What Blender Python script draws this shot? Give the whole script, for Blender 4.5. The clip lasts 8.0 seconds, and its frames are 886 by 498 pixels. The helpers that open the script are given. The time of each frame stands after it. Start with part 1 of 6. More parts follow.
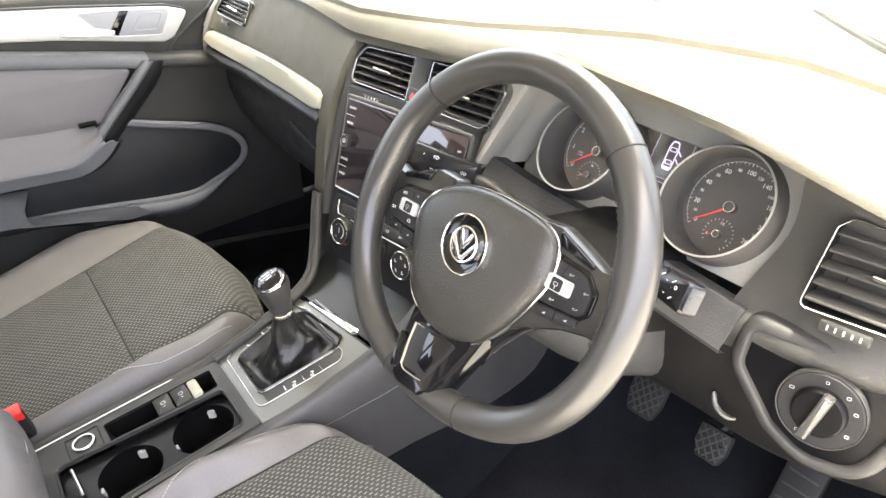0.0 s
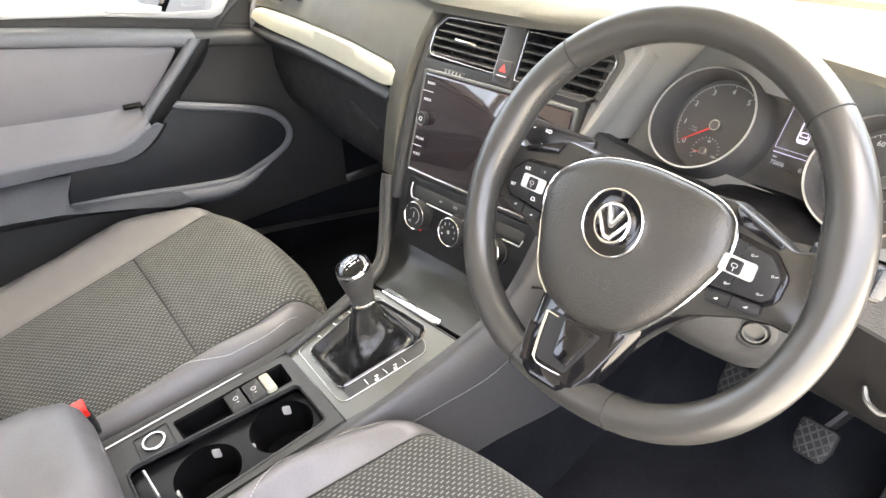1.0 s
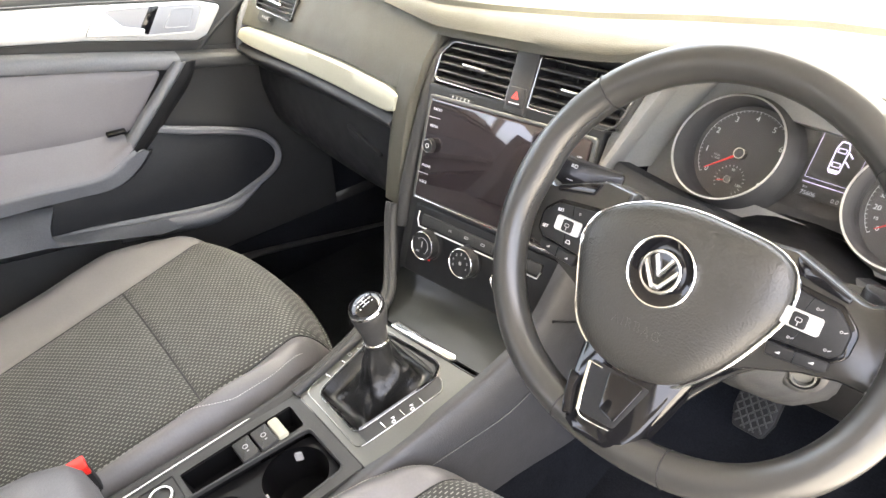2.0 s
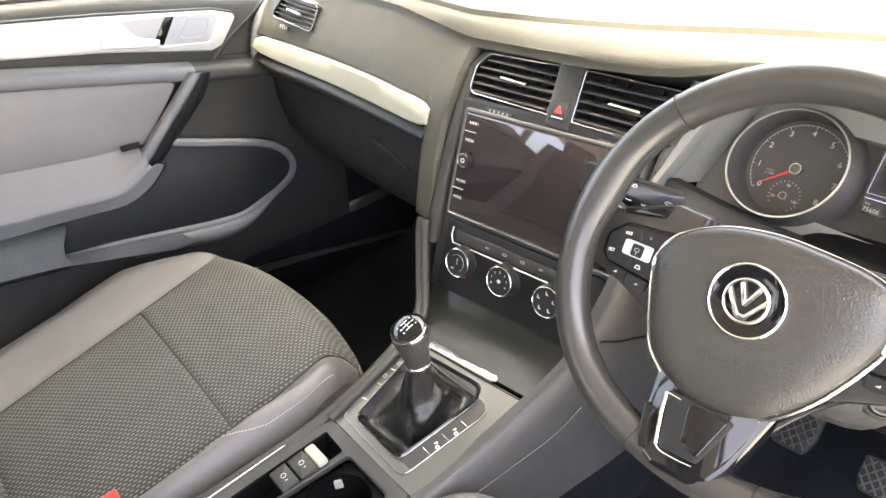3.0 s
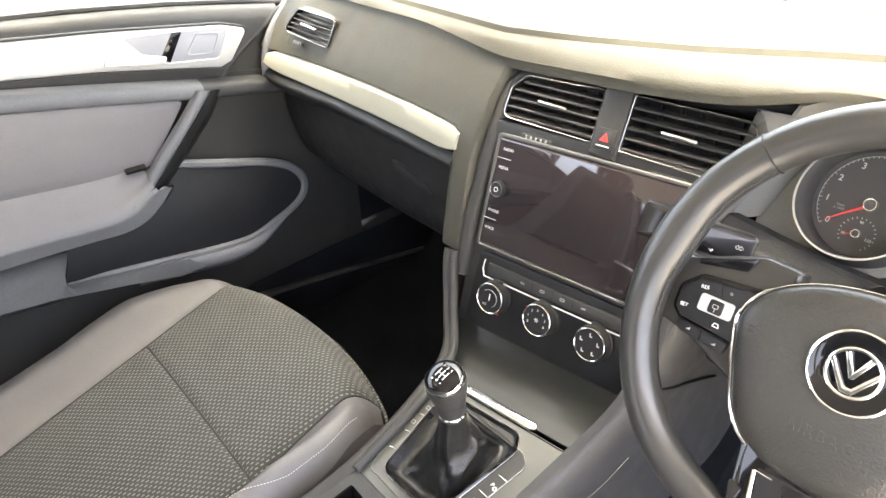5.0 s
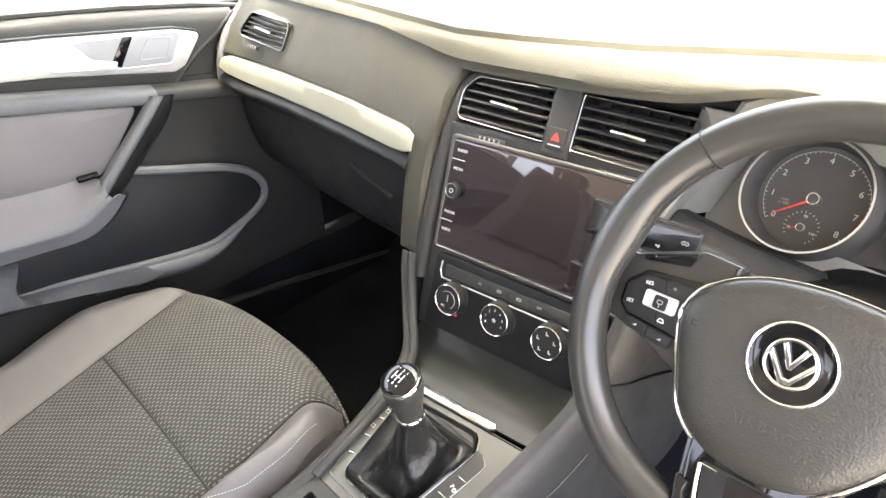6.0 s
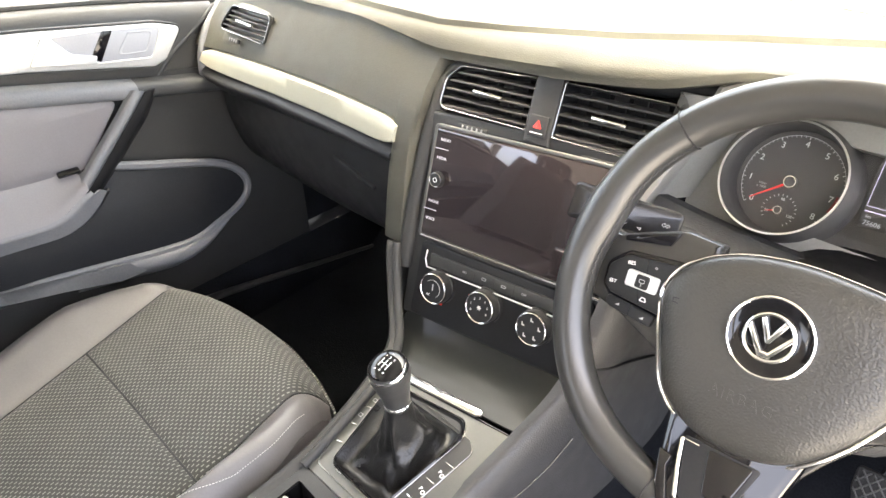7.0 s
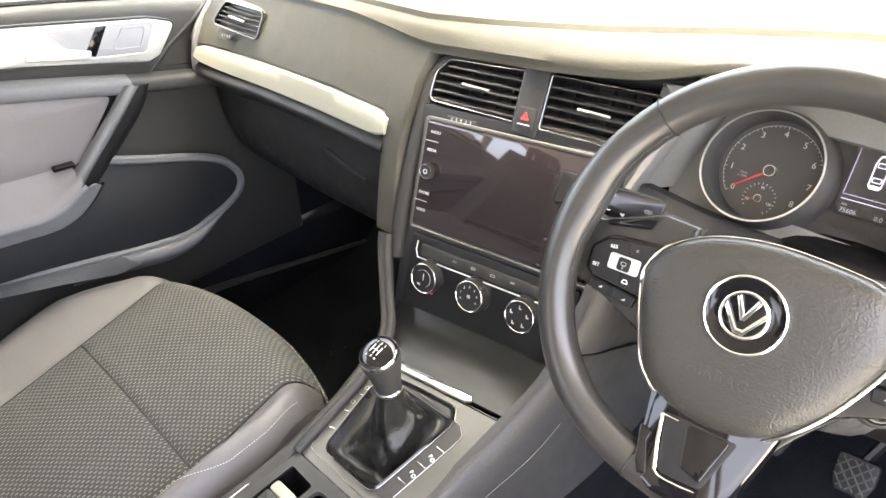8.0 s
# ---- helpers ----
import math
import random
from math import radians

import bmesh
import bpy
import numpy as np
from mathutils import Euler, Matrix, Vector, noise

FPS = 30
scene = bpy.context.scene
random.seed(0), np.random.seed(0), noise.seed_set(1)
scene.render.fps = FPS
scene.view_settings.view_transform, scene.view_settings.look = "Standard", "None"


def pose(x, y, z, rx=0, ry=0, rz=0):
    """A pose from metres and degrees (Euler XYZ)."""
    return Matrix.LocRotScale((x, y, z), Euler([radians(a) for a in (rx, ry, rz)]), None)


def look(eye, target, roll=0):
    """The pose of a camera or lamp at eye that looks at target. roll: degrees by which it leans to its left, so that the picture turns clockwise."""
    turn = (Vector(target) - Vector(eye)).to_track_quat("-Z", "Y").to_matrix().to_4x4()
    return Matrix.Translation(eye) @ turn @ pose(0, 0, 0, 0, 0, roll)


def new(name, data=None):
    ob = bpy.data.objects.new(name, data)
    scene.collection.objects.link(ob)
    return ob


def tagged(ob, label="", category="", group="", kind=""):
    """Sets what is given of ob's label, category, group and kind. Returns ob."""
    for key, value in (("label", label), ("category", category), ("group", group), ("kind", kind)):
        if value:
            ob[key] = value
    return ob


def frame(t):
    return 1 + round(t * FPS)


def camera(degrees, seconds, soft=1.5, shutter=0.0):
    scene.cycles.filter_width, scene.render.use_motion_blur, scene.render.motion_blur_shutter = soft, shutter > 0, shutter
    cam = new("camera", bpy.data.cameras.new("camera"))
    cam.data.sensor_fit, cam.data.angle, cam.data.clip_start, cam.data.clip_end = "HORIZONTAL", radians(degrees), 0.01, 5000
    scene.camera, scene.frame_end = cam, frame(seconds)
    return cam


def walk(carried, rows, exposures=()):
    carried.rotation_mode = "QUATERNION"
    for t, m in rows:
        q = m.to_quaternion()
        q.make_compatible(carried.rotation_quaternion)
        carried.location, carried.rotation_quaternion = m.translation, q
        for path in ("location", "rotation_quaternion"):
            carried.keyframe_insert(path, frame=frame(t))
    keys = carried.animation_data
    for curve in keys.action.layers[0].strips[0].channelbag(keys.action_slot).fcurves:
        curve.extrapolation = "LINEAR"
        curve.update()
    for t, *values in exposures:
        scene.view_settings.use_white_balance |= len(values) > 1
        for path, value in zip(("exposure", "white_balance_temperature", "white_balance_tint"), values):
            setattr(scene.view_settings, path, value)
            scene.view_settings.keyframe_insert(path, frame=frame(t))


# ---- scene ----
cam = camera(65.9, 8.0)
PATH = [
    (0, (0.775, -0.308, 0.963), (-0.636, 0.636, -0.094), -4.7),
    (0.5, (0.702, -0.342, 0.923), (-0.708, 0.597, -0.141), -4.7),
    (1, (0.666, -0.376, 0.929), (-0.738, 0.559, -0.146), -4.9),
    (1.5, (0.63, -0.378, 0.944), (-0.75, 0.587, -0.135), -5.0),
    (3, (0.529, -0.414, 0.962), (-0.804, 0.611, -0.12), -5.1),
    (3.5, (0.491, -0.424, 0.976), (-0.845, 0.599, -0.105), -5.2),
    (4, (0.462, -0.427, 0.982), (-0.878, 0.593, -0.096), -5.3),
    (5.5, (0.443, -0.383, 0.96), (-0.869, 0.674, -0.117), -5.1),
    (6, (0.457, -0.381, 0.962), (-0.826, 0.713, -0.115), -5.0),
    (6.5, (0.461, -0.387, 0.959), (-0.798, 0.73, -0.122), -4.9),
    (7, (0.464, -0.39, 0.955), (-0.784, 0.736, -0.128), -4.9),
    (7.5, (0.468, -0.396, 0.955), (-0.773, 0.738, -0.129), -4.9),
    (8, (0.482, -0.402, 0.953), (-0.753, 0.737, -0.13), -4.7),
]
walk(cam, [(t, look(eye, target, roll)) for t, eye, target, roll in PATH], [(0, 4.76, 7300, 7.0), (0.8, 5.01, 7300, 7.0), (4, 4.98, 7300, 7.0), (8, 5.03, 7300, 7.0)])

# ---- light ----
SUN_TILT, SUN_TURN = 89.5, 180.0
world = bpy.data.worlds.new("sky")
scene.world = world
world.use_nodes = True
wn = world.node_tree.nodes
sky = wn.new("ShaderNodeTexSky")
sky.sky_type, sky.sun_disc = "NISHITA", False
sky.sun_elevation, sky.sun_rotation = radians(SUN_TILT), radians(SUN_TURN)
sky.air_density, sky.dust_density, sky.ozone_density = 0.5, 8.0, 0.3
wn["Background"].inputs["Strength"].default_value = 0.15
world.node_tree.links.new(sky.outputs[0], wn["Background"].inputs["Color"])
sun = new("sun", bpy.data.lights.new("sun", "SUN"))
sun.data.energy, sun.data.angle, sun.data.color = 2.0, radians(3), (1.0, 0.975, 0.93)
sun.matrix_basis = look((0, 0, 0), (-math.cos(radians(SUN_TILT)) * math.sin(radians(SUN_TURN)), -math.cos(radians(SUN_TILT)) * math.cos(radians(SUN_TURN)), -math.sin(radians(SUN_TILT))))

# ---- tools ----
ID = Matrix.Identity(4)


def root(name, at, label, category, group="", kind=""):
    """An Empty at the base of a thing."""
    ob = new(name)
    ob.empty_display_size = 0.05
    ob.matrix_basis = Matrix.Translation(at)
    ob["home"] = list(at)
    return tagged(ob, label, category, group, kind)


def hang(ob, parent):
    """Parent ob and leave it where it is."""
    if parent is not None:
        ob.parent = parent
        top = parent
        while top.parent is not None:
            top = top.parent
        home = Vector(top["home"]) if "home" in top else Vector((0, 0, 0))
        ob.matrix_parent_inverse = Matrix.Translation(-home) if parent is top else ID
    return ob


def part(name, bm, material, parent=None, label="", sharp=38, flip=True):
    """Links a bmesh, given in world metres, as one mesh object."""
    if flip:
        bmesh.ops.recalc_face_normals(bm, faces=bm.faces)
    me = bpy.data.meshes.new(name)
    bm.to_mesh(me)
    bm.free()
    me.shade_smooth()
    me.set_sharp_from_angle(angle=radians(sharp))
    me.materials.append(material)
    ob = hang(new(name, me), parent)
    if label:
        ob["label"] = label
    return ob


def axes(o, u, v):
    """A pose at o with u to the right, v up and the normal towards the viewer."""
    u, v = Vector(u).normalized(), Vector(v).normalized()
    n = u.cross(v).normalized()
    v = n.cross(u)
    m = Matrix((u, v, n)).transposed().to_4x4()
    m.translation = o
    return m


def rpoly(pts, r, n=5):
    """A polygon with rounded corners; r is one radius or one for each corner."""
    out, k = [], len(pts)
    for i in range(k):
        p, a, b = Vector(pts[i]), Vector(pts[i - 1]), Vector(pts[(i + 1) % k])
        ri = r[i] if isinstance(r, (list, tuple)) else r
        if ri <= 0:
            out.append(tuple(p))
            continue
        da, db = (a - p), (b - p)
        la, lb = da.length, db.length
        da, db = da / la, db / lb
        half = max(0.05, da.angle(db) / 2)
        t = min(ri / math.tan(half), la * 0.49, lb * 0.49)
        s, e = p + da * t, p + db * t
        for j in range(n + 1):
            f = j / n
            out.append(((1 - f) ** 2 * s + 2 * f * (1 - f) * p + f * f * e).to_tuple())
    return out


def rrect(w, h, r, n=5, cx=0.0, cy=0.0):
    return rpoly([(cx - w / 2, cy - h / 2), (cx + w / 2, cy - h / 2), (cx + w / 2, cy + h / 2), (cx - w / 2, cy + h / 2)], r, n)


def circle(r, n=40, cx=0.0, cy=0.0):
    return [(cx + r * math.cos(2 * math.pi * i / n), cy + r * math.sin(2 * math.pi * i / n)) for i in range(n)]


def area(p):
    return sum(p[i - 1][0] * p[i][1] - p[i][0] * p[i - 1][1] for i in range(len(p))) / 2


def inset(p, d):
    """Each corner of a closed outline moved inwards by d."""
    k, s, out = len(p), 1 if area(p) > 0 else -1, []
    for i in range(k):
        a, b, c = Vector(p[i - 1]), Vector(p[i]), Vector(p[(i + 1) % k])
        t = (c - a)
        if t.length < 1e-9:
            t = Vector((1, 0))
        t.normalize()
        out.append((b.x - t.y * d * s, b.y + t.x * d * s))
    return out


def loops(bm, rings, closed=True):
    """Joins rings of points, alike in number, with quads. Returns their verts."""
    vs = [[bm.verts.new(p) for p in ring] for ring in rings]
    n = len(vs[0])
    for a, b in zip(vs, vs[1:]):
        for i in range(n if closed else n - 1):
            j = (i + 1) % n
            bm.faces.new((a[i], a[j], b[j], b[i]))
    return vs


def plate(p, th, bev=0.0008, m=ID, bm=None, low=0.0, dome=0.0):
    """An outline made into a plate from height low to low + th, its front edge bevelled, in the plane of m."""
    bm = bm or bmesh.new()
    q, q2 = inset(p, bev * 0.35), inset(p, bev)
    rings = [[(x, y, low) for x, y in p], [(x, y, low + th - bev) for x, y in p], [(x, y, low + th - bev * 0.3) for x, y in q], [(x, y, low + th) for x, y in q2]]
    if dome:
        cx, cy = sum(x for x, y in q2) / len(q2), sum(y for x, y in q2) / len(q2)
        for f in (0.75, 0.45, 0.15):
            rings.append([(cx + (x - cx) * f, cy + (y - cy) * f, low + th + dome * (1 - f * f)) for x, y in q2])
    vs = loops(bm, [[m @ Vector(c) for c in r] for r in rings])
    bm.faces.new(vs[0][::-1])
    bm.faces.new(vs[-1])
    return bm


def rim(p, q, th, bev=0.0006, m=ID, bm=None, low=0.0):
    """A frame between the outlines p (outer) and q (inner), alike in number of points."""
    bm = bm or bmesh.new()
    pi, qi = inset(p, bev), inset(q, -bev)
    r = [[(x, y, low) for x, y in p], [(x, y, low + th - bev) for x, y in p], [(x, y, low + th) for x, y in pi],
         [(x, y, low + th) for x, y in qi], [(x, y, low + th - bev) for x, y in q], [(x, y, low) for x, y in q]]
    loops(bm, [[m @ Vector(c) for c in ring] for ring in r + [r[0]]])
    bmesh.ops.remove_doubles(bm, verts=bm.verts, dist=1e-6)
    return bm


def spline(pts, n):
    """n + 1 points evenly along a smooth curve through pts (any number of coordinates)."""
    p = np.array(pts, float)
    k = len(p)
    step = np.linalg.norm(np.diff(p, axis=0), axis=1) ** 0.5
    t = np.concatenate([[0], np.cumsum(np.maximum(step, step.max() * 0.3 + 1e-9))])
    d = np.gradient(p, t, axis=0)
    out = []
    for s in np.linspace(0, t[-1], n + 1):
        i = min(max(int(np.searchsorted(t, s)) - 1, 0), k - 2)
        h = t[i + 1] - t[i]
        f = (s - t[i]) / h
        out.append(tuple((2 * f**3 - 3 * f**2 + 1) * p[i] + (f**3 - 2 * f**2 + f) * h * d[i] + (3 * f**2 - 2 * f**3) * p[i + 1] + (f**3 - f**2) * h * d[i + 1]))
    return out


def ringed(pts, n):
    """A closed smooth outline through 2D points."""
    k = len(pts)
    p = [(x, y, 0.0) for x, y in list(pts[-3:]) + list(pts) + list(pts[:4])]
    q = spline(p, 60 * len(p))
    a = min(range(len(q)), key=lambda i: (q[i][0] - pts[0][0]) ** 2 + (q[i][1] - pts[0][1]) ** 2 if i < len(q) / 2 else 9)
    b = min(range(len(q)), key=lambda i: (q[i][0] - pts[0][0]) ** 2 + (q[i][1] - pts[0][1]) ** 2 if i > len(q) / 2 else 9)
    return [q[a + round((b - a) * i / n)][:2] for i in range(n)]


def sheet(rows, nu=24, nv=24, th=0.0, m=ID, bm=None):
    """A smooth surface through rows of points; th gives it a thickness behind."""
    bm = bm or bmesh.new()
    a = [spline(r, nu) for r in rows]
    cols = [spline([a[j][i] for j in range(len(a))], nv) for i in range(nu + 1)]
    vs = loops(bm, [[m @ Vector(p) for p in c] for c in cols], closed=False)
    if th:
        bm.normal_update()
        bmesh.ops.solidify(bm, geom=list(bm.faces), thickness=th)
    return bm


def tube(pts, r, n=12, closed=False, bm=None, flat=1.0, m=ID, up=(0, 0, 1)):
    """A round (or flattened) bar along points; r is one radius or one for each point."""
    bm = bm or bmesh.new()
    p = [m @ Vector(c) for c in pts]
    k, rings = len(p), []
    side = None
    for i in range(k):
        a, b = (p[i - 1], p[(i + 1) % k]) if closed else (p[max(i - 1, 0)], p[min(i + 1, k - 1)])
        t = (b - a).normalized()
        s = t.cross(Vector(up))
        if s.length < 1e-3:
            s = t.cross(Vector((1, 0, 0)))
        s.normalize()
        if side is not None and s.dot(side) < 0:
            s = -s
        side = s
        w = s.cross(t)
        ri = r[i] if isinstance(r, (list, tuple)) else r
        rings.append([p[i] + s * ri * math.cos(2 * math.pi * j / n) + w * ri * flat * math.sin(2 * math.pi * j / n) for j in range(n)])
    if closed:
        rings.append(rings[0])
    vs = loops(bm, rings)
    if closed:
        bmesh.ops.remove_doubles(bm, verts=bm.verts, dist=1e-6)
    else:
        bm.faces.new(vs[0][::-1])
        bm.faces.new(vs[-1])
    return bm


def lathe(prof, n=40, m=ID, bm=None):
    """A profile of (radius, height) turned about the normal of m; closed where a radius is 0."""
    bm = bm or bmesh.new()
    loops(bm, [[m @ Vector((max(r, 1e-5) * math.cos(2 * math.pi * i / n), max(r, 1e-5) * math.sin(2 * math.pi * i / n), h)) for i in range(n)] for r, h in prof])
    bmesh.ops.remove_doubles(bm, verts=bm.verts, dist=3e-5)
    return bm


def box(w, d, h, m=ID, bev=0.001, bm=None):
    """A box with soft edges on the plane of m: w along u, d along v, h along the normal."""
    return plate(rrect(w, d, min(w, d, 0.006) * 0.3, 2), h, min(bev, h * 0.4), m, bm)


def text(words, size, m, material, parent, name="lettering", spacing=1.0):
    cu = bpy.data.curves.new(name, "FONT")
    cu.body, cu.size, cu.align_x, cu.align_y, cu.extrude, cu.resolution_u, cu.space_character = words, size, "CENTER", "CENTER", 0.0002, 3, spacing
    cu.materials.append(material)
    ob = new(name, cu)
    ob.matrix_basis = m @ Matrix.Translation((0, 0, 0.0004))
    return hang(ob, parent)


def at(m, u, v, w=0.0, turn=0.0, rx=0.0, ry=0.0):
    return m @ pose(u, v, w, rx, ry, turn)


# ---- materials ----
def surface(name, colour, rough, metal=0.0, vary=0.12, scale=40.0, bump=0.0, grain=900.0, pattern="noise", coat=0.0, sheen=0.0, spec=0.5, wear=0.08):
    """A node material with stains at one scale, grain at another and fine relief."""
    mt = bpy.data.materials.new(name)
    mt.use_nodes = True
    nt = mt.node_tree
    bs = nt.nodes["Principled BSDF"]
    bs.inputs["Metallic"].default_value = metal
    bs.inputs["Coat Weight"].default_value, bs.inputs["Coat Roughness"].default_value = coat, 0.06
    bs.inputs["Sheen Weight"].default_value = sheen
    bs.inputs["Specular IOR Level"].default_value = spec
    tc = nt.nodes.new("ShaderNodeTexCoord")

    def noisy(sc, detail):
        n = nt.nodes.new("ShaderNodeTexNoise")
        n.inputs["Scale"].default_value, n.inputs["Detail"].default_value = sc, detail
        nt.links.new(tc.outputs["Object"], n.inputs["Vector"])
        return n

    def ranged(src, lo, hi):
        r = nt.nodes.new("ShaderNodeMapRange")
        r.inputs["From Min"].default_value, r.inputs["From Max"].default_value = 0.3, 0.7
        r.inputs["To Min"].default_value, r.inputs["To Max"].default_value = lo, hi
        nt.links.new(src, r.inputs["Value"])
        return r.outputs[0]

    big, fine = noisy(scale * 0.2, 4), noisy(grain * 0.5, 2)
    mul = nt.nodes.new("ShaderNodeMath")
    mul.operation = "MULTIPLY"
    nt.links.new(ranged(big.outputs["Fac"], 1 - vary, 1 + vary), mul.inputs[0])
    nt.links.new(ranged(fine.outputs["Fac"], 1 - vary * 0.8, 1 + vary * 0.8), mul.inputs[1])
    hue = nt.nodes.new("ShaderNodeVectorMath")
    hue.operation = "SCALE"
    hue.inputs[0].default_value = colour
    nt.links.new(mul.outputs[0], hue.inputs["Scale"])
    nt.links.new(hue.outputs[0], bs.inputs["Base Color"])
    nt.links.new(ranged(noisy(scale, 5).outputs["Fac"], max(0.02, rough - wear), min(1, rough + wear)), bs.inputs["Roughness"])
    if bump:
        if pattern == "noise":
            h = fine.outputs["Fac"]
        else:
            v = nt.nodes.new("ShaderNodeTexVoronoi")
            v.feature = "SMOOTH_F1" if pattern == "leather" else "F1"
            v.inputs["Scale"].default_value = grain
            nt.links.new(tc.outputs["Object"], v.inputs["Vector"])
            h = v.outputs["Distance"]
        b = nt.nodes.new("ShaderNodeBump")
        b.inputs["Strength"].default_value, b.inputs["Distance"].default_value = bump, 0.0006
        nt.links.new(h, b.inputs["Height"])
        nt.links.new(b.outputs[0], bs.inputs["Normal"])
    return mt


def glowing(name, colour, strength):
    mt = bpy.data.materials.new(name)
    mt.use_nodes = True
    bs = mt.node_tree.nodes["Principled BSDF"]
    bs.inputs["Base Color"].default_value = (*colour, 1)
    bs.inputs["Emission Color"].default_value = (*colour, 1)
    bs.inputs["Emission Strength"].default_value = strength
    return mt


def clear(name, tint=(1, 1, 1), rough=0.0, base=0.0):
    mt = bpy.data.materials.new(name)
    mt.use_nodes = True
    nt = mt.node_tree
    nt.nodes.remove(nt.nodes["Principled BSDF"])
    tr, gl = nt.nodes.new("ShaderNodeBsdfTransparent"), nt.nodes.new("ShaderNodeBsdfGlossy")
    mix, fr = nt.nodes.new("ShaderNodeMixShader"), nt.nodes.new("ShaderNodeLayerWeight")
    tr.inputs["Color"].default_value, gl.inputs["Roughness"].default_value = (*tint, 1), rough
    fr.inputs["Blend"].default_value = 0.08
    add = nt.nodes.new("ShaderNodeMath")
    add.inputs[1].default_value = base
    nt.links.new(fr.outputs["Facing"], add.inputs[0])
    nt.links.new(add.outputs[0], mix.inputs[0])
    nt.links.new(tr.outputs[0], mix.inputs[1])
    nt.links.new(gl.outputs[0], mix.inputs[2])
    nt.links.new(mix.outputs[0], nt.nodes["Material Output"].inputs["Surface"])
    return mt


def woven(name):
    """Dark seat cloth with short light stitches in staggered rows."""
    mt = surface(name, (0.026, 0.026, 0.023), 0.9, 0, 0.12, 30, 0.0, 900, sheen=0.08)
    nt = mt.node_tree
    bs = nt.nodes["Principled BSDF"]
    tc = nt.nodes.new("ShaderNodeTexCoord")
    br = nt.nodes.new("ShaderNodeTexBrick")
    br.offset, br.offset_frequency, br.squash = 0.5, 2, 1.0
    br.inputs["Scale"].default_value = 1.0
    br.inputs["Brick Width"].default_value, br.inputs["Row Height"].default_value = 0.0080, 0.0052
    br.inputs["Mortar Size"].default_value, br.inputs["Mortar Smooth"].default_value = 0.0023, 0.3
    br.inputs["Color1"].default_value = br.inputs["Color2"].default_value = (0, 0, 0, 1)
    br.inputs["Mortar"].default_value = (1, 1, 1, 1)
    mp = nt.nodes.new("ShaderNodeMapping")
    mp.inputs["Rotation"].default_value = (0, 0, radians(90))
    nt.links.new(tc.outputs["Object"], mp.inputs["Vector"])
    nt.links.new(mp.outputs[0], br.inputs["Vector"])
    mix = nt.nodes.new("ShaderNodeMix")
    mix.data_type = "RGBA"
    old = bs.inputs["Base Color"].links[0].from_socket
    nt.links.new(br.outputs["Color"], mix.inputs[0])
    mix.inputs[6].default_value = (0.185, 0.184, 0.166, 1)
    nt.links.new(old, mix.inputs[7])
    nt.links.new(mix.outputs[2], bs.inputs["Base Color"])
    b = nt.nodes.new("ShaderNodeBump")
    b.invert = True
    b.inputs["Strength"].default_value, b.inputs["Distance"].default_value = 0.5, 0.0008
    nt.links.new(br.outputs["Color"], b.inputs["Height"])
    nt.links.new(b.outputs[0], bs.inputs["Normal"])
    return mt


PAD = surface("soft_dash", (0.114, 0.110, 0.086), 0.48, vary=0.06, bump=0.35, grain=700, pattern="cell")
HARD = surface("hard_plastic", (0.032, 0.032, 0.031), 0.5, spec=0.28, vary=0.08, bump=0.3, grain=800, pattern="cell")
DARK = surface("black_plastic", (0.015, 0.0152, 0.0158), 0.5, spec=0.22, vary=0.1, bump=0.2, grain=800)
PANEL = surface("dash_panel", (0.046, 0.045, 0.041), 0.45, spec=0.3, vary=0.06, bump=0.3, grain=800, pattern="cell")
SATIN = surface("satin_grey", (0.088, 0.089, 0.083), 0.33, 0.35, vary=0.05, wear=0.05)
GLOSS = surface("piano_black", (0.005, 0.005, 0.006), 0.07, vary=0.1, coat=0.15, wear=0.03, spec=0.35)
CHROME = surface("chrome", (0.82, 0.82, 0.80), 0.14, 1.0, vary=0.04, wear=0.06)
VENTCHROME = surface("vent_chrome", (0.34, 0.34, 0.335), 0.24, 1.0, vary=0.04, wear=0.04)
SILVER = surface("silver_trim", (0.30, 0.295, 0.235), 0.45, 0.0, spec=0.3, vary=0.05, wear=0.05)
KNEE = surface("lower_dash", (0.0095, 0.0093, 0.0092), 0.5, vary=0.08, bump=0.3, grain=800, pattern="cell", spec=0.16)
STALK = surface("stalk_plastic", (0.010, 0.010, 0.011), 0.22, vary=0.08, wear=0.03)
CAP = surface("stalk_cap", (0.020, 0.023, 0.028), 0.32, vary=0.05)
RECESS = surface("recess_grey", (0.30, 0.31, 0.33), 0.4, vary=0.04)
LEATHER = surface("wheel_leather", (0.029, 0.0285, 0.0265), 0.31, vary=0.05, grain=800, wear=0.008, spec=0.6)
COVER = surface("airbag_vinyl", (0.031, 0.030, 0.0265), 0.38, vary=0.05, bump=0.6, grain=620, pattern="leather", wear=0.05)
BOOT = surface("gaiter_leather", (0.007, 0.007, 0.007), 0.36, spec=0.45, vary=0.2, bump=0.6, grain=420, pattern="leather", wear=0.1)
CONSOLE = surface("console_plastic", (0.037, 0.037, 0.038), 0.45, spec=0.35, vary=0.08, bump=0.4, grain=600, pattern="cell")
BRIGHT = surface("bright_trim", (0.62, 0.63, 0.62), 0.38, 0.5, vary=0.04, wear=0.05)
VINYL = surface("grey_vinyl", (0.088, 0.083, 0.083), 0.5, vary=0.06, bump=0.3, grain=700, pattern="leather")
CLOTH = woven("seat_cloth")
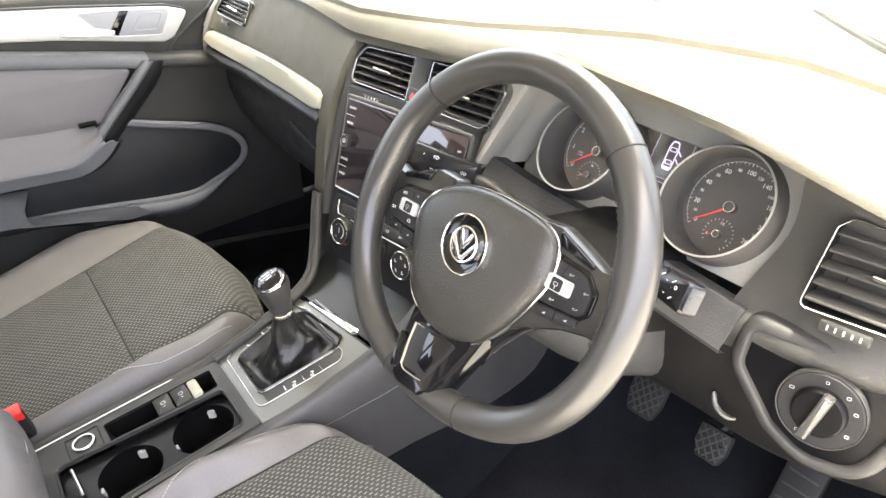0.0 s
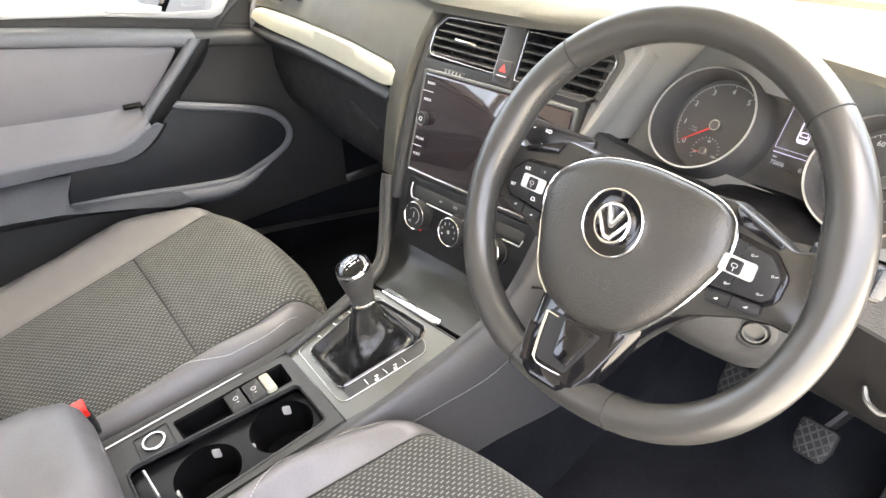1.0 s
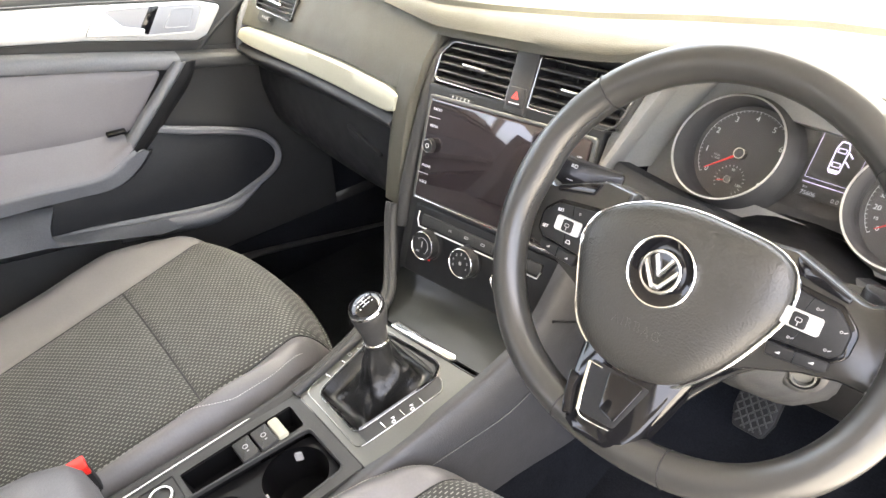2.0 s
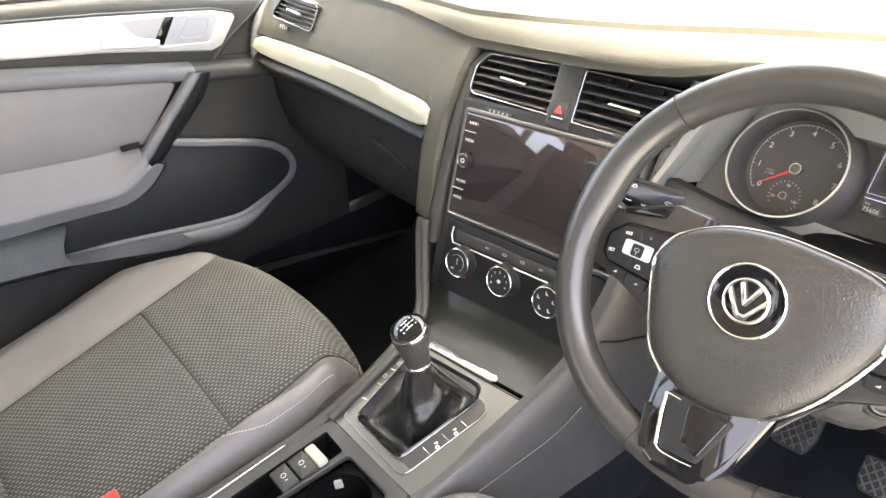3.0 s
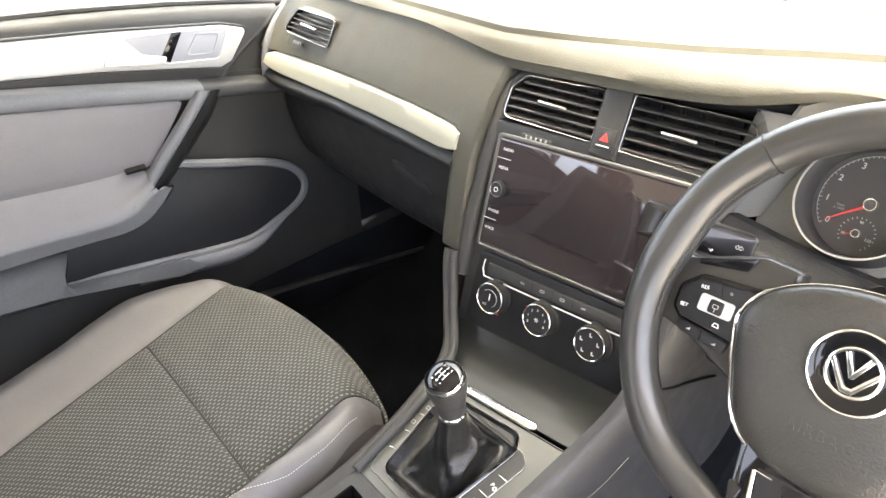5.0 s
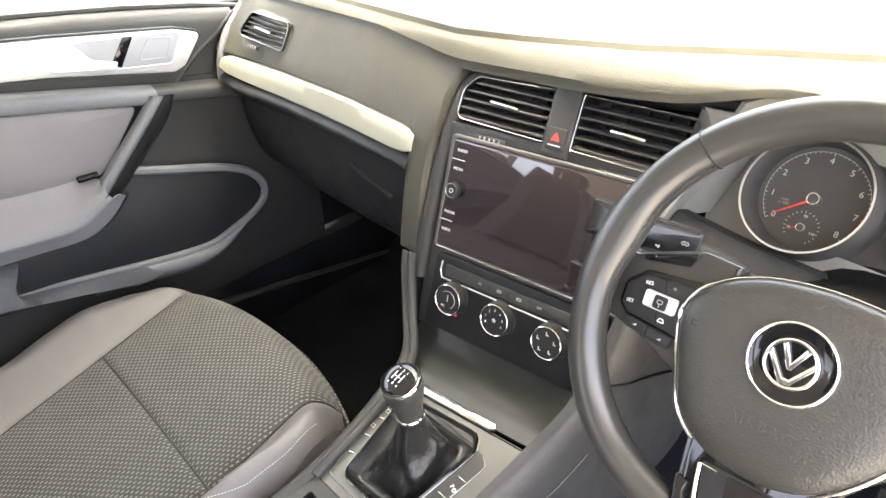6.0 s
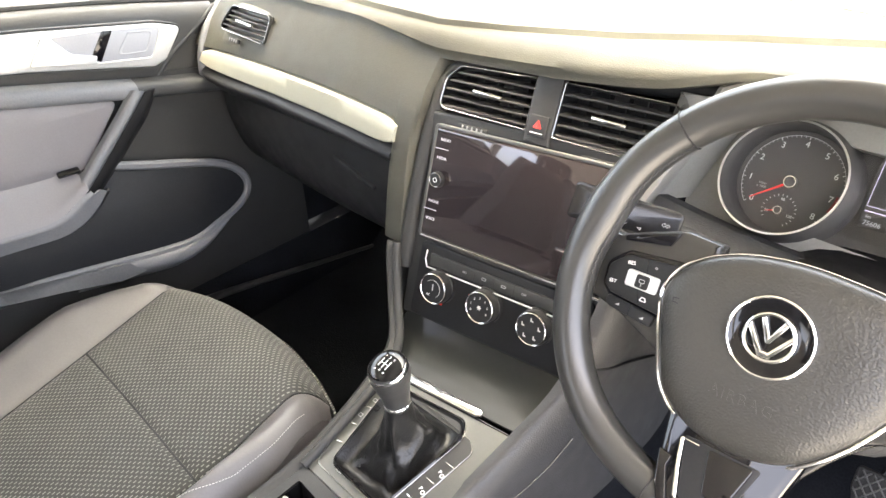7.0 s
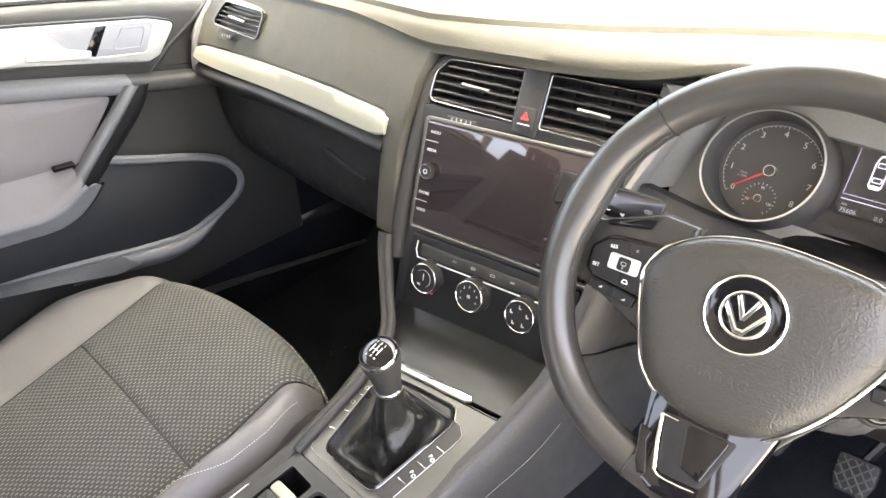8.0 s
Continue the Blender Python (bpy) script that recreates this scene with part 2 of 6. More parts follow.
DOORCLOTH = surface("door_vinyl", (0.150, 0.143, 0.148), 0.55, vary=0.06, bump=0.2, grain=900, pattern="leather")
# Near-black that carries the shade of the pocket and under the armrest.
POCKET = surface("shaded_plastic", (0.019, 0.020, 0.022), 0.5, spec=0.25, vary=0.1, bump=0.3, grain=700, pattern="cell")
SHELL = surface("column_plastic", (0.074, 0.075, 0.076), 0.5, spec=0.25, vary=0.08, bump=0.4, grain=700, pattern="cell")
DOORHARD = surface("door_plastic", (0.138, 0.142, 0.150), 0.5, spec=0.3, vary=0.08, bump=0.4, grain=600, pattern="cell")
CARPET = surface("carpet", (0.010, 0.011, 0.0135), 0.95, vary=0.35, bump=1.0, grain=700, spec=0.05)
RUBBER = surface("rubber", (0.022, 0.022, 0.022), 0.6, spec=0.25, vary=0.15, bump=0.3)
STEEL = surface("worn_steel", (0.55, 0.55, 0.53), 0.35, 0.9, vary=0.2)
RIB = surface("rib_rubber", (0.045, 0.045, 0.043), 0.45, vary=0.3)
WHITE = surface("white_print", (0.75, 0.75, 0.75), 0.6, vary=0.02)
DIM = surface("grey_print", (0.35, 0.35, 0.35), 0.6, vary=0.02)
RED = surface("red_plastic", (0.62, 0.02, 0.015), 0.4, vary=0.05)
POINTER = glowing("lit_red", (0.55, 0.035, 0.03), 0.03)
LIT = glowing("lit_print", (0.42, 0.42, 0.45), 0.02)
REDZONE = surface("red_zone", (0.22, 0.02, 0.02), 0.5, vary=0.05)
SWEEP = surface("sweep_satin", (0.014, 0.015, 0.0145), 0.20, 0.0, vary=0.05, wear=0.05, spec=0.13)
VIOLET = glowing("lit_display", (0.70, 0.64, 0.95), 0.06)
# Reddish lift in this base stands in for the cabin's reflection.
SCREEN = surface("screen_glass", (0.026, 0.020, 0.021), 0.05, vary=0.01, coat=0.4, wear=0.01, spec=0.6)
RINGMETAL = surface("brushed_ring", (0.80, 0.80, 0.78), 0.38, 0.9, vary=0.04, wear=0.05)
GREYRIB = surface("grey_rib", (0.26, 0.26, 0.25), 0.5, vary=0.05)
# These two bases are lifted to stand in for veiling glare over the gauges.
BINN = surface("glare_paled_plastic", (0.250, 0.243, 0.219), 0.42, spec=0.5, vary=0.06, bump=0.2, grain=800, pattern="cell")
DIAL = surface("glare_paled_dial", (0.078, 0.074, 0.068), 0.5, vary=0.08)
# Greyer than piano black, in place of light reflected by the spokes.
SPOKE = surface("spoke_gloss", (0.028, 0.027, 0.025), 0.24, vary=0.05, wear=0.04, spec=0.5)
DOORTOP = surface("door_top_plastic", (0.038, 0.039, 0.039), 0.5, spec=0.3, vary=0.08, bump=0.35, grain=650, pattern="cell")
DARKTHREAD = surface("dark_stitching", (0.055, 0.055, 0.055), 0.8, vary=0.1)
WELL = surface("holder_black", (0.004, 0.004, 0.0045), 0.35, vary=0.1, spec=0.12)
THREAD = surface("stitching", (0.36, 0.35, 0.33), 0.8, vary=0.1)
GLASS = clear("window_glass", (0.93, 0.96, 0.94))
LENS = clear("gauge_glass", (0.97, 0.97, 0.97), 0.10, 0.008)
HEADLINER = surface("headliner", (0.45, 0.43, 0.40), 0.95, vary=0.05, bump=0.4)
PAINT = surface("car_paint", (0.80, 0.80, 0.80), 0.25, vary=0.02, coat=0.8)
CONCRETE = surface("concrete", (0.22, 0.216, 0.205), 0.85, vary=0.15, scale=6, bump=0.3, grain=120)

# ---- setting: ground, floor pan, roof, pillars, glass ----
def structure(ob, label, category):
    return tagged(ob, label, category, kind="structure")


structure(part("ground", box(120, 120, 0.05, pose(0, 0, -0.40)), CONCRETE), "worn grey asphalt forecourt under bright daylight", "ground")
bm = sheet([[(-0.72, -1.9, 0.03), (-0.45, -1.9, 0.0), (-0.2, -1.9, 0.0), (-0.11, -1.9, 0.02), (-0.10, -1.9, 0.20), (0.10, -1.9, 0.20), (0.11, -1.9, 0.02), (0.2, -1.9, 0.0), (0.45, -1.9, 0.0), (0.74, -1.9, 0.03)],
            [(-0.72, 0.25, 0.03), (-0.45, 0.25, 0.0), (-0.2, 0.25, 0.0), (-0.11, 0.25, 0.02), (-0.10, 0.25, 0.20), (0.10, 0.25, 0.20), (0.11, 0.25, 0.02), (0.2, 0.25, 0.0), (0.45, 0.25, 0.0), (0.74, 0.25, 0.03)],
            [(-0.72, 0.45, 0.05), (-0.45, 0.45, 0.03), (-0.2, 0.45, 0.03), (-0.13, 0.45, 0.06), (-0.12, 0.45, 0.25), (0.12, 0.45, 0.25), (0.13, 0.45, 0.06), (0.2, 0.45, 0.03), (0.45, 0.45, 0.03), (0.74, 0.45, 0.05)],
            [(-0.72, 0.72, 0.40), (-0.45, 0.72, 0.38), (-0.2, 0.72, 0.38), (-0.16, 0.72, 0.40), (-0.14, 0.72, 0.45), (0.14, 0.72, 0.45), (0.16, 0.72, 0.40), (0.2, 0.72, 0.38), (0.45, 0.72, 0.38), (0.74, 0.72, 0.40)],
            [(-0.72, 0.74, 0.66), (-0.45, 0.74, 0.66), (-0.2, 0.74, 0.66), (-0.16, 0.74, 0.66), (-0.14, 0.74, 0.66), (0.14, 0.74, 0.66), (0.16, 0.74, 0.66), (0.2, 0.74, 0.66), (0.45, 0.74, 0.66), (0.74, 0.74, 0.66)]], 60, 40, 0.02)
structure(part("floor", bm, CARPET), "black carpet over the car's footwells and tunnel", "carpet")
# carpeted sides of the footwells under the dashboard
structure(part("wall_left", box(1.5, 0.70, 0.03, axes((-0.790, 0.79, 0.35), (0, 1, 0), (0, 0, 1))), CARPET), "dark carpeted side of the footwell", "wall")
structure(part("wall_right", box(1.0, 0.70, 0.03, axes((0.765, 0.80, 0.34), (0, -1, 0), (0, 0, 1))), CARPET), "dark carpeted side of the footwell", "wall")
structure(part("door_sill", box(2.6, 0.24, 0.05, axes((-0.765, -0.55, 0.06), (0, 1, 0), (0, 0, 1))), CARPET), "dark carpeted sill under the passenger door", "sill")
structure(part("door_sill", box(2.6, 0.24, 0.05, axes((0.775, -0.55, 0.06), (0, -1, 0), (0, 0, 1))), CARPET), "dark carpeted sill under the open driver's door", "sill")
structure(part("trim_sill", tube(spline([(-0.715, -0.30, 0.176), (-0.708, 0.0, 0.150), (-0.704, 0.12, 0.132), (-0.706, 0.30, 0.094), (-0.712, 0.50, 0.05)], 20), [0.013 - 0.0004 * k for k in range(21)], 12, flat=0.7), HARD), "grey plastic edge of the door sill", "sill trim")
bm = sheet([[(x, 0.600 - 0.43 * x * x, 0.690) for x in (-0.76, -0.5, -0.25, 0, 0.25, 0.5, 0.78)], [(x, 0.78, 0.665) for x in (-0.76, -0.5, -0.25, 0, 0.25, 0.5, 0.78)]], 24, 6, 0.006)
structure(part("cowl", bm, RUBBER), "black cowl between the dashboard and the bonnet", "cowl")
# roof, rear end and left rear side
# Unseen roof, its left edge widened to keep sun off the door.
bm = sheet([[(-0.75, 0.17, 1.11), (0, 0.225, 1.16), (0.70, 0.185, 1.11)], [(-0.75, -0.8, 1.18), (0, -0.8, 1.28), (0.66, -0.8, 1.20)], [(-0.56, -2.0, 1.17), (0, -2.0, 1.22), (0.56, -2.0, 1.17)]], 16, 16, 0.04)
structure(part("ceiling", bm, HEADLINER), "pale cloth headliner of the car", "headliner")
structure(part("wall_rear", box(1.44, 0.70, 0.05, axes((0, -2.05, 0.40), (1, 0, 0), (0, 0, 1))), HARD), "dark lower rear of the cabin", "wall")
structure(part("wall_rear_left", box(1.35, 0.75, 0.05, axes((-0.76, -1.30, 0.38), (0, 1, 0), (0, 0, 1))), DOORHARD), "grey lower side of the rear cabin", "wall")
structure(part("wall_rear_right", box(1.15, 0.75, 0.05, axes((0.76, -1.45, 0.38), (0, -1, 0), (0, 0, 1))), DOORHARD), "grey lower side of the rear cabin", "wall")
for name, x, pts in (("pillar_front_left", -1, ((-0.73, 0.42, 0.70), (-0.70, 0.25, 0.88), (-0.69, 0.18, 1.11))), ("pillar_front_right", 1, ((0.82, 0.46, 0.66), (0.78, 0.27, 0.86), (0.66, 0.19, 1.12))),
                     ("pillar_middle_left", -1, ((-0.75, -0.72, 0.2), (-0.73, -0.74, 0.75), (-0.60, -0.78, 1.22))), ("pillar_middle_right", 1, ((0.75, -0.90, 0.2), (0.73, -0.92, 0.75), (0.60, -0.95, 1.22))),
                     ("pillar_rear_left", -1, ((-0.74, -1.75, 0.7), (-0.58, -1.95, 1.2))), ("pillar_rear_right", 1, ((0.74, -1.75, 0.7), (0.58, -1.95, 1.2)))):
    structure(part(name, tube(spline(pts, 10), 0.045, 14, flat=0.6), HEADLINER if "front" not in name else DARK), "padded roof pillar of the car", "pillar")
bm = sheet([[(-0.72, 0.39, 0.69), (-0.40, 0.545, 0.70), (0, 0.614, 0.705), (0.40, 0.545, 0.70), (0.72, 0.39, 0.69)], [(-0.67, 0.18, 1.11), (-0.30, 0.232, 1.145), (0, 0.245, 1.155), (0.30, 0.235, 1.145), (0.62, 0.20, 1.11)]], 24, 6, 0.004)
ws = structure(part("window_front", bm, GLASS), "clear sloping windscreen", "windscreen")
ws.visible_shadow = False
bm = sheet([[(-0.752, -0.68, 0.775), (-0.748, -0.2, 0.765), (-0.735, 0.33, 0.70)], [(-0.71, -0.68, 1.16), (-0.71, -0.2, 1.14), (-0.71, 0.16, 1.06)]], 10, 6, 0.004)
wl = structure(part("window_side", bm, GLASS), "clear side window above the passenger door", "window")
wl.visible_shadow = False
# black edge strip of the windscreen, bonnet and wiper beyond it
bm = tube(spline([(-0.72, 0.392, 0.687), (-0.40, 0.547, 0.698), (0, 0.617, 0.702), (0.40, 0.547, 0.698), (0.72, 0.392, 0.687)], 40), 0.0022, 8)
structure(part("trim_windscreen", bm, RUBBER), "black rubber edge along the foot of the windscreen", "trim")
bm = sheet([[(-0.78, 0.52, 0.60), (0, 0.72, 0.66), (0.78, 0.52, 0.60)], [(-0.80, 1.0, 0.62), (0, 1.1, 0.68), (0.80, 1.0, 0.62)], [(-0.75, 1.6, 0.50), (0, 1.75, 0.54), (0.75, 1.6, 0.50)]], 20, 14, 0.01)
structure(part("bonnet", bm, PAINT), "pale painted bonnet in front of the windscreen", "bonnet")
wiper = root("wiper", (0.35, 0.66, 0.70), "thin black windscreen wiper resting on the glass", "wiper")
part("arm", tube([(0.52, 0.55, 0.68), (0.45, 0.585, 0.694), (0.36, 0.64, 0.696)], 0.005, 8), DARK, wiper)
part("blade", tube(spline([(0.470, 0.535, 0.702), (0.426, 0.566, 0.702), (0.27, 0.692, 0.702)], 12), 0.0025, 8, flat=1.6), RUBBER, wiper)

# ---- dashboard ----
dash = root("dashboard", (0, 0.3, 0.40), "grey soft dashboard with vents, screen and round gauges", "dashboard")


TRIM_X = [-0.688, -0.60, -0.46, -0.31, -0.178]
TOP = [0.634, 0.638, 0.638, 0.634, 0.622]


def lip(x):
    """The front lip of the dash top: y and z at x."""
    xs = [-0.72, -0.60, -0.30, -0.15, 0.035, 0.12, 0.165, 0.20, 0.246, 0.30, 0.35, 0.415, 0.473, 0.526, 0.576, 0.63, 0.72]
    ys = [0.20, 0.188, 0.184, 0.182, 0.188, 0.194, 0.198, 0.20, 0.198, 0.195, 0.195, 0.197, 0.20, 0.20, 0.20, 0.205, 0.24]
    zs = [0.712, 0.730, 0.726, 0.702, 0.708, 0.714, 0.721, 0.733, 0.745, 0.744, 0.738, 0.732, 0.725, 0.714, 0.703, 0.690, 0.66]
    return float(np.interp(x, xs, ys)), float(np.interp(x, xs, zs))


def smoothlip(x):
    a = [lip(x + d) for d in (-0.02, -0.01, 0, 0.01, 0.02)]
    return sum(p[0] for p in a) / 5, sum(p[1] for p in a) / 5


# upper pad: from the foot of the windscreen over the crest to the lip, then down the passenger face, the upright beside the stack, or under the hood
POST = [(0.606, 0.1245), (0.590, 0.1188), (0.565, 0.1105), (0.530, 0.1015), (0.490, 0.0925), (0.470, 0.0885)]
rows = []
XS = [*np.linspace(-0.72, -0.20, 27), -0.194, -0.190, -0.187, -0.184, -0.180, -0.172, -0.164, -0.156, -0.151, -0.148, -0.146, -0.142, -0.136, *np.linspace(-0.12, 0.72, 43)]
for x in XS:
    y, z = smoothlip(x)
    ws_y, ws_z = 0.616 - 0.46 * x * x, 0.698
    bulge = 2.2 if x < 0.19 else 1.3
    left = min(1.0, max(0.0, (-0.140 - x) / 0.008 + 0.5))
    top_ = 0.003 + float(np.interp(x, TRIM_X, TOP))
    end = (0.133 * left + (y + 0.065) * (1 - left), top_ * left + (z - 0.022) * (1 - left))
    mid = ((y + end[0]) / 2 - 0.004 * left + 0.004 * (1 - left), (z + end[1]) / 2 - 0.006 * (1 - left))
    cy = float(np.interp(x, [-0.72, -0.5, -0.17, -0.07, 0.066, 0.225, 0.30, 0.376, 0.45, 0.72], [0.235, 0.208, 0.208, 0.226, 0.248, 0.272, 0.289, 0.306, 0.320, 0.335]))
    cz = max(z + 0.006, float(np.interp(x, [-0.72, -0.5, -0.17, -0.07, 0.066, 0.2, 0.3, 0.45, 0.55, 0.72], [0.730, 0.744, 0.731, 0.732, 0.738, 0.750, 0.755, 0.751, 0.738, 0.705])))
    post = -0.1875 <= x <= -0.1465
    soft = 0.010 * (1 - min(1.0, min(x + 0.1875, -0.1465 - x) / 0.006)) ** 2 if post else 0.0
    foot = [(x, py + soft, pz) for pz, py in POST] if post else [(x, end[0] + 0.012 + 0.004 * k, end[1] - 0.002 * k * (1 - left) - 0.001 * k) for k in range(len(POST))]
    rows.append([(x, ws_y, ws_z), (x, (ws_y + cy) / 2 + 0.03, (ws_z + cz) / 2 + 0.006), (x, cy + 0.006, cz + 0.0045), (x, cy + 0.0015, cz + 0.0035), (x, cy - 0.001, cz - 0.003), (x, cy - 0.006, cz - 0.0045),
                 *[(x, cy - 0.006 + (y + 0.004 - cy) * s, z + 0.0015 + (cz - 0.0055 - z) * (1 - s ** bulge)) for s in (0.2, 0.4, 0.6, 0.78, 0.92)], (x, y + 0.002, z + 0.001), (x, y, z - 0.006), (x, mid[0], mid[1]), (x, end[0], end[1]), *foot])
bm = bmesh.new()
loops(bm, rows, closed=False)
bmesh.ops.solidify(bm, geom=list(bm.faces), thickness=0.003)
part("upper_pad", bm, PAD, dash, "grey grained soft dash top and upright", 50)

# passenger trim strip, dark gap under it, glovebox
LOW = [0.609, 0.605, 0.604, 0.599, 0.590]


def eased(x, zs):
    """A height along the strip, with its kinks smoothed."""
    return sum(float(np.interp(x + d, TRIM_X, zs)) for d in (-0.06, -0.04, -0.02, 0, 0.02, 0.04, 0.06)) / 7


bm = bmesh.new()
rings = []
for i in range(31):
    f = i / 30
    x = TRIM_X[0] + (TRIM_X[-1] - TRIM_X[0]) * f
    t, l = eased(x, TOP), eased(x, LOW)
    e = min(1.0, min(f, 1 - f) * 14 + 0.35)
    c, h = (t + l) / 2, (t - l) / 2 * min(1, e ** 0.5)
    y0 = 0.126 + 0.02 * max(0, -x - 0.62)
    rings.append([(x, y0 + 0.012, c + h), (x, y0 + 0.002, c + h), (x, y0 - 0.001, c + h - 0.002), (x, y0 - 0.006, c), (x, y0 - 0.009, c - h + 0.003), (x, y0 - 0.007, c - h), (x, y0 + 0.012, c - h)])
vs = loops(bm, rings)
bm.faces.new(vs[0]); bm.faces.new(vs[-1])
part("trim_strip", bm, SILVER, dash, "satin silver decorative strip")
bm = sheet([[(-0.715, 0.15, 0.628), (-0.69, 0.128, 0.607), (-0.46, 0.126, 0.603), (-0.31, 0.126, 0.598), (-0.183, 0.125, 0.589)], [(-0.715, 0.145, 0.60), (-0.69, 0.117, 0.595), (-0.46, 0.112, 0.590), (-0.31, 0.111, 0.585), (-0.183, 0.112, 0.576)],
            [(-0.715, 0.17, 0.565), (-0.69, 0.142, 0.563), (-0.46, 0.137, 0.562), (-0.31, 0.135, 0.560), (-0.183, 0.133, 0.556)]], 30, 12, 0.004)
part("lower_moulding", bm, DARK, dash, "dark moulding under the strip")
bm = sheet([[(-0.69, 0.150, 0.566), (-0.43, 0.142, 0.564), (-0.172, 0.138, 0.560)], [(-0.69, 0.150, 0.50), (-0.43, 0.140, 0.50), (-0.172, 0.136, 0.50)],
            [(-0.69, 0.185, 0.41), (-0.43, 0.175, 0.40), (-0.175, 0.170, 0.40)], [(-0.69, 0.30, 0.37), (-0.43, 0.30, 0.36), (-0.175, 0.30, 0.36)]], 16, 20, 0.004)
glove = part("glovebox", bm, DARK, dash, "black glovebox lid")
m = axes((-0.300, 0.1385, 0.513), (1, 0.0, -0.12), (0, 0, 1))
part("latch", plate(rpoly([(-0.048, 0.012), (0.048, -0.004), (0.05, -0.010), (0.0, -0.011), (-0.035, -0.006)], 0.004), 0.008, 0.002, m), DARK, glove, "recessed latch")

# ---- centre stack ----
YAW, BACK = radians(7), radians(18.5)
ST = axes((0.006, 0.157, 0.625), (math.cos(YAW), math.sin(YAW), 0), (-math.sin(YAW) * math.sin(BACK), math.cos(YAW) * math.sin(BACK), math.cos(BACK)))
UP = at(ST, 0, 0.0155, -0.006, rx=-7, turn=-1.2)  # the vents lean back a little more
# lower panel behind screen and climate unit
face = [(-0.150, -0.256), (0.125, -0.256), (0.140, 0.012), (0.160, 0.020), (-0.138, 0.020), (-0.146, -0.12)]
part("stack_panel", plate(rpoly(face, 0.006), 0.012, 0.003, ST, low=-0.018), HARD, dash, "dark grey surround of screen and climate controls")
# vent housing
vo = rpoly([(-0.138, -0.012), (0.152, -0.014), (0.174, 0.064), (0.160, 0.072), (-0.115, 0.068), (-0.134, 0.050)], [0.006, 0.012, 0.012, 0.012, 0.02, 0.02])
part("vent_panel", plate(vo, 0.006, 0.002, UP, low=-0.052), DARK, dash)
# dark frame that runs round the top and down the left of the stack
edge = [(-0.153, -0.19, -0.006), (-0.152, -0.15, -0.006), (-0.150, -0.10, -0.007), (-0.146, -0.05, -0.009), (-0.143, 0.0, -0.014), (-0.140, 0.045, -0.024), (-0.130, 0.068, -0.032), (-0.105, 0.078, -0.038), (0.0, 0.085, -0.046), (0.10, 0.088, -0.048), (0.185, 0.092, -0.048)]
part("stack_frame", tube(spline(edge, 50), 0.011, 10, m=ST), HARD, dash, "dark rounded frame")


def air_vent(m, poly, radii, name, tab, slats=5, verticals=5):
    """A vent: chrome-edged frame, dark box, slats, inner upright vanes, tab."""
    outer, inner = rpoly(poly, radii, 6), None
    inner = inset(outer, 0.0013)
    v = part(name, rim(outer, inner, 0.006, 0.0005, m, low=-0.004), VENTCHROME, dash, "air vent with a thin chrome edge and black slats")
    deep = inset(outer, 0.0014)
    bm = bmesh.new()
    vs = loops(bm, [[m @ Vector((x, y, w)) for x, y in deep] for w in (0.0, -0.036)])
    bm.faces.new(vs[-1])
    part("duct", bm, DARK, v)
    lo, hi = min(p[1] for p in deep), max(p[1] for p in deep)

    def span(y, axis=0):
        hits = []
        for i in range(len(deep)):
            a, b = deep[i - 1], deep[i]
            if (a[1 - axis] - y) * (b[1 - axis] - y) < 0:
                f = (y - a[1 - axis]) / (b[1 - axis] - a[1 - axis])
                hits.append(a[axis] + f * (b[axis] - a[axis]))
        return (min(hits), max(hits)) if len(hits) > 1 else None
    for i in range(slats):
        y = lo + (hi - lo) * (i + 0.75) / (slats + 0.5)
        s = span(y)
        if s:
            part("slat", box(s[1] - s[0] - 0.001, 0.0028, 0.016, at(m, (s[0] + s[1]) / 2, y, -0.015, rx=14), 0.001), PANEL, v)
    x0, x1 = min(p[0] for p in deep), max(p[0] for p in deep)
    for i in range(verticals):
        x = x0 + (x1 - x0) * (i + 1) / (verticals + 1)
        s = span(x, 1)
        if s:
            part("vane", box(0.0016, s[1] - s[0] - 0.002, 0.012, at(m, x, (s[0] + s[1]) / 2, -0.032), 0.0005), DARK, v)
    tx, ty = tab
    part("tab", plate(rrect(0.040, 0.0045, 0.002), 0.007, 0.0015, at(m, tx, ty, -0.002, turn=-2)), CHROME, v, "chrome-faced slider tab")
    return v


air_vent(UP, [(-0.131, 0.006), (-0.004, 0.004), (-0.003, 0.064), (-0.110, 0.060), (-0.128, 0.042)], [0.012, 0.003, 0.003, 0.015, 0.015], "air_vent", (-0.064, 0.033))
air_vent(UP, [(0.030, 0.003), (0.139, 0.001), (0.152, 0.010), (0.166, 0.052), (0.156, 0.065), (0.031, 0.065)], [0.003, 0.012, 0.010, 0.012, 0.010, 0.003], "air_vent", (0.092, 0.033))
# dark cheek between the second vent and the gauges, paled for veiling glare
part("vent_cheek", plate(rpoly([(0.141, -0.040), (0.150, -0.040), (0.193, 0.068), (0.190, 0.078), (0.150, 0.078), (0.160, 0.070), (0.1705, 0.053), (0.156, 0.008), (0.144, -0.003)], [0.002, 0.004, 0.006, 0.003, 0.003, 0.01, 0.012, 0.01, 0.004]), 0.030, 0.003, UP, low=-0.033), BINN, dash, "cheek beside the vent, paled for glare")
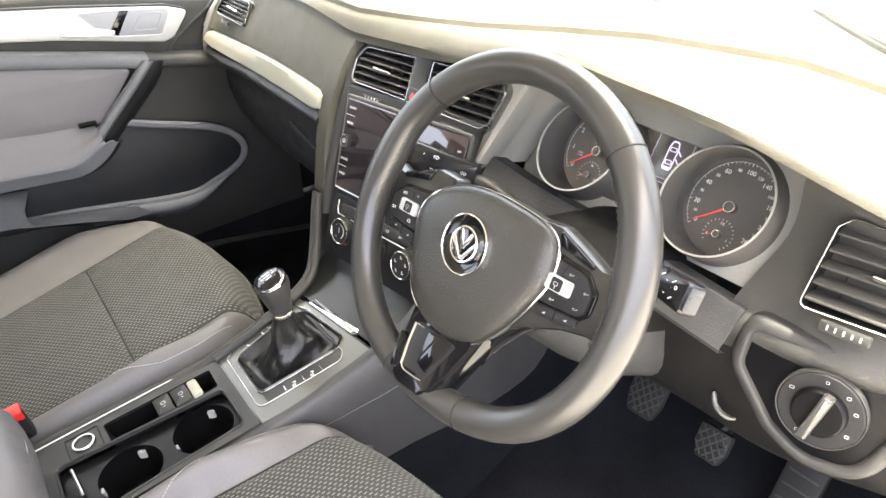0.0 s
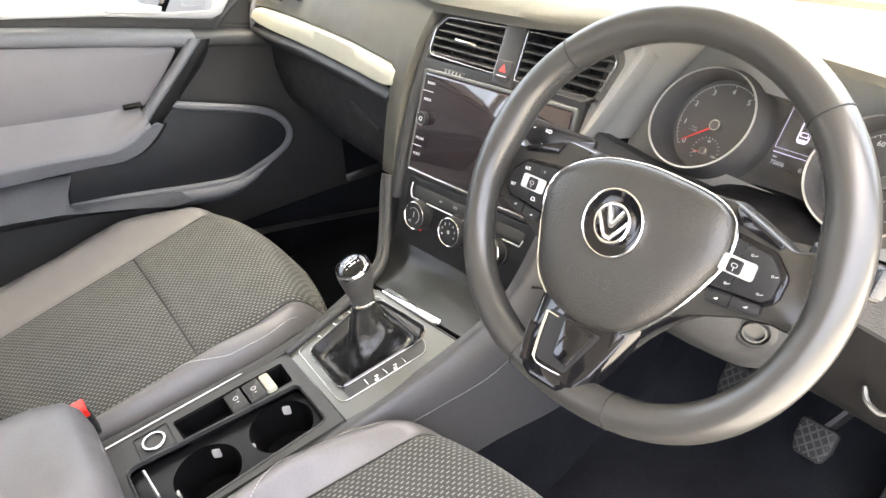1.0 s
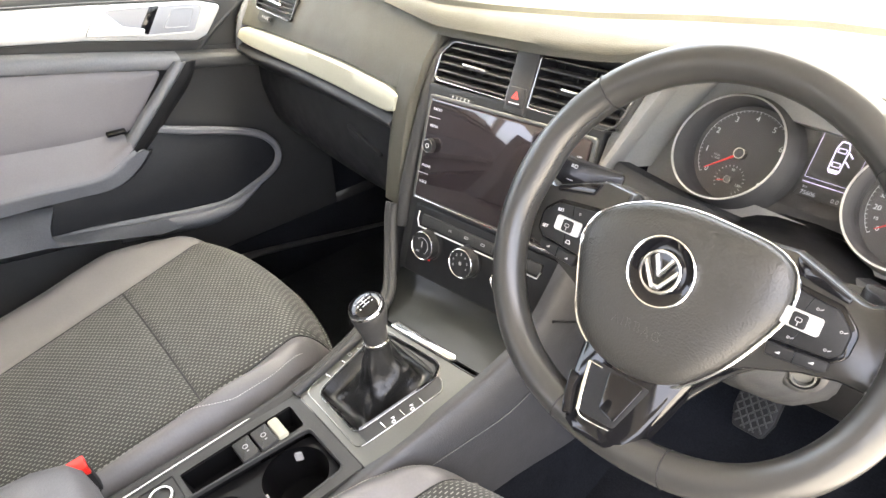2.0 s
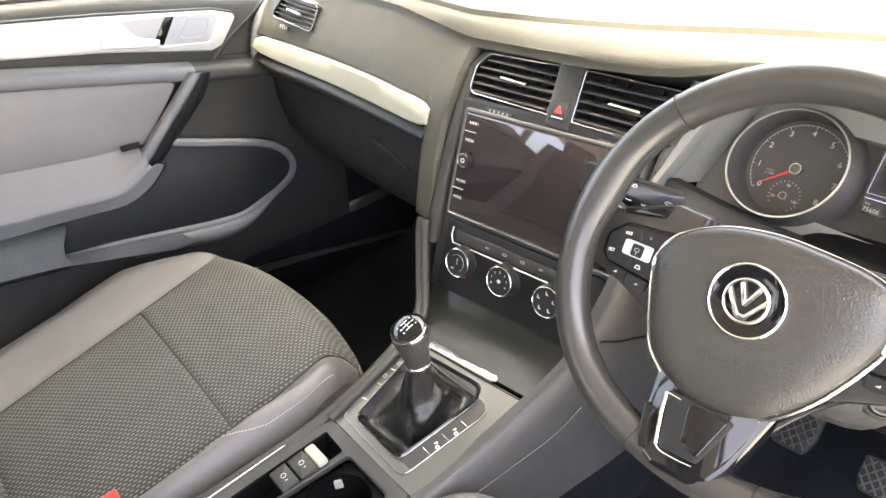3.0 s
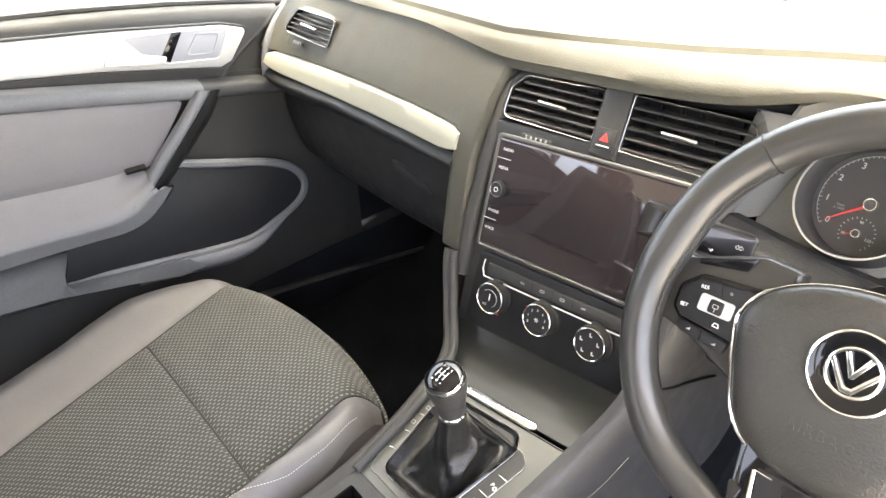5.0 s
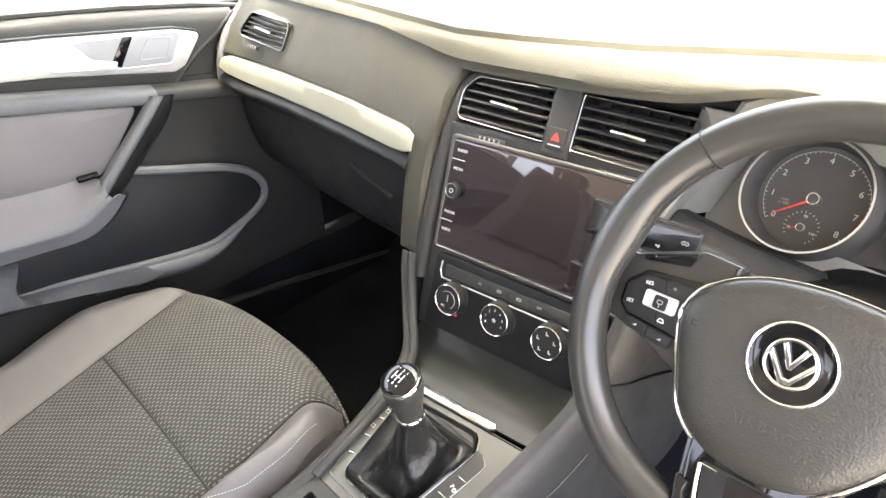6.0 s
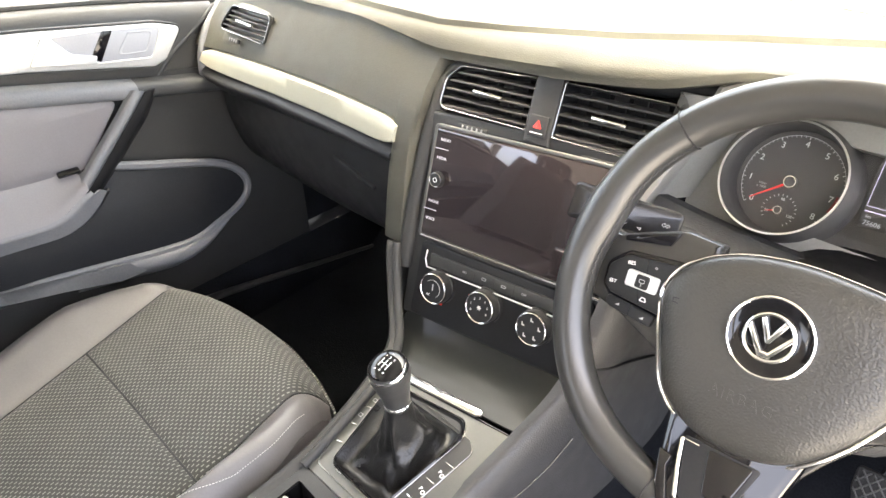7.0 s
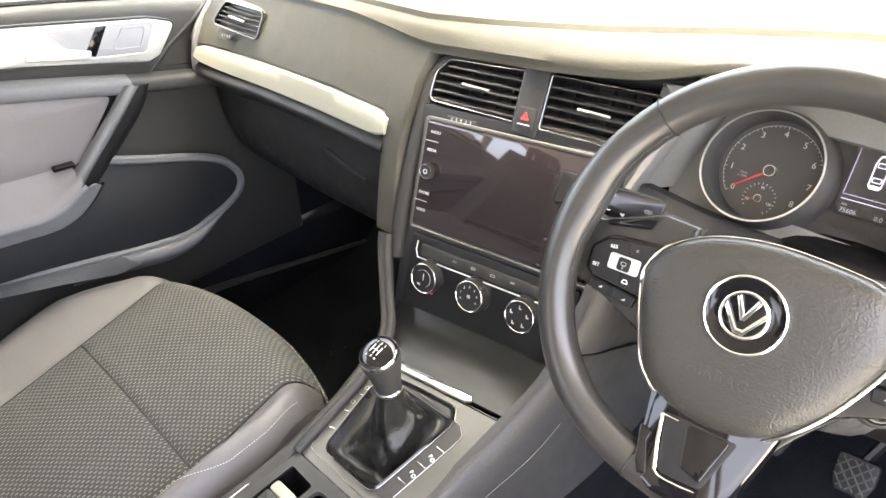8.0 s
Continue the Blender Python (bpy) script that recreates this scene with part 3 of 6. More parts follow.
# hazard switch between the vents
part("vent_divider", plate([(-0.003, -0.006), (0.030, -0.008), (0.030, 0.070), (-0.003, 0.068)], 0.012, 0.002, UP, low=-0.008), HARD, dash)
hz = part("hazard_button", plate(rrect(0.024, 0.024, 0.002), 0.003, 0.001, at(UP, 0.0135, 0.012, 0.004)), HARD, dash, "hazard switch with a red triangle")
tri = at(UP, 0.0135, 0.014, 0.0072)
part("triangle", rim(rpoly([(-0.0058, -0.0045), (0.0058, -0.0045), (0, 0.0055)], 0.001, 3), rpoly([(-0.0016, -0.0022), (0.0016, -0.0022), (0, 0.0008)], 0.0003, 3), 0.0005, 0.0001, tri), POINTER, hz, "red warning triangle")
part("marking", plate(rrect(0.016, 0.0010, 0.0004, 2), 0.0006, 0.0002, at(UP, 0.0135, 0.0045, 0.007)), WHITE, hz)
for u in (-0.075, 0.092):
    th = part("thumbwheel", plate(rrect(0.044, 0.009, 0.002), 0.004, 0.001, at(UP, u, -0.0105, -0.003)), HARD, dash, "ribbed vent thumbwheel")
    for k in range(5):
        part("rib", plate(rrect(0.0022, 0.0062, 0.0008, 2), 0.0014, 0.0005, at(UP, u - 0.014 + k * 0.007, -0.0105, 0.0004)), GREYRIB, th)

# ---- touchscreen ----
so = rpoly([(-0.128, -0.136), (0.128, -0.138), (0.132, 0.001), (-0.121, 0.001)], 0.004)
scr = part("touchscreen", plate(so, 0.006, 0.0012, ST, low=-0.004), SCREEN, dash, "glossy black touchscreen, switched off")
part("bezel", rim(rpoly([(-0.1335, -0.141), (0.1335, -0.143), (0.1375, 0.006), (-0.1265, 0.006)], 0.006), rpoly([(-0.1283, -0.1365), (0.1283, -0.1385), (0.1325, 0.0015), (-0.1215, 0.0015)], 0.004), 0.005, 0.001, ST, low=-0.004), SATIN, scr, "satin grey bezel")
part("lower_chrome", plate(rpoly([(-0.128, -0.1405), (0.128, -0.1425), (0.128, -0.1395), (-0.128, -0.1375)], 0.0005, 2), 0.0062, 0.0006, ST, low=-0.004), CHROME, scr, "thin chrome line")


def dial_knob(m, r, h, name, label, parent, ring=True):
    """A round turning knob with a grooved side and a chrome edge."""
    k = part(name, lathe([(r * 1.12, 0), (r * 1.10, h * 0.25), (r * 1.03, h * 0.3), (r, h * 0.9), (r * 0.93, h), (0, h)], 40, m), DARK, parent, label)
    if ring:
        part("ring", lathe([(r * 0.97, h * 0.9), (r * 0.97, h * 1.03), (r * 0.945, h * 1.05), (r * 0.915, h * 1.01), (r * 0.915, h * 0.9)], 40, m), CHROME, k)
    rings = [[m @ Vector(((r * 1.015 + 0.0005 * (i % 2)) * math.cos(2 * math.pi * i / 60), (r * 1.015 + 0.0005 * (i % 2)) * math.sin(2 * math.pi * i / 60), w)) for i in range(60)] for w in (h * 0.32, h * 0.88)]
    bm = bmesh.new()
    loops(bm, rings)
    part("grip", bm, DARK, k)
    return k


pk = dial_knob(at(ST, -0.111, -0.062, 0.002), 0.0092, 0.0065, "power_knob", "small round power knob with a chrome edge", scr)
part("power_mark", rim(circle(0.0030, 20), circle(0.0024, 20), 0.0004, 0.0001, at(ST, -0.111, -0.062, 0.0086)), WHITE, pk)
for s_, u, v, line in (("RADIO", -0.1095, -0.012, -0.0235), ("MEDIA", -0.1125, -0.035, None), ("PHONE", -0.1165, -0.091, -0.102), ("VOICE", -0.1185, -0.114, None)):
    text(s_, 0.0049, at(ST, u + 0.003, v, 0.002), LIT, scr)
    if line:
        part("divider", plate(rrect(0.020, 0.0008, 0.0003, 2), 0.0004, 0.0001, at(ST, u - 0.0012, line, 0.002)), LIT, scr)
for s_, u, v, line in (("APP", 0.121, -0.020, -0.031), ("MENU", 0.121, -0.044, None)):
    text(s_, 0.0043, at(ST, u - 0.001, v, 0.002), LIT, scr)
    if line:
        part("divider", plate(rrect(0.018, 0.0008, 0.0003, 2), 0.0004, 0.0001, at(ST, u, line, 0.002)), LIT, scr)
dial_knob(at(ST, 0.119, -0.066, 0.002), 0.0092, 0.0065, "tuning_knob", "small round tuning knob with a chrome edge", scr)

# ---- climate controls ----
co = rpoly([(-0.133, -0.250), (0.112, -0.250), (0.122, -0.149), (-0.126, -0.147)], 0.006)
clim = part("climate_panel", plate(co, 0.006, 0.0015, ST, low=-0.008), DARK, dash, "black climate control panel with three round knobs")
part("button_strip", plate(rpoly([(-0.108, -0.1745), (0.100, -0.1755), (0.102, -0.160), (-0.108, -0.159)], 0.002), 0.003, 0.001, at(ST, 0, 0, -0.002)), HARD, clim)
part("row_edge", tube([(-0.113, -0.156, 0.001), (-0.1145, -0.168, 0.001), (-0.111, -0.178, 0.001), (-0.05, -0.1785, 0.001), (0.098, -0.179, 0.001), (0.102, -0.170, 0.001)], 0.0010, 6, m=at(ST, 0, 0, 0.0012)), RINGMETAL, clim, "thin chrome line")
for i, s_ in enumerate(("A/C", "", "", "OFF")):
    u = -0.052 + i * 0.029
    if s_:
        text(s_, 0.0038, at(ST, u, -0.167, 0.0012), DIM, clim)
    else:
        part("symbol", rim(rrect(0.0065, 0.0034, 0.001), rrect(0.0051, 0.0020, 0.0005), 0.0003, 0.0001, at(ST, u, -0.167, 0.0012)), DIM, clim)
    if i < 3:
        part("gap", plate(rrect(0.0006, 0.012, 0.0002, 2), 0.0004, 0.0001, at(ST, u + 0.0145, -0.167, 0.0006)), GLOSS, clim)
for n, u in enumerate((-0.087, -0.0145, 0.059)):
    m = at(ST, u, -0.198, -0.002)
    kn = dial_knob(m, 0.0205, 0.018, "climate_knob", ("temperature knob with a chrome ring", "fan speed knob with a chrome ring", "air direction knob with a chrome ring")[n], clim)
    t_ = at(m, 0, 0, 0.0182)
    if n == 1:
        for i, d in enumerate("0123456"):
            a = radians(205 - i * 38)
            text(d, 0.0046, at(t_, 0.0125 * math.cos(a), 0.0125 * math.sin(a)), DIM, kn)
        for k in range(3):
            part("fan_mark", plate(rrect(0.006, 0.0010, 0.0004, 2), 0.0004, 0.0001, at(t_, 0, 0, 0, turn=60 * k)), DIM, kn)
    elif n == 0:
        part("scale_mark", rim([(0.012 * math.cos(a), 0.012 * math.sin(a)) for a in np.linspace(-1.0, 2.4, 16)] + [(0.0112 * math.cos(a), 0.0112 * math.sin(a)) for a in np.linspace(2.4, -1.0, 16)],
             [(0.0118 * math.cos(a), 0.0118 * math.sin(a)) for a in np.linspace(-1.0, 2.4, 16)] + [(0.0114 * math.cos(a), 0.0114 * math.sin(a)) for a in np.linspace(2.4, -1.0, 16)], 0.0004, 0.00005, t_), DIM, kn)
        part("scale_mark", plate(rrect(0.0012, 0.009, 0.0004, 2), 0.0004, 0.0001, at(t_, 0, 0.002)), DIM, kn)
        text("AC", 0.0045, at(t_, -0.006, -0.009), DIM, kn)
    else:
        for i in range(5):
            a = radians(90 + 72 * i)
            part("symbol", plate(rpoly([(-0.0018, -0.0022), (0.0022, -0.0022), (0.0016, -0.0008), (-0.0004, -0.0006), (-0.0008, 0.0024), (-0.002, 0.0024)], 0.0004, 2), 0.0004, 0.0001, at(t_, 0.0115 * math.cos(a), 0.0115 * math.sin(a))), DIM, kn)
    a = radians(-62 if n == 0 else (160 if n == 1 else 185))
    part("red_mark", plate(rrect(0.004, 0.0035, 0.001), 0.001, 0.0003, at(m, 0.0215 * math.cos(a), 0.0215 * math.sin(a), 0.010)), RED, kn)
# satin panel that sweeps from the climate unit to the gear lever
P0 = [tuple(ST @ Vector((u, -0.252, -0.004))) for u in (-0.138, -0.05, 0.05, 0.120)]
rows = [P0, [(-0.128, 0.048, 0.366), (-0.045, 0.055, 0.367), (0.045, 0.063, 0.368), (0.128, 0.066, 0.372)], [(-0.106, 0.020, 0.357), (-0.04, 0.026, 0.358), (0.045, 0.033, 0.360), (0.124, 0.038, 0.363)], [(-0.092, -0.008, 0.353), (-0.04, -0.002, 0.354), (0.045, 0.007, 0.356), (0.116, 0.014, 0.359)]]
part("sweep_panel", sheet(rows, 20, 20, 0.004), SWEEP, dash, "smooth satin grey panel below the climate controls")

# ---- instrument cluster ----
CL = axes((0.350, 0.277, 0.6105), (1, 0, 0), (0, math.sin(radians(32)), math.cos(radians(32))))
cl_out = rpoly([(-0.178, -0.060), (0.178, -0.060), (0.185, 0.04), (0.13, 0.078), (-0.13, 0.078), (-0.185, 0.04)], 0.02)
clus = part("instrument_panel", plate(cl_out, 0.006, 0.002, CL, low=-0.008), DIAL, dash, "black instrument panel with two round gauges and a display")
# face round the gauges, paled for glare; one opening for both and the display
hole_ = [(-0.0930 + 0.0615 * math.cos(radians(a)), 0.001 + 0.0615 * math.sin(radians(a))) for a in range(48, 313, 6)] + [(0.0895 + 0.0615 * math.cos(radians(a)), -0.003 + 0.0615 * math.sin(radians(a))) for a in range(-132, 133, 6)]
face_ = rpoly([(-0.182, -0.066), (0.186, -0.070), (0.192, 0.05), (0.155, 0.102), (-0.140, 0.102), (-0.188, 0.06)], 0.02)


def holed(outer, holes, m, th):
    """A plate with holes: bridged by triangulation between the outlines."""
    bm = bmesh.new()
    es = []
    for ring in (outer, *holes):
        v = [bm.verts.new((x, y, 0)) for x, y in ring]
        es += [bm.edges.new((v[i - 1], v[i])) for i in range(len(v))]
    bmesh.ops.triangle_fill(bm, use_beauty=True, edges=es)
    r = bmesh.ops.extrude_face_region(bm, geom=list(bm.faces))
    bmesh.ops.translate(bm, verts=[g for g in r["geom"] if isinstance(g, bmesh.types.BMVert)], vec=(0, 0, -th))
    bmesh.ops.transform(bm, matrix=m, verts=bm.verts)
    return bm


part("binnacle", holed(face_, (hole_,), at(CL, 0, 0, 0.017), 0.018), BINN, clus, "face round the gauges, paled for glare")


def gauge(cx, cy, digits, start, radius, sub):
    m = at(CL, cx, cy)
    tilt = math.tan(radians(10))

    def cut(prof, n=64):
        """A turned tube whose mouth is cut aslant, its top lying deeper."""
        bm = lathe(prof, n)
        for v in bm.verts:
            v.co.z -= tilt * v.co.y * max(0.0, v.co.z) / 0.042
        bmesh.ops.transform(bm, matrix=m, verts=bm.verts)
        return bm

    g = part("gauge", cut([(0.0535, -0.002), (0.0545, 0.012), (0.0552, 0.036), (0.0559, 0.0415), (0.0586, 0.0415), (0.0595, 0.038), (0.0630, 0.012), (0.0660, 0.0)]), DIAL, clus, "round gauge with a chrome ring and red needle")
    part("ring", cut([(0.0560, 0.040), (0.0565, 0.0432), (0.0580, 0.0432), (0.0586, 0.040)]), RINGMETAL, g, "thin chrome ring")
    part("dial", lathe([(0.0533, 0.0), (0.0, 0.0)], 48, m), DIAL, g)
    for i in range(49):
        a = radians(start - i * 260 / 48)
        big = i % 6 == 0
        part("tick", plate([(-0.0002 - 0.0001 * big, -0.0008 - 0.0010 * big), (0.0002 + 0.0001 * big, -0.0008 - 0.0010 * big), (0.0002 + 0.0001 * big, 0.0009), (-0.0002 - 0.0001 * big, 0.0009)], 0.0003, 0.00005, m @ Matrix.Rotation(a - math.pi / 2, 4, "Z") @ pose(0, 0.0472, 0.0003)), WHITE, g)
    arc_ = [radians(start - i * 260 / 48) for i in range(49)]
    part("scale_line", plate([(0.0484 * math.cos(a), 0.0484 * math.sin(a)) for a in arc_] + [(0.0481 * math.cos(a), 0.0481 * math.sin(a)) for a in arc_[::-1]], 0.0003, 0.00005, at(m, 0, 0, 0.0003)), WHITE, g)
    for d, deg, size in digits:
        a = radians(deg)
        text(d, size, at(m, radius * math.cos(a), radius * math.sin(a), 0.0002), WHITE, g)
    sm = at(m, -0.0014, -0.0300, 0.0004)
    for i in range(19):
        a = radians(215 - i * 15)
        part("tick", plate([(-0.00025, -0.001), (0.00025, -0.001), (0.00025, 0.001), (-0.00025, 0.001)], 0.0003, 0.00005, sm @ Matrix.Rotation(a - math.pi / 2, 4, "Z") @ pose(0, 0.0160, 0)), WHITE, g)
    for n, d in enumerate(sub):
        a = radians(195 - n * 105)
        text(d, 0.0040, at(sm, 0.0118 * math.cos(a), 0.0118 * math.sin(a)), WHITE, g)
    a = radians(218)
    part("needle", plate([(-0.002, -0.0009), (0.012, -0.0011), (0.041, -0.0004), (0.041, 0.0004), (0.012, 0.0011), (-0.002, 0.0009)], 0.0014, 0.0003, m @ Matrix.Rotation(a, 4, "Z") @ pose(0, 0, 0.004)), POINTER, g, "red needle")
    part("needle", plate([(0.0, -0.0007), (0.0125, -0.0003), (0.0125, 0.0003), (0.0, 0.0007)], 0.001, 0.0002, sm @ Matrix.Rotation(radians(198), 4, "Z") @ pose(0, 0, 0.003)), POINTER, g, "red needle")
    part("hub", lathe([(0.0062, 0.0), (0.0062, 0.007), (0.0056, 0.0078), (0.0048, 0.0075), (0.0, 0.0072)], 28, m), DIAL, g)
    part("hub_ring", lathe([(0.0062, 0.0070), (0.0060, 0.0082), (0.0052, 0.0082), (0.0050, 0.0070)], 28, m), CHROME, g)
    part("hub", lathe([(0.0042, 0.0), (0.0042, 0.005), (0.0, 0.005)], 20, sm), DIAL, g)
    part("hub_ring", lathe([(0.0042, 0.0048), (0.0040, 0.0058), (0.0034, 0.0058), (0.0032, 0.0048)], 20, sm), CHROME, g)
    lens = part("lens", lathe([(0.0548, 0.022), (0.0, 0.022)], 48, m), LENS, g, "clear gauge lens")
    lens.visible_shadow = False
    return g


g1 = gauge(-0.0930, 0.001, [(str(i), 219 - 32.5 * i, 0.0088) for i in range(9)], 219, 0.0402, ("50", "90", "130"))
text("1/min\nx 1000", 0.0036, at(CL, -0.0930 - 0.026, 0.001 - 0.0095, 0.0008), DIM, g1)
arc = [(0.0458, math.radians(a)) for a in np.linspace(-2, -24, 10)]
part("red_zone", plate([(r * math.cos(a), r * math.sin(a)) for r, a in arc] + [(0.0438 * math.cos(a), 0.0438 * math.sin(a)) for r, a in arc[::-1]], 0.0003, 0.00005, at(CL, -0.0930, 0.001, 0.0003)), REDZONE, g1)
SPEEDS = [("0", 218, 0.0068), ("10", 203, 0.0045), ("20", 188, 0.0070), ("30", 171, 0.0045), ("40", 155, 0.0070), ("50", 138, 0.0045), ("60", 122, 0.0070), ("80", 104, 0.0045), ("100", 86, 0.0068), ("120", 69, 0.0045), ("140", 53, 0.0068), ("160", 36, 0.0045), ("180", 19, 0.0068), ("200", 3, 0.0045), ("220", -12, 0.0068), ("240", -27, 0.0045), ("260", -42, 0.0068)]
gauge(0.0895, -0.003, SPEEDS, 219, 0.0392, ("R", "1/2", "1"))
# display between the gauges: outline of a car with open door, distance below
dm = at(CL, 0.001, 0.016, 0.001)
disp = part("display", plate(rrect(0.052, 0.074, 0.003), 0.002, 0.0005, dm), DIAL, clus, "small black display with a violet outline of a car")
dm = at(dm, 0, 0, 0.0022)
part("frame_line", rim(rrect(0.046, 0.050, 0.0008, 3, 0, 0.008), rrect(0.0454, 0.0494, 0.0006, 3, 0, 0.008), 0.0003, 0.00005, dm), VIOLET, disp)
part("car_outline", rim(rpoly([(-0.006, -0.014), (0.006, -0.014), (0.0065, 0.010), (0.004, 0.018), (-0.004, 0.018), (-0.0065, 0.010)], 0.003), rpoly([(-0.0048, -0.0128), (0.0048, -0.0128), (0.0053, 0.0095), (0.0033, 0.0165), (-0.0033, 0.0165), (-0.0053, 0.0095)], 0.0025), 0.0003, 0.00005, at(dm, 0, 0.008)), VIOLET, disp)
for v in (0.0085, -0.006):
    part("window_mark", rim(rrect(0.0085, 0.005, 0.0012), rrect(0.0069, 0.0034, 0.0008), 0.0003, 0.00005, at(dm, 0, 0.008 + v)), VIOLET, disp)
part("bumper_mark", plate(rrect(0.009, 0.004, 0.001), 0.0003, 0.00005, at(dm, 0, -0.005)), VIOLET, disp)
for v in (0.008, -0.001):
    part("door_mark", plate(rrect(0.007, 0.0014, 0.0005, 2), 0.0003, 0.00005, at(dm, 0.0095, 0.006 + v, 0, turn=-42)), VIOLET, disp)
text("km", 0.0038, at(dm, -0.018, -0.0265), LIT, disp)
text("75606", 0.0062, at(dm, -0.013, -0.0325), LIT, disp)
text("0.0", 0.0062, at(dm, 0.014, -0.0325), LIT, disp)
part("line", plate(rrect(0.046, 0.0006, 0.0002, 2), 0.0003, 0.00005, at(dm, 0, -0.0215)), VIOLET, disp)
lens = part("display_lens", plate(rpoly([(-0.040, -0.040), (0.040, -0.040), (0.058, 0.060), (-0.058, 0.060)], 0.004), 0.001, 0.0003, at(CL, 0.003, 0.005, 0.012)), LENS, clus, "clear display lens")
lens.visible_shadow = False
TB = axes((0.349, 0.1765, 0.5690), (1, 0, -0.09), (0, 0.71, 0.70))
tb = part("trip_button", plate(rpoly([(-0.028, -0.010), (0.028, -0.010), (0.024, 0.008), (-0.024, 0.008)], 0.003), 0.006, 0.0015, TB), DARK, clus, "dark trip reset button")
text("0.0", 0.0062, at(TB, 0.0, 0.0, 0.006), DIM, tb)
# ---- driver's side of the dashboard ----
# wall between the centre vents and the gauges
rows = [[(0.193, 0.229, 0.712), (0.205, 0.268, 0.710), (0.224, 0.305, 0.706)], [(0.174, 0.211, 0.66), (0.183, 0.250, 0.66), (0.200, 0.284, 0.66)], [(0.158, 0.196, 0.62), (0.166, 0.231, 0.62), (0.184, 0.259, 0.62)], [(0.147, 0.182, 0.585), (0.154, 0.211, 0.585), (0.172, 0.236, 0.585)]]
part("side_wall", sheet(rows, 12, 18, 0.004), BINN, dash, "dark grey wall beside the gauges, paled for glare")
# ledge above the column and panels beside it
ledge = [(0.158, 0.601), (0.25, 0.588), (0.35, 0.582), (0.45, 0.569), (0.515, 0.560)]
rows = [[(x, y + 0.03 * max(0.0, x - 0.40), z + d) for x, z in ledge] for y, d in ((0.214, -0.008), (0.197, -0.001), (0.193, 0.0), (0.189, -0.002), (0.160, -0.030), (0.160, -0.034), (0.172, -0.040))]
bm = bmesh.new()
loops(bm, [spline(r, 30) for r in rows], closed=False)
bmesh.ops.solidify(bm, geom=list(bm.faces), thickness=0.003)
part("column_ledge", bm, SHELL, dash, "grey grained ledge under the gauges", 24)
rows = [[(0.150, 0.166, 0.582), (0.30, 0.177, 0.566), (0.45, 0.180, 0.550), (0.53, 0.198, 0.540), (0.72, 0.255, 0.56)], [(0.155, 0.17, 0.47), (0.30, 0.185, 0.46), (0.45, 0.19, 0.46), (0.56, 0.216, 0.455), (0.72, 0.27, 0.47)],
        [(0.165, 0.20, 0.40), (0.30, 0.21, 0.385), (0.45, 0.22, 0.385), (0.56, 0.235, 0.375), (0.72, 0.28, 0.39)], [(0.17, 0.30, 0.36), (0.30, 0.32, 0.35), (0.45, 0.33, 0.35), (0.56, 0.33, 0.345), (0.72, 0.36, 0.36)]]
low = part("knee_panel", sheet(rows, 30, 20, 0.004), KNEE, dash, "dark lower panel in front of the driver's knees")
part("fuse_latch", tube(spline([(0.500, 0.197, 0.446), (0.507, 0.193, 0.434), (0.518, 0.195, 0.426), (0.526, 0.201, 0.424)], 10), [0.002, 0.003, 0.003, 0.003, 0.003, 0.003, 0.003, 0.003, 0.003, 0.002, 0.0015], 8), SATIN, low, "curved grey release catch")
# outboard vent and lamp switch
RV = axes((0.622, 0.222, 0.628), (0.985, 0.10, 0.02), (-0.06, 0.30, 0.95))
rows = [[(0.530, 0.222, 0.700), (0.60, 0.222, 0.694), (0.72, 0.250, 0.670)], [(0.520, 0.238, 0.63), (0.62, 0.228, 0.63), (0.72, 0.240, 0.63)], [(0.498, 0.218, 0.568), (0.62, 0.212, 0.567), (0.72, 0.240, 0.570)],
        [(0.498, 0.188, 0.548), (0.62, 0.199, 0.546), (0.72, 0.236, 0.555)], [(0.498, 0.190, 0.515), (0.62, 0.216, 0.52), (0.72, 0.255, 0.525)]]
part("vent_surround", sheet(rows, 16, 16, 0.004), PANEL, dash, "dark surround of the outboard vent")
air_vent(at(RV, 0, 0, 0.008), [(-0.066, -0.040), (0.066, -0.036), (0.068, 0.034), (-0.045, 0.046), (-0.056, 0.036)], [0.008, 0.01, 0.012, 0.012, 0.01], "air_vent", (0.0, 0.004))
th = part("thumbwheel", plate(rrect(0.040, 0.009, 0.002), 0.005, 0.001, at(RV, -0.024, -0.047, 0.008)), HARD, dash, "ribbed vent thumbwheel")
for k in range(5):
    part("rib", plate(rrect(0.0017, 0.0048, 0.0006, 2), 0.0012, 0.0004, at(RV, -0.037 + k * 0.0065, -0.047, 0.0125)), GREYRIB, th)
LS = axes((0.603, 0.1915, 0.506), (0.98, 0.19, 0.06), (-0.06, 0.20, 0.97))
out = rpoly([(-0.074, 0.012), (-0.038, -0.036), (-0.008, -0.055), (0.034, -0.052), (0.054, -0.006), (0.050, 0.041), (-0.069, 0.050)], [0.02, 0.03, 0.04, 0.03, 0.03, 0.010, 0.010], 12)
bm = bmesh.new()
loops(bm, [[LS @ Vector((x, y, w)) for x, y in inset(out, d)] for d, w in ((-0.017, -0.028), (-0.0145, -0.012), (-0.0115, -0.0045), (-0.0080, -0.0014), (-0.0040, -0.0004), (-0.0012, -0.0008), (0.0, -0.0024), (0.0012, -0.005), (0.0016, -0.009))])
lp = part("lamp_panel", bm, HARD, dash, "rounded grey panel round the lamp switch", 60)
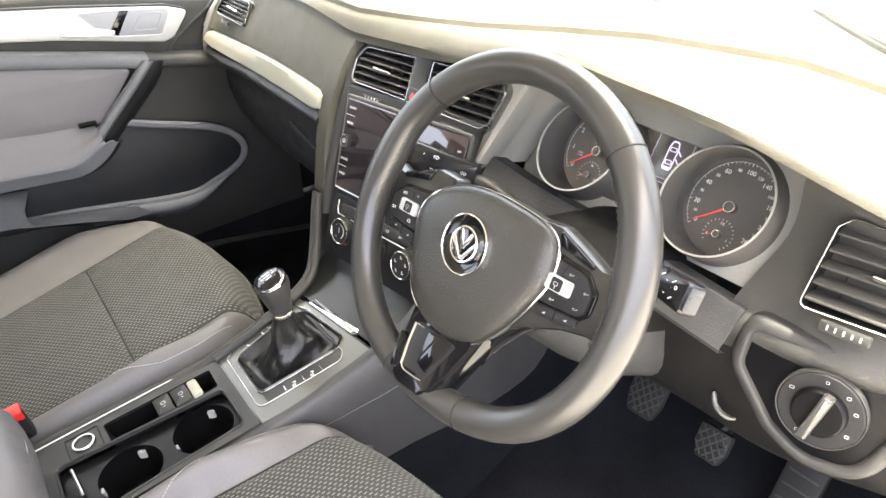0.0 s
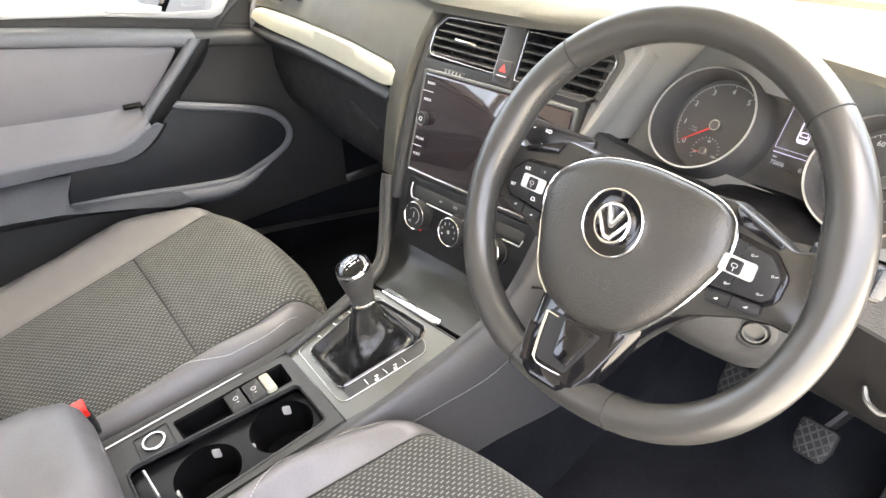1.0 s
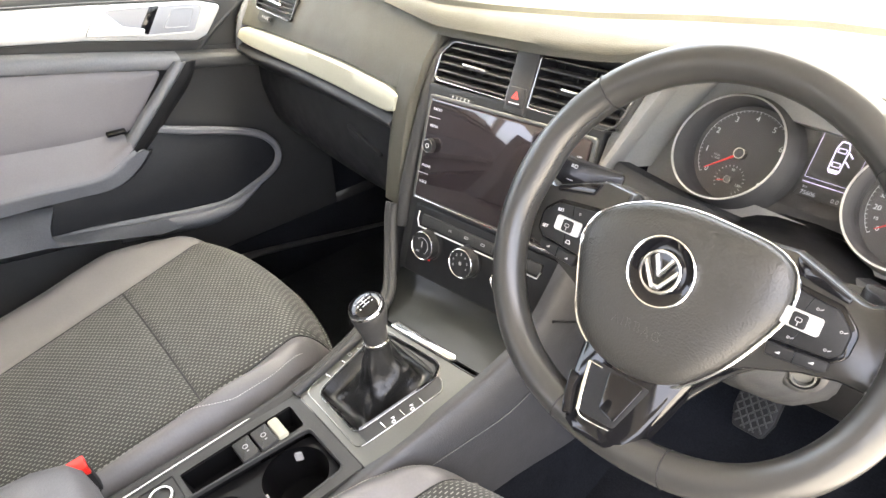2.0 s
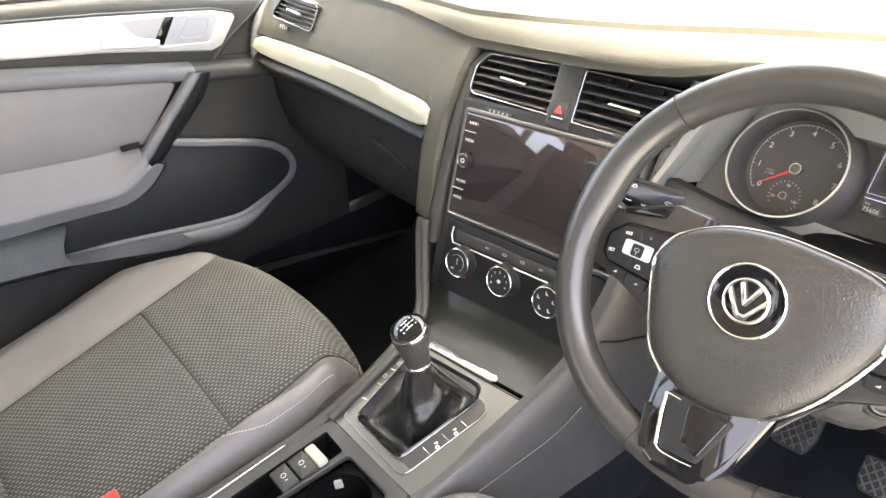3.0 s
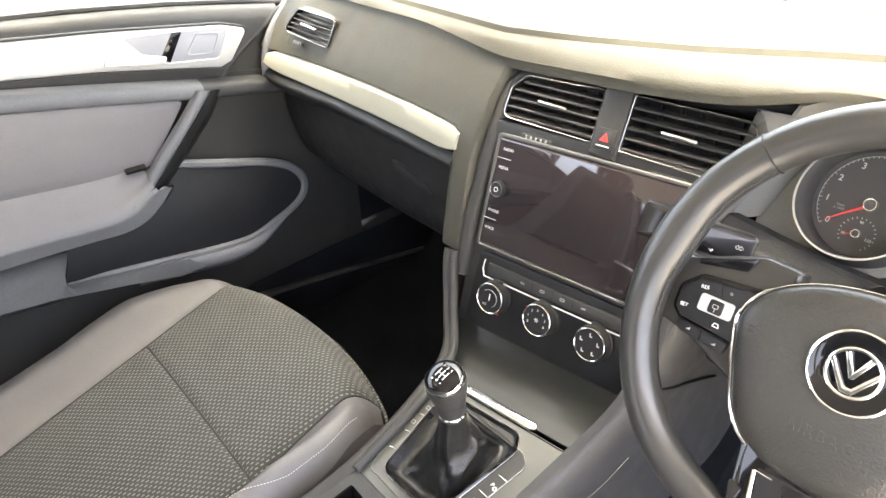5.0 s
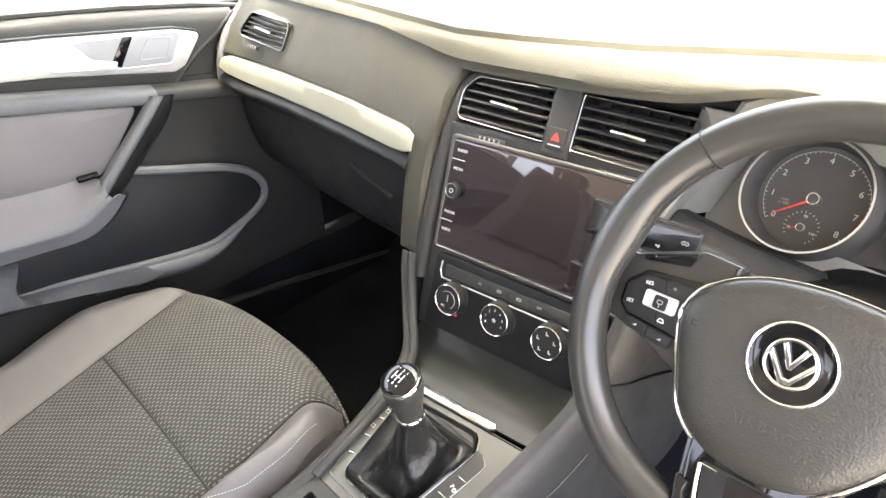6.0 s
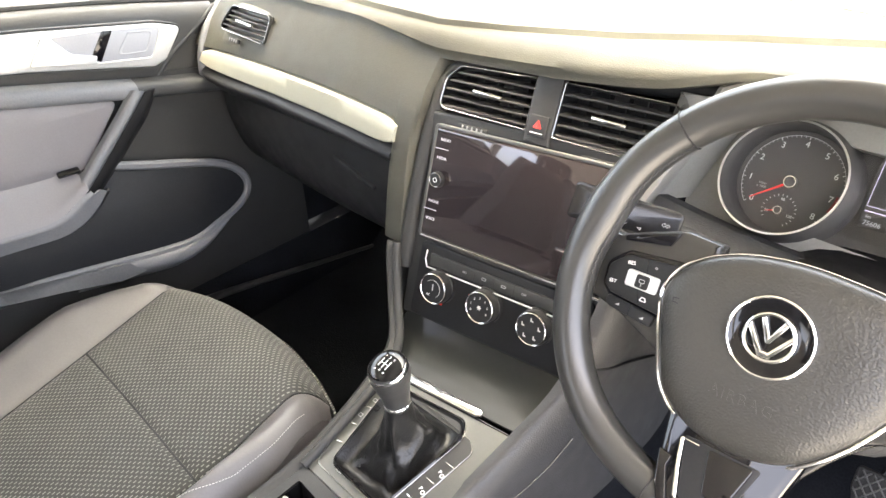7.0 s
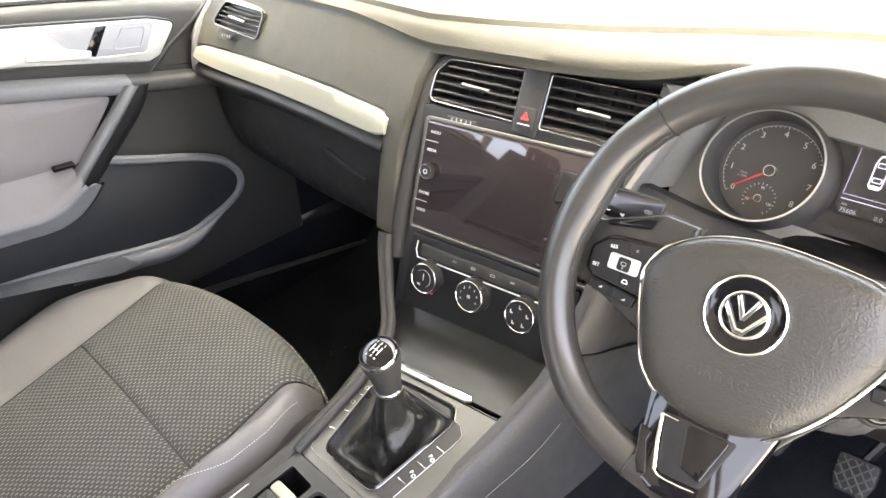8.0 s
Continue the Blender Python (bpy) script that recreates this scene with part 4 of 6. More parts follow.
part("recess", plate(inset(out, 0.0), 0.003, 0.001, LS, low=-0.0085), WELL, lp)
sw = part("lamp_switch", lathe([(0.0365, -0.003), (0.036, 0.006), (0.034, 0.008), (0.0, 0.008)], 48, LS), DARK, lp, "round rotary lamp switch")
part("switch_ring", lathe([(0.0370, 0.0), (0.0370, 0.0068), (0.0365, 0.0075), (0.0355, 0.0068), (0.0355, 0.0)], 48, LS), HARD, sw)
part("dial", lathe([(0.023, 0.007), (0.022, 0.014), (0.020, 0.016), (0.0, 0.016)], 40, LS), WELL, sw)
part("grip", plate(rrect(0.0095, 0.048, 0.003), 0.010, 0.003, at(LS, 0, 0, 0.016, turn=-18)), SATIN, sw, "raised satin grip bar")
part("index_mark", plate(rrect(0.0016, 0.006, 0.0006, 2), 0.0006, 0.0002, at(LS, 0.0055, 0.017, 0.026, turn=-18)), WHITE, sw)
for a, w in ((152, 0.007), (88, 0.005), (48, 0.006), (18, 0.006), (-30, 0.006), (-118, 0.007)):
    r, w = 0.0285, w * 0.6
    part("symbol", rim(rrect(w, 0.0028, 0.0010), rrect(w - 0.0009, 0.0019, 0.0006), 0.0004, 0.0001, at(LS, r * math.cos(radians(a)), r * math.sin(radians(a)), 0.008)), DIM, sw)

# ---- steering column, stalks ----
colu = root("steering_column", (0.35, 0.12, 0.53), "dark grey plastic steering column shroud with two stalks", "steering column")


def ringsec(y, cx, cz, w, h, n=28):
    return [(cx + w * math.copysign(abs(math.cos(a)) ** 0.65, math.cos(a)), y, cz + h * math.copysign(abs(math.sin(a)) ** 0.65, math.sin(a))) for a in [2 * math.pi * i / n for i in range(n)]]


SHROUD = [ringsec(0.036, 0.35, 0.588, 0.046, 0.034), ringsec(0.050, 0.35, 0.574, 0.060, 0.050), ringsec(0.09, 0.352, 0.547, 0.077, 0.068), ringsec(0.15, 0.354, 0.512, 0.086, 0.086), ringsec(0.22, 0.358, 0.485, 0.088, 0.100), ringsec(0.27, 0.358, 0.47, 0.086, 0.100)]
# Lower shell paler than the upper, standing for light from the open door.
for name, lo_, hi_, mt_ in (("upper_shroud", 0, 15, DARK), ("lower_shroud", 14, 29, SHELL)):
    bm = bmesh.new()
    half_ = [[(r + [r[0]])[k] for k in range(lo_, hi_)] for r in SHROUD]
    vs = loops(bm, half_, closed=False)
    bm.faces.new(vs[0])
    bmesh.ops.solidify(bm, geom=list(bm.faces), thickness=0.003)
    part(name, bm, mt_, colu, "plastic half shell of the column", 50)
key = part("ignition_lock", lathe([(0.020, -0.012), (0.019, 0.006), (0.015, 0.009), (0.013, 0.009), (0.0125, 0.004), (0.0, 0.004)], 32, axes((0.4345, 0.100, 0.529), (0.9, 0.4, -0.1), (0.1, 0.1, 0.95))), HARD, colu, "ignition lock with a metal ring")
part("ring", lathe([(0.0105, 0.0085), (0.0100, 0.0100), (0.0085, 0.0100), (0.0080, 0.006), (0.003, 0.006), (0.0, 0.006)], 32, axes((0.4345, 0.100, 0.529), (0.9, 0.4, -0.1), (0.1, 0.1, 0.95))), SATIN, key)


def stalk(base, tip, up, h0, h1, material, name, label):
    """A flat control stalk from the column to its tip, with an arm behind and print on its face."""
    base, tip = Vector(base), Vector(tip)
    ln = (tip - base).length
    s = -1 if tip.x < base.x else 1
    m = axes(base, (tip - base) * s, up)
    p = rpoly([(0, -h0), (ln * 0.5, -(h0 + h1) / 2), (ln, -h1), (ln, h1), (ln * 0.5, (h0 + h1) / 2), (0, h0)], [0.005, 0.01, 0.004, 0.004, 0.01, 0.006])
    st_ = part(name, plate([(q[0] * s, q[1]) for q in p], 0.017, 0.004, m, low=-0.017, dome=0.0012), material, colu, label)
    part("arm", tube(spline([m @ Vector((0.012 * s, -0.001, -0.010)), m @ Vector((-0.025 * s, -0.004, -0.014)), (0.35 + s * 0.05, 0.125, 0.578)], 8), 0.0085, 10, flat=0.8), DARK, st_)
    return st_, at(m, 0, 0, 0.0006), ln, s


ls_, lm, ln_, _ = stalk((0.229, 0.1065, 0.6245), (0.143, 0.0615, 0.649), (0.05, 0.52, 0.85), 0.0155, 0.0165, STALK, "stalk", "black stalk with white lamp symbols")
for i in range(3):
    k = at(lm, -0.048, 0.0075 - 0.0065 * i)
    part("symbol", rim(rpoly([(-0.0022, -0.0018), (0, -0.0018), (0.0018, 0), (0, 0.0018), (-0.0022, 0.0018)], 0.0006, 2), rpoly([(-0.0016, -0.0012), (-0.0002, -0.0012), (0.0012, 0), (-0.0002, 0.0012), (-0.0016, 0.0012)], 0.0004, 2), 0.0003, 0.00005, k), WHITE, ls_)
    for j in range(3):
        part("symbol", plate(rrect(0.0026, 0.0005, 0.0001, 1), 0.0003, 0.00005, at(k, -0.0042, 0.0012 - 0.0012 * j, turn=-12)), WHITE, ls_)
for j, (u, v) in enumerate(((-0.060, 0.004), (-0.066, 0.006), (-0.063, 0.001), (-0.067, -0.001))):
    part("symbol", plate(rrect(0.0042, 0.0007, 0.0002, 1), 0.0003, 0.00005, at(lm, u, v, turn=40 if j % 2 else -35)), WHITE, ls_)
part("symbol", rim(rpoly([(-0.0050, 0.0085), (-0.0005, 0.0100), (0.0005, 0.0080), (-0.001, 0.0085), (0.0015, 0.0), (0.0040, -0.0085), (0.0065, -0.0075), (0.0050, -0.0115), (0.0, -0.0080), (0.0020, -0.0080), (-0.0015, 0.0), (-0.0035, 0.007)], 0.0003, 2), rpoly([(-0.0042, 0.0082), (-0.0008, 0.0094), (-0.0002, 0.0086), (-0.0016, 0.0080), (0.0009, 0.0), (0.0036, -0.0091), (0.0054, -0.0084), (0.0048, -0.0106), (0.0014, -0.0084), (0.0026, -0.0074), (-0.0009, 0.0), (-0.0030, 0.0076)], 0.0002, 2), 0.0003, 0.00005, at(lm, -0.038, -0.001) @ Matrix.Scale(0.72, 4)), WHITE, ls_)
arrow = [(-0.0038, 0), (-0.0012, 0.0021), (-0.0012, 0.0009), (0.0012, 0.0009), (0.0012, 0.0021), (0.0038, 0), (0.0012, -0.0021), (0.0012, -0.0009), (-0.0012, -0.0009), (-0.0012, -0.0021)]
part("symbol", rim(arrow, inset(arrow, 0.0003), 0.0003, 0.00005, at(lm, -0.014, 0.0015)), WHITE, ls_)
text("P", 0.0042, at(lm, -0.0135, -0.0085, -0.0003), WHITE, ls_)
part("symbol", plate(rrect(0.0026, 0.0006, 0.0002, 1), 0.0003, 0.00005, at(lm, -0.0095, -0.0075)), WHITE, ls_)
part("symbol", plate(rrect(0.0026, 0.0006, 0.0002, 1), 0.0003, 0.00005, at(lm, -0.0095, -0.0095)), WHITE, ls_)
rs_, rm, ln_, _ = stalk((0.448, 0.128, 0.602), (0.508, 0.106, 0.614), (0, 0.50, 0.86), 0.0120, 0.0150, STALK, "stalk", "black stalk with white wiper symbols and grey tip")
part("end_cap", plate(rrect(0.0035, 0.023, 0.0012), 0.0150, 0.004, at(rm, ln_ + 0.001, 0, -0.0172)), CAP, rs_, "grey-blue end cap")
for n_, (u, v, w_) in enumerate(((0.030, 0.009, 0.0034), (0.038, 0.0045, 0.003), (0.045, 0.001, 0.003), (0.052, 0.004, 0.0032), (0.047, 0.008, 0.0036), (0.040, -0.004, 0.003), (0.050, -0.006, 0.0032))):
    part("symbol", rim(circle(w_ * 0.55, 10), circle(w_ * 0.38, 10), 0.0003, 0.00005, at(rm, u, v)) if n_ % 2 else plate(rrect(w_ * 1.5, 0.0009, 0.0003, 2), 0.0003, 0.00005, at(rm, u, v, turn=35)), WHITE, rs_)
part("symbol", plate(rrect(0.010, 0.0012, 0.0004, 2), 0.0003, 0.00005, at(rm, 0.038, 0.002, turn=42)), WHITE, rs_)

# ---- steering wheel ----
WLEAN = radians(29)
WH = at(axes((0.350, 0.0, 0.640), (1, 0, 0), (0, math.sin(WLEAN), math.cos(WLEAN))), 0, 0, 0, turn=1.3, ry=2.4)
wheel = root("steering_wheel", (0.35, 0.02, 0.60), "black leather three-spoke steering wheel with gloss black lower spoke", "steering wheel")
RC, RR, RT = (0.0108, 0.0025, -0.006), 0.1615, 0.0152


def rimpt(a, off=0.0):
    """A point on the rim's middle line; the bottom is a little flattened."""
    k = max(0.0, -math.sin(a)) ** 4
    return Vector((RC[0] + (RR + off) * math.cos(a), RC[1] + (RR + off) * math.sin(a) + 0.015 * k, RC[2]))


def rimring(a, f=1.0):
    """The rim's section: thicker near the thumb rests at ten and two."""
    d = (rimpt(a + 0.01) - rimpt(a - 0.01)).normalized()
    o = Vector((d.y, -d.x, 0))
    thumb = math.exp(-((abs(math.degrees(math.atan2(math.sin(a), abs(math.cos(a)))) - 14) / 11) ** 2))
    out = []
    for j in range(20):
        b = 2 * math.pi * j / 20
        cx, cz = math.cos(b), math.sin(b)
        r = RT * f * (1 + (0.26 * thumb * max(0, -cx) ** 2))
        out.append(WH @ (rimpt(a) + o * cx * r + Vector((0, 0, 1)) * cz * r * 1.06))
    return out


bm = bmesh.new()
NA = 144
rings = [rimring(2 * math.pi * i / NA) for i in range(NA)]
loops(bm, rings + [rings[0]])
bmesh.ops.remove_doubles(bm, verts=bm.verts, dist=1e-6)
rm_ = part("rim", bm, LEATHER, wheel, "black leather rim, worn shiny")
for a in (47, 133, 252, 288):
    part("seam", tube([WH.inverted() @ p for p in rimring(radians(a), 1.012)], 0.0007, 6, True, m=WH), DARK, rm_, "dark seam between leather sections")
for lo, hi in ((-8, 46), (134, 188)):
    bm = bmesh.new()
    for k in range(46):
        a = radians(lo + (hi - lo) * k / 45)
        d = (rimpt(a + 0.01) - rimpt(a - 0.01)).normalized()
        o = Vector((d.y, -d.x, 0))
        thumb = math.exp(-((abs(math.degrees(math.atan2(math.sin(a), abs(math.cos(a)))) - 14) / 11) ** 2))
        c = rimpt(a) - o * RT * (0.97 + 0.20 * thumb) + Vector((0, 0, 0.0062))
        s = 1 if k % 2 else -1
        tube([c - d * 0.0016 - Vector((0, 0, 0.0014)) * s, c + d * 0.0016 + Vector((0, 0, 0.0014)) * s], 0.0004, 5, bm=bm, m=WH)
    part("cross_stitching", bm, DARKTHREAD, rm_, "grey cross stitching on the inside of the rim")
# airbag cover
air = ringed([(0.0, 0.0515), (-0.0350, 0.0455), (-0.0615, 0.0325), (-0.0750, 0.0185), (-0.0805, 0.0020), (-0.0772, -0.0155), (-0.0715, -0.0345), (-0.0570, -0.0688), (-0.0315, -0.0862), (-0.0060, -0.0910), (0.0105, -0.0900), (0.0370, -0.0808), (0.0635, -0.0535), (0.0850, -0.0147), (0.0925, 0.0075), (0.0912, 0.0255), (0.0845, 0.0380), (0.0705, 0.0458), (0.0320, 0.0508)], 72)
bm = bmesh.new()
R = [(1.0, -0.020), (1.0, -0.002), (0.985, 0.003), (0.955, 0.006), (0.85, 0.0095), (0.70, 0.0115), (0.5, 0.012), (0.25, 0.012), (0.08, 0.012)]
vs = loops(bm, [[WH @ Vector((x * f, y * f - 0.004 * (1 - f), w - 0.012)) for x, y in air] for f, w in R])
bm.faces.new(vs[-1]); bm.faces.new(vs[0])
bag = part("airbag_cover", bm, COVER, wheel, "grained dark grey airbag cover", 60)
# Chrome edge; its thinner top run stands in for a highlight.
edge_ = [(x * 1.016, y * 1.016, -0.0120) for x, y in air]
part("edge_strip", tube(edge_, [0.0016 if y < 0.030 else 0.0008 for x, y, w in edge_], 8, True, m=WH), CHROME, bag, "thin chrome strip round the cover, a highlight along the top")
text("AIRBAG", 0.0115, at(WH, -0.002, -0.049, -0.0002, turn=0), COVER, bag, spacing=1.15)
for u, v in ((-0.066, 0.0), (0.066, 0.004)):
    part("horn_mark", rim(rpoly([(-0.003, -0.002), (0, -0.002), (0.004, -0.003), (0.004, 0.003), (0, 0.002), (-0.003, 0.002)], 0.0005, 2), rpoly([(-0.0024, -0.0014), (0, -0.0014), (0.0034, -0.0022), (0.0034, 0.0022), (0, 0.0014), (-0.0024, 0.0014)], 0.0003, 2), 0.0003, 0.00005, at(WH, u, v, -0.0022)), DARK, bag)
EM = at(WH, 0.002, 0.0, 0.0012)
em = part("emblem", lathe([(0.0275, -0.001), (0.0275, 0.0012), (0.0255, 0.0005), (0.019, -0.001), (0.0, -0.001)], 48, EM), GLOSS, bag, "round gloss black emblem with bright chrome bars")
part("outer_ring", lathe([(0.0285, -0.001), (0.0285, 0.0022), (0.0275, 0.0028), (0.0268, 0.0022), (0.0266, 0.0)], 48, EM), CHROME, em)
part("inner_ring", lathe([(0.0172, -0.001), (0.0172, 0.0022), (0.0162, 0.0030), (0.0150, 0.0028), (0.0146, 0.0)], 48, EM), CHROME, em)
for p in ([(-0.0090, 0.0112), (-0.0058, 0.0130), (0.0, 0.0005), (0.0058, 0.0130), (0.0090, 0.0112), (0.0016, -0.0040), (-0.0016, -0.0040)], [(-0.0146, 0.002), (-0.0134, 0.0062), (-0.0020, -0.0100), (0.0020, -0.0100), (0.0134, 0.0062), (0.0146, 0.002), (0.0036, -0.0142), (-0.0036, -0.0142)]):
    part("chevron_bar", plate(p, 0.0036, 0.0006, at(EM, 0, 0, -0.0012)), CHROME, em)
# hub and spokes behind the cover
part("hub", plate([(x * 0.80, y * 0.82 - 0.004) for x, y in air], 0.030, 0.006, at(WH, 0, 0, -0.046)), DARK, wheel)
for s in (-1, 1):
    p = [(0.052 * s, 0.048), (0.080 * s, 0.0500), (0.106 * s, 0.0410), (0.132 * s, 0.0310), (0.158 * s, 0.040), (0.163 * s, -0.024), (0.136 * s, -0.024), (0.112 * s, -0.030), (0.080 * s, -0.044), (0.050 * s, -0.062)]
    sp = part("spoke", plate(rpoly(p, [0.004, 0.01, 0.01, 0.014, 0.01, 0.01, 0.012, 0.012, 0.01, 0.004]), 0.018, 0.005, at(WH, 0, 0, -0.036)), SPOKE, wheel, "gloss black spoke, greyed for reflected light")
    part("inlay", plate(rpoly([(0.082 * s, 0.0475), (0.1250 * s, 0.0320), (0.1240 * s, 0.0275), (0.088 * s, 0.0345)], 0.002, 3), 0.003, 0.001, at(WH, 0, 0, -0.0185)), GLOSS, sp, "gloss black inlay")
    KP = WH if s > 0 else at(WH, 0.0045, -0.0040)
    q = [(0.078 * s, 0.0270), (0.121 * s, 0.0225), (0.1335 * s, 0.0110), (0.1330 * s, -0.0050), (0.1270 * s, -0.0105), (0.076 * s, -0.0150)]
    rad = [0.003, 0.008, 0.008, 0.005, 0.003, 0.003]
    part("pod_bezel", plate(inset(rpoly(q, rad), -0.0035), 0.004, 0.0015, at(KP, 0, 0, -0.0195)), GLOSS, sp, "gloss black edge round the keypad")
    pod = part("switch_pod", plate(rpoly(q, rad), 0.006, 0.0015, at(KP, 0, 0, -0.018)), DARK, sp, "black keypad with white symbols")
    sm = at(KP, 0.1030 * s, 0.0062, -0.0122)
    rk = part("rocker", plate(rrect(0.0262, 0.0132, 0.0025), 0.0035, 0.0012, sm), BRIGHT, pod, "silver rocker with a black middle")
    part("rocker_middle", plate(rrect(0.0108, 0.0105, 0.002), 0.002, 0.0006, at(sm, -0.001 * s, 0, 0.0030)), DARK, rk)
    part("symbol", rim(rrect(0.0046, 0.0032, 0.0012), rrect(0.0037, 0.0023, 0.0008), 0.0003, 0.00005, at(sm, -0.001 * s, 0.0005, 0.0050)), DIM, rk)
    part("symbol", plate(rrect(0.0006, 0.0028, 0.0002, 2), 0.0003, 0.00005, at(sm, -0.001 * s, -0.0025, 0.0050)), DIM, rk)
    bt = part("button_bar", plate(rpoly([(0.086 * s, -0.0165), (0.128 * s, -0.0128), (0.1285 * s, -0.0200), (0.124 * s, -0.0225), (0.088 * s, -0.0265)], 0.0025), 0.007, 0.0015, at(KP, 0, 0, -0.021)), DARK, sp, "lower volume buttons")
    part("key_gap", plate(rrect(0.0007, 0.0098, 0.0002, 2), 0.0004, 0.0001, at(KP, 0.107 * s, -0.0193, -0.0138)), GLOSS, bt)
    for u, v in ((0.096, -0.0212), (0.118, -0.0180)):
        part("symbol", plate(rpoly([(-0.0018, -0.0010), (0.0018, -0.0010), (0.0018, 0.0012)], 0.0002, 2), 0.0003, 0.00005, at(KP, u * s, v, -0.0140)), DIM, bt)
    part("key_gap", plate(rrect(0.0006, 0.0100, 0.0002, 2), 0.0004, 0.0001, at(KP, 0.103 * s, 0.0190, -0.0122, turn=-14 * s)), GLOSS, pod)
    part("key_gap", plate(rrect(0.0006, 0.0100, 0.0002, 2), 0.0004, 0.0001, at(KP, 0.103 * s, -0.0060, -0.0122, turn=-14 * s)), GLOSS, pod)
    if s < 0:
        text("RES", 0.0040, at(KP, -0.1160, 0.0170, -0.0121, turn=8), WHITE, pod)
        text("SET", 0.0040, at(KP, -0.1265, -0.0015, -0.0121, turn=4), WHITE, pod)
        part("symbol", rim(rpoly([(-0.003, -0.0015), (0.003, -0.0015), (0.0016, 0.0018), (-0.0016, 0.0018)], 0.0006, 2), rpoly([(-0.0020, -0.0009), (0.0020, -0.0009), (0.0011, 0.0012), (-0.0011, 0.0012)], 0.0003, 2), 0.0003, 0.00005, at(KP, -0.0985, -0.0072, -0.0121)), WHITE, pod)
        part("symbol", rim(circle(0.0010, 12), circle(0.0006, 12), 0.0003, 0.00005, at(KP, -0.0960, 0.0195, -0.0121)), DIM, pod)
    else:
        for u, v in ((0.1090, 0.0178), (0.1275, 0.0095), (0.1230, -0.0058), (0.0990, -0.0080)):
            part("symbol", rim(circle(0.0010, 12), circle(0.0006, 12), 0.0003, 0.00005, at(KP, u, v, -0.0121)), DIM, pod)
            part("symbol", plate(rrect(0.0026, 0.0006, 0.0002, 2), 0.0003, 0.00005, at(KP, u + 0.0026, v + 0.0004, -0.0121, turn=30)), DIM, pod)
# lower spoke: gloss black fork that leans out over the rim, with a recess framed in chrome
LF = at(WH, 0, -0.075, -0.013, rx=-20)
p = [(-0.050, 0.006), (0.049, 0.006), (0.0415, -0.030), (0.0365, -0.050), (0.0290, -0.066), (0.016, -0.0760), (-0.016, -0.0770), (-0.0290, -0.0716), (-0.0350, -0.058), (-0.0415, -0.034)]
lo_ = part("lower_spoke", plate(rpoly(p, [0.002, 0.002, 0.01, 0.01, 0.01, 0.012, 0.012, 0.008, 0.01, 0.01]), 0.022, 0.005, LF, low=-0.022), GLOSS, wheel, "gloss black forked lower spoke")
well_ = rpoly([(-0.0290, -0.017), (0.026, -0.017), (0.0150, -0.058), (-0.0165, -0.0600)], [0.002, 0.002, 0.004, 0.005])
part("recess", plate(well_, 0.0012, 0.0004, LF), DARK, lo_, "black recess")
part("recess_plate", plate(rpoly([(-0.0105, -0.019), (0.022, -0.018), (0.0135, -0.054), (-0.0030, -0.050)], 0.003), 0.0026, 0.0012, LF), GLOSS, lo_)
part("chrome_edge", tube(spline([(-0.0300, -0.0200, 0.0012), (-0.0250, -0.0400, 0.0012), (-0.0185, -0.0600, 0.0012)], 10), 0.0017, 8, m=LF, flat=0.7), CHROME, lo_, "bright chrome edge")
part("chrome_edge", tube(spline([(-0.0185, -0.0600, 0.0012), (-0.0140, -0.0625, 0.0012), (0.0, -0.0625, 0.0012), (0.0130, -0.0610, 0.0012)], 12), 0.0009, 8, m=LF, flat=0.7), CHROME, lo_, "bright chrome edge")
part("chrome_edge", tube([(-0.0300, -0.0200, 0.0012), (-0.0170, -0.0200, 0.0012)], 0.0009, 8, m=LF), CHROME, lo_, "bright chrome edge")
part("outer_flank", plate(rpoly([(-0.0420, -0.033), (-0.0310, -0.0360), (-0.0320, -0.044), (-0.0270, -0.056), (-0.0225, -0.0660), (-0.0290, -0.0690), (-0.0345, -0.0590)], 0.002), 0.0020, 0.0010, LF), GLOSS, lo_, "raised gloss flank")
for s in (-1, 1):
    web = [(0.030 * s, -0.066), (0.0340 * s, -0.112), (0.0425 * s, -0.0900), (0.0555 * s, -0.0690), (0.0730 * s, -0.0490), (0.0950 * s, -0.0330), (0.128 * s, -0.0250), (0.128 * s, -0.010), (0.066 * s, -0.026)]
    part("spoke_brace", plate(rpoly(web, [0.002, 0.004, 0.02, 0.03, 0.03, 0.03, 0.004, 0.004, 0.01]), 0.018, 0.006, at(WH, 0, 0, -0.0405)), GLOSS, lo_, "curved gloss black brace")
    # Paler strip in place of the highlight on the brace's bevel.
    c = spline([(0.0340 * s, -0.112, -0.032), (0.0435 * s, -0.0895, -0.033), (0.0565 * s, -0.0685, -0.034), (0.0735 * s, -0.0480, -0.034), (0.0950 * s, -0.0325, -0.034), (0.118 * s, -0.0255, -0.034)], 24)
    part("brace_highlight", tube(c, [0.0012] * 4 + [0.0035] * 17 + [0.0025] * 4, 10, m=WH, flat=0.9), SPOKE, lo_, "grey strip for the highlight along the brace")

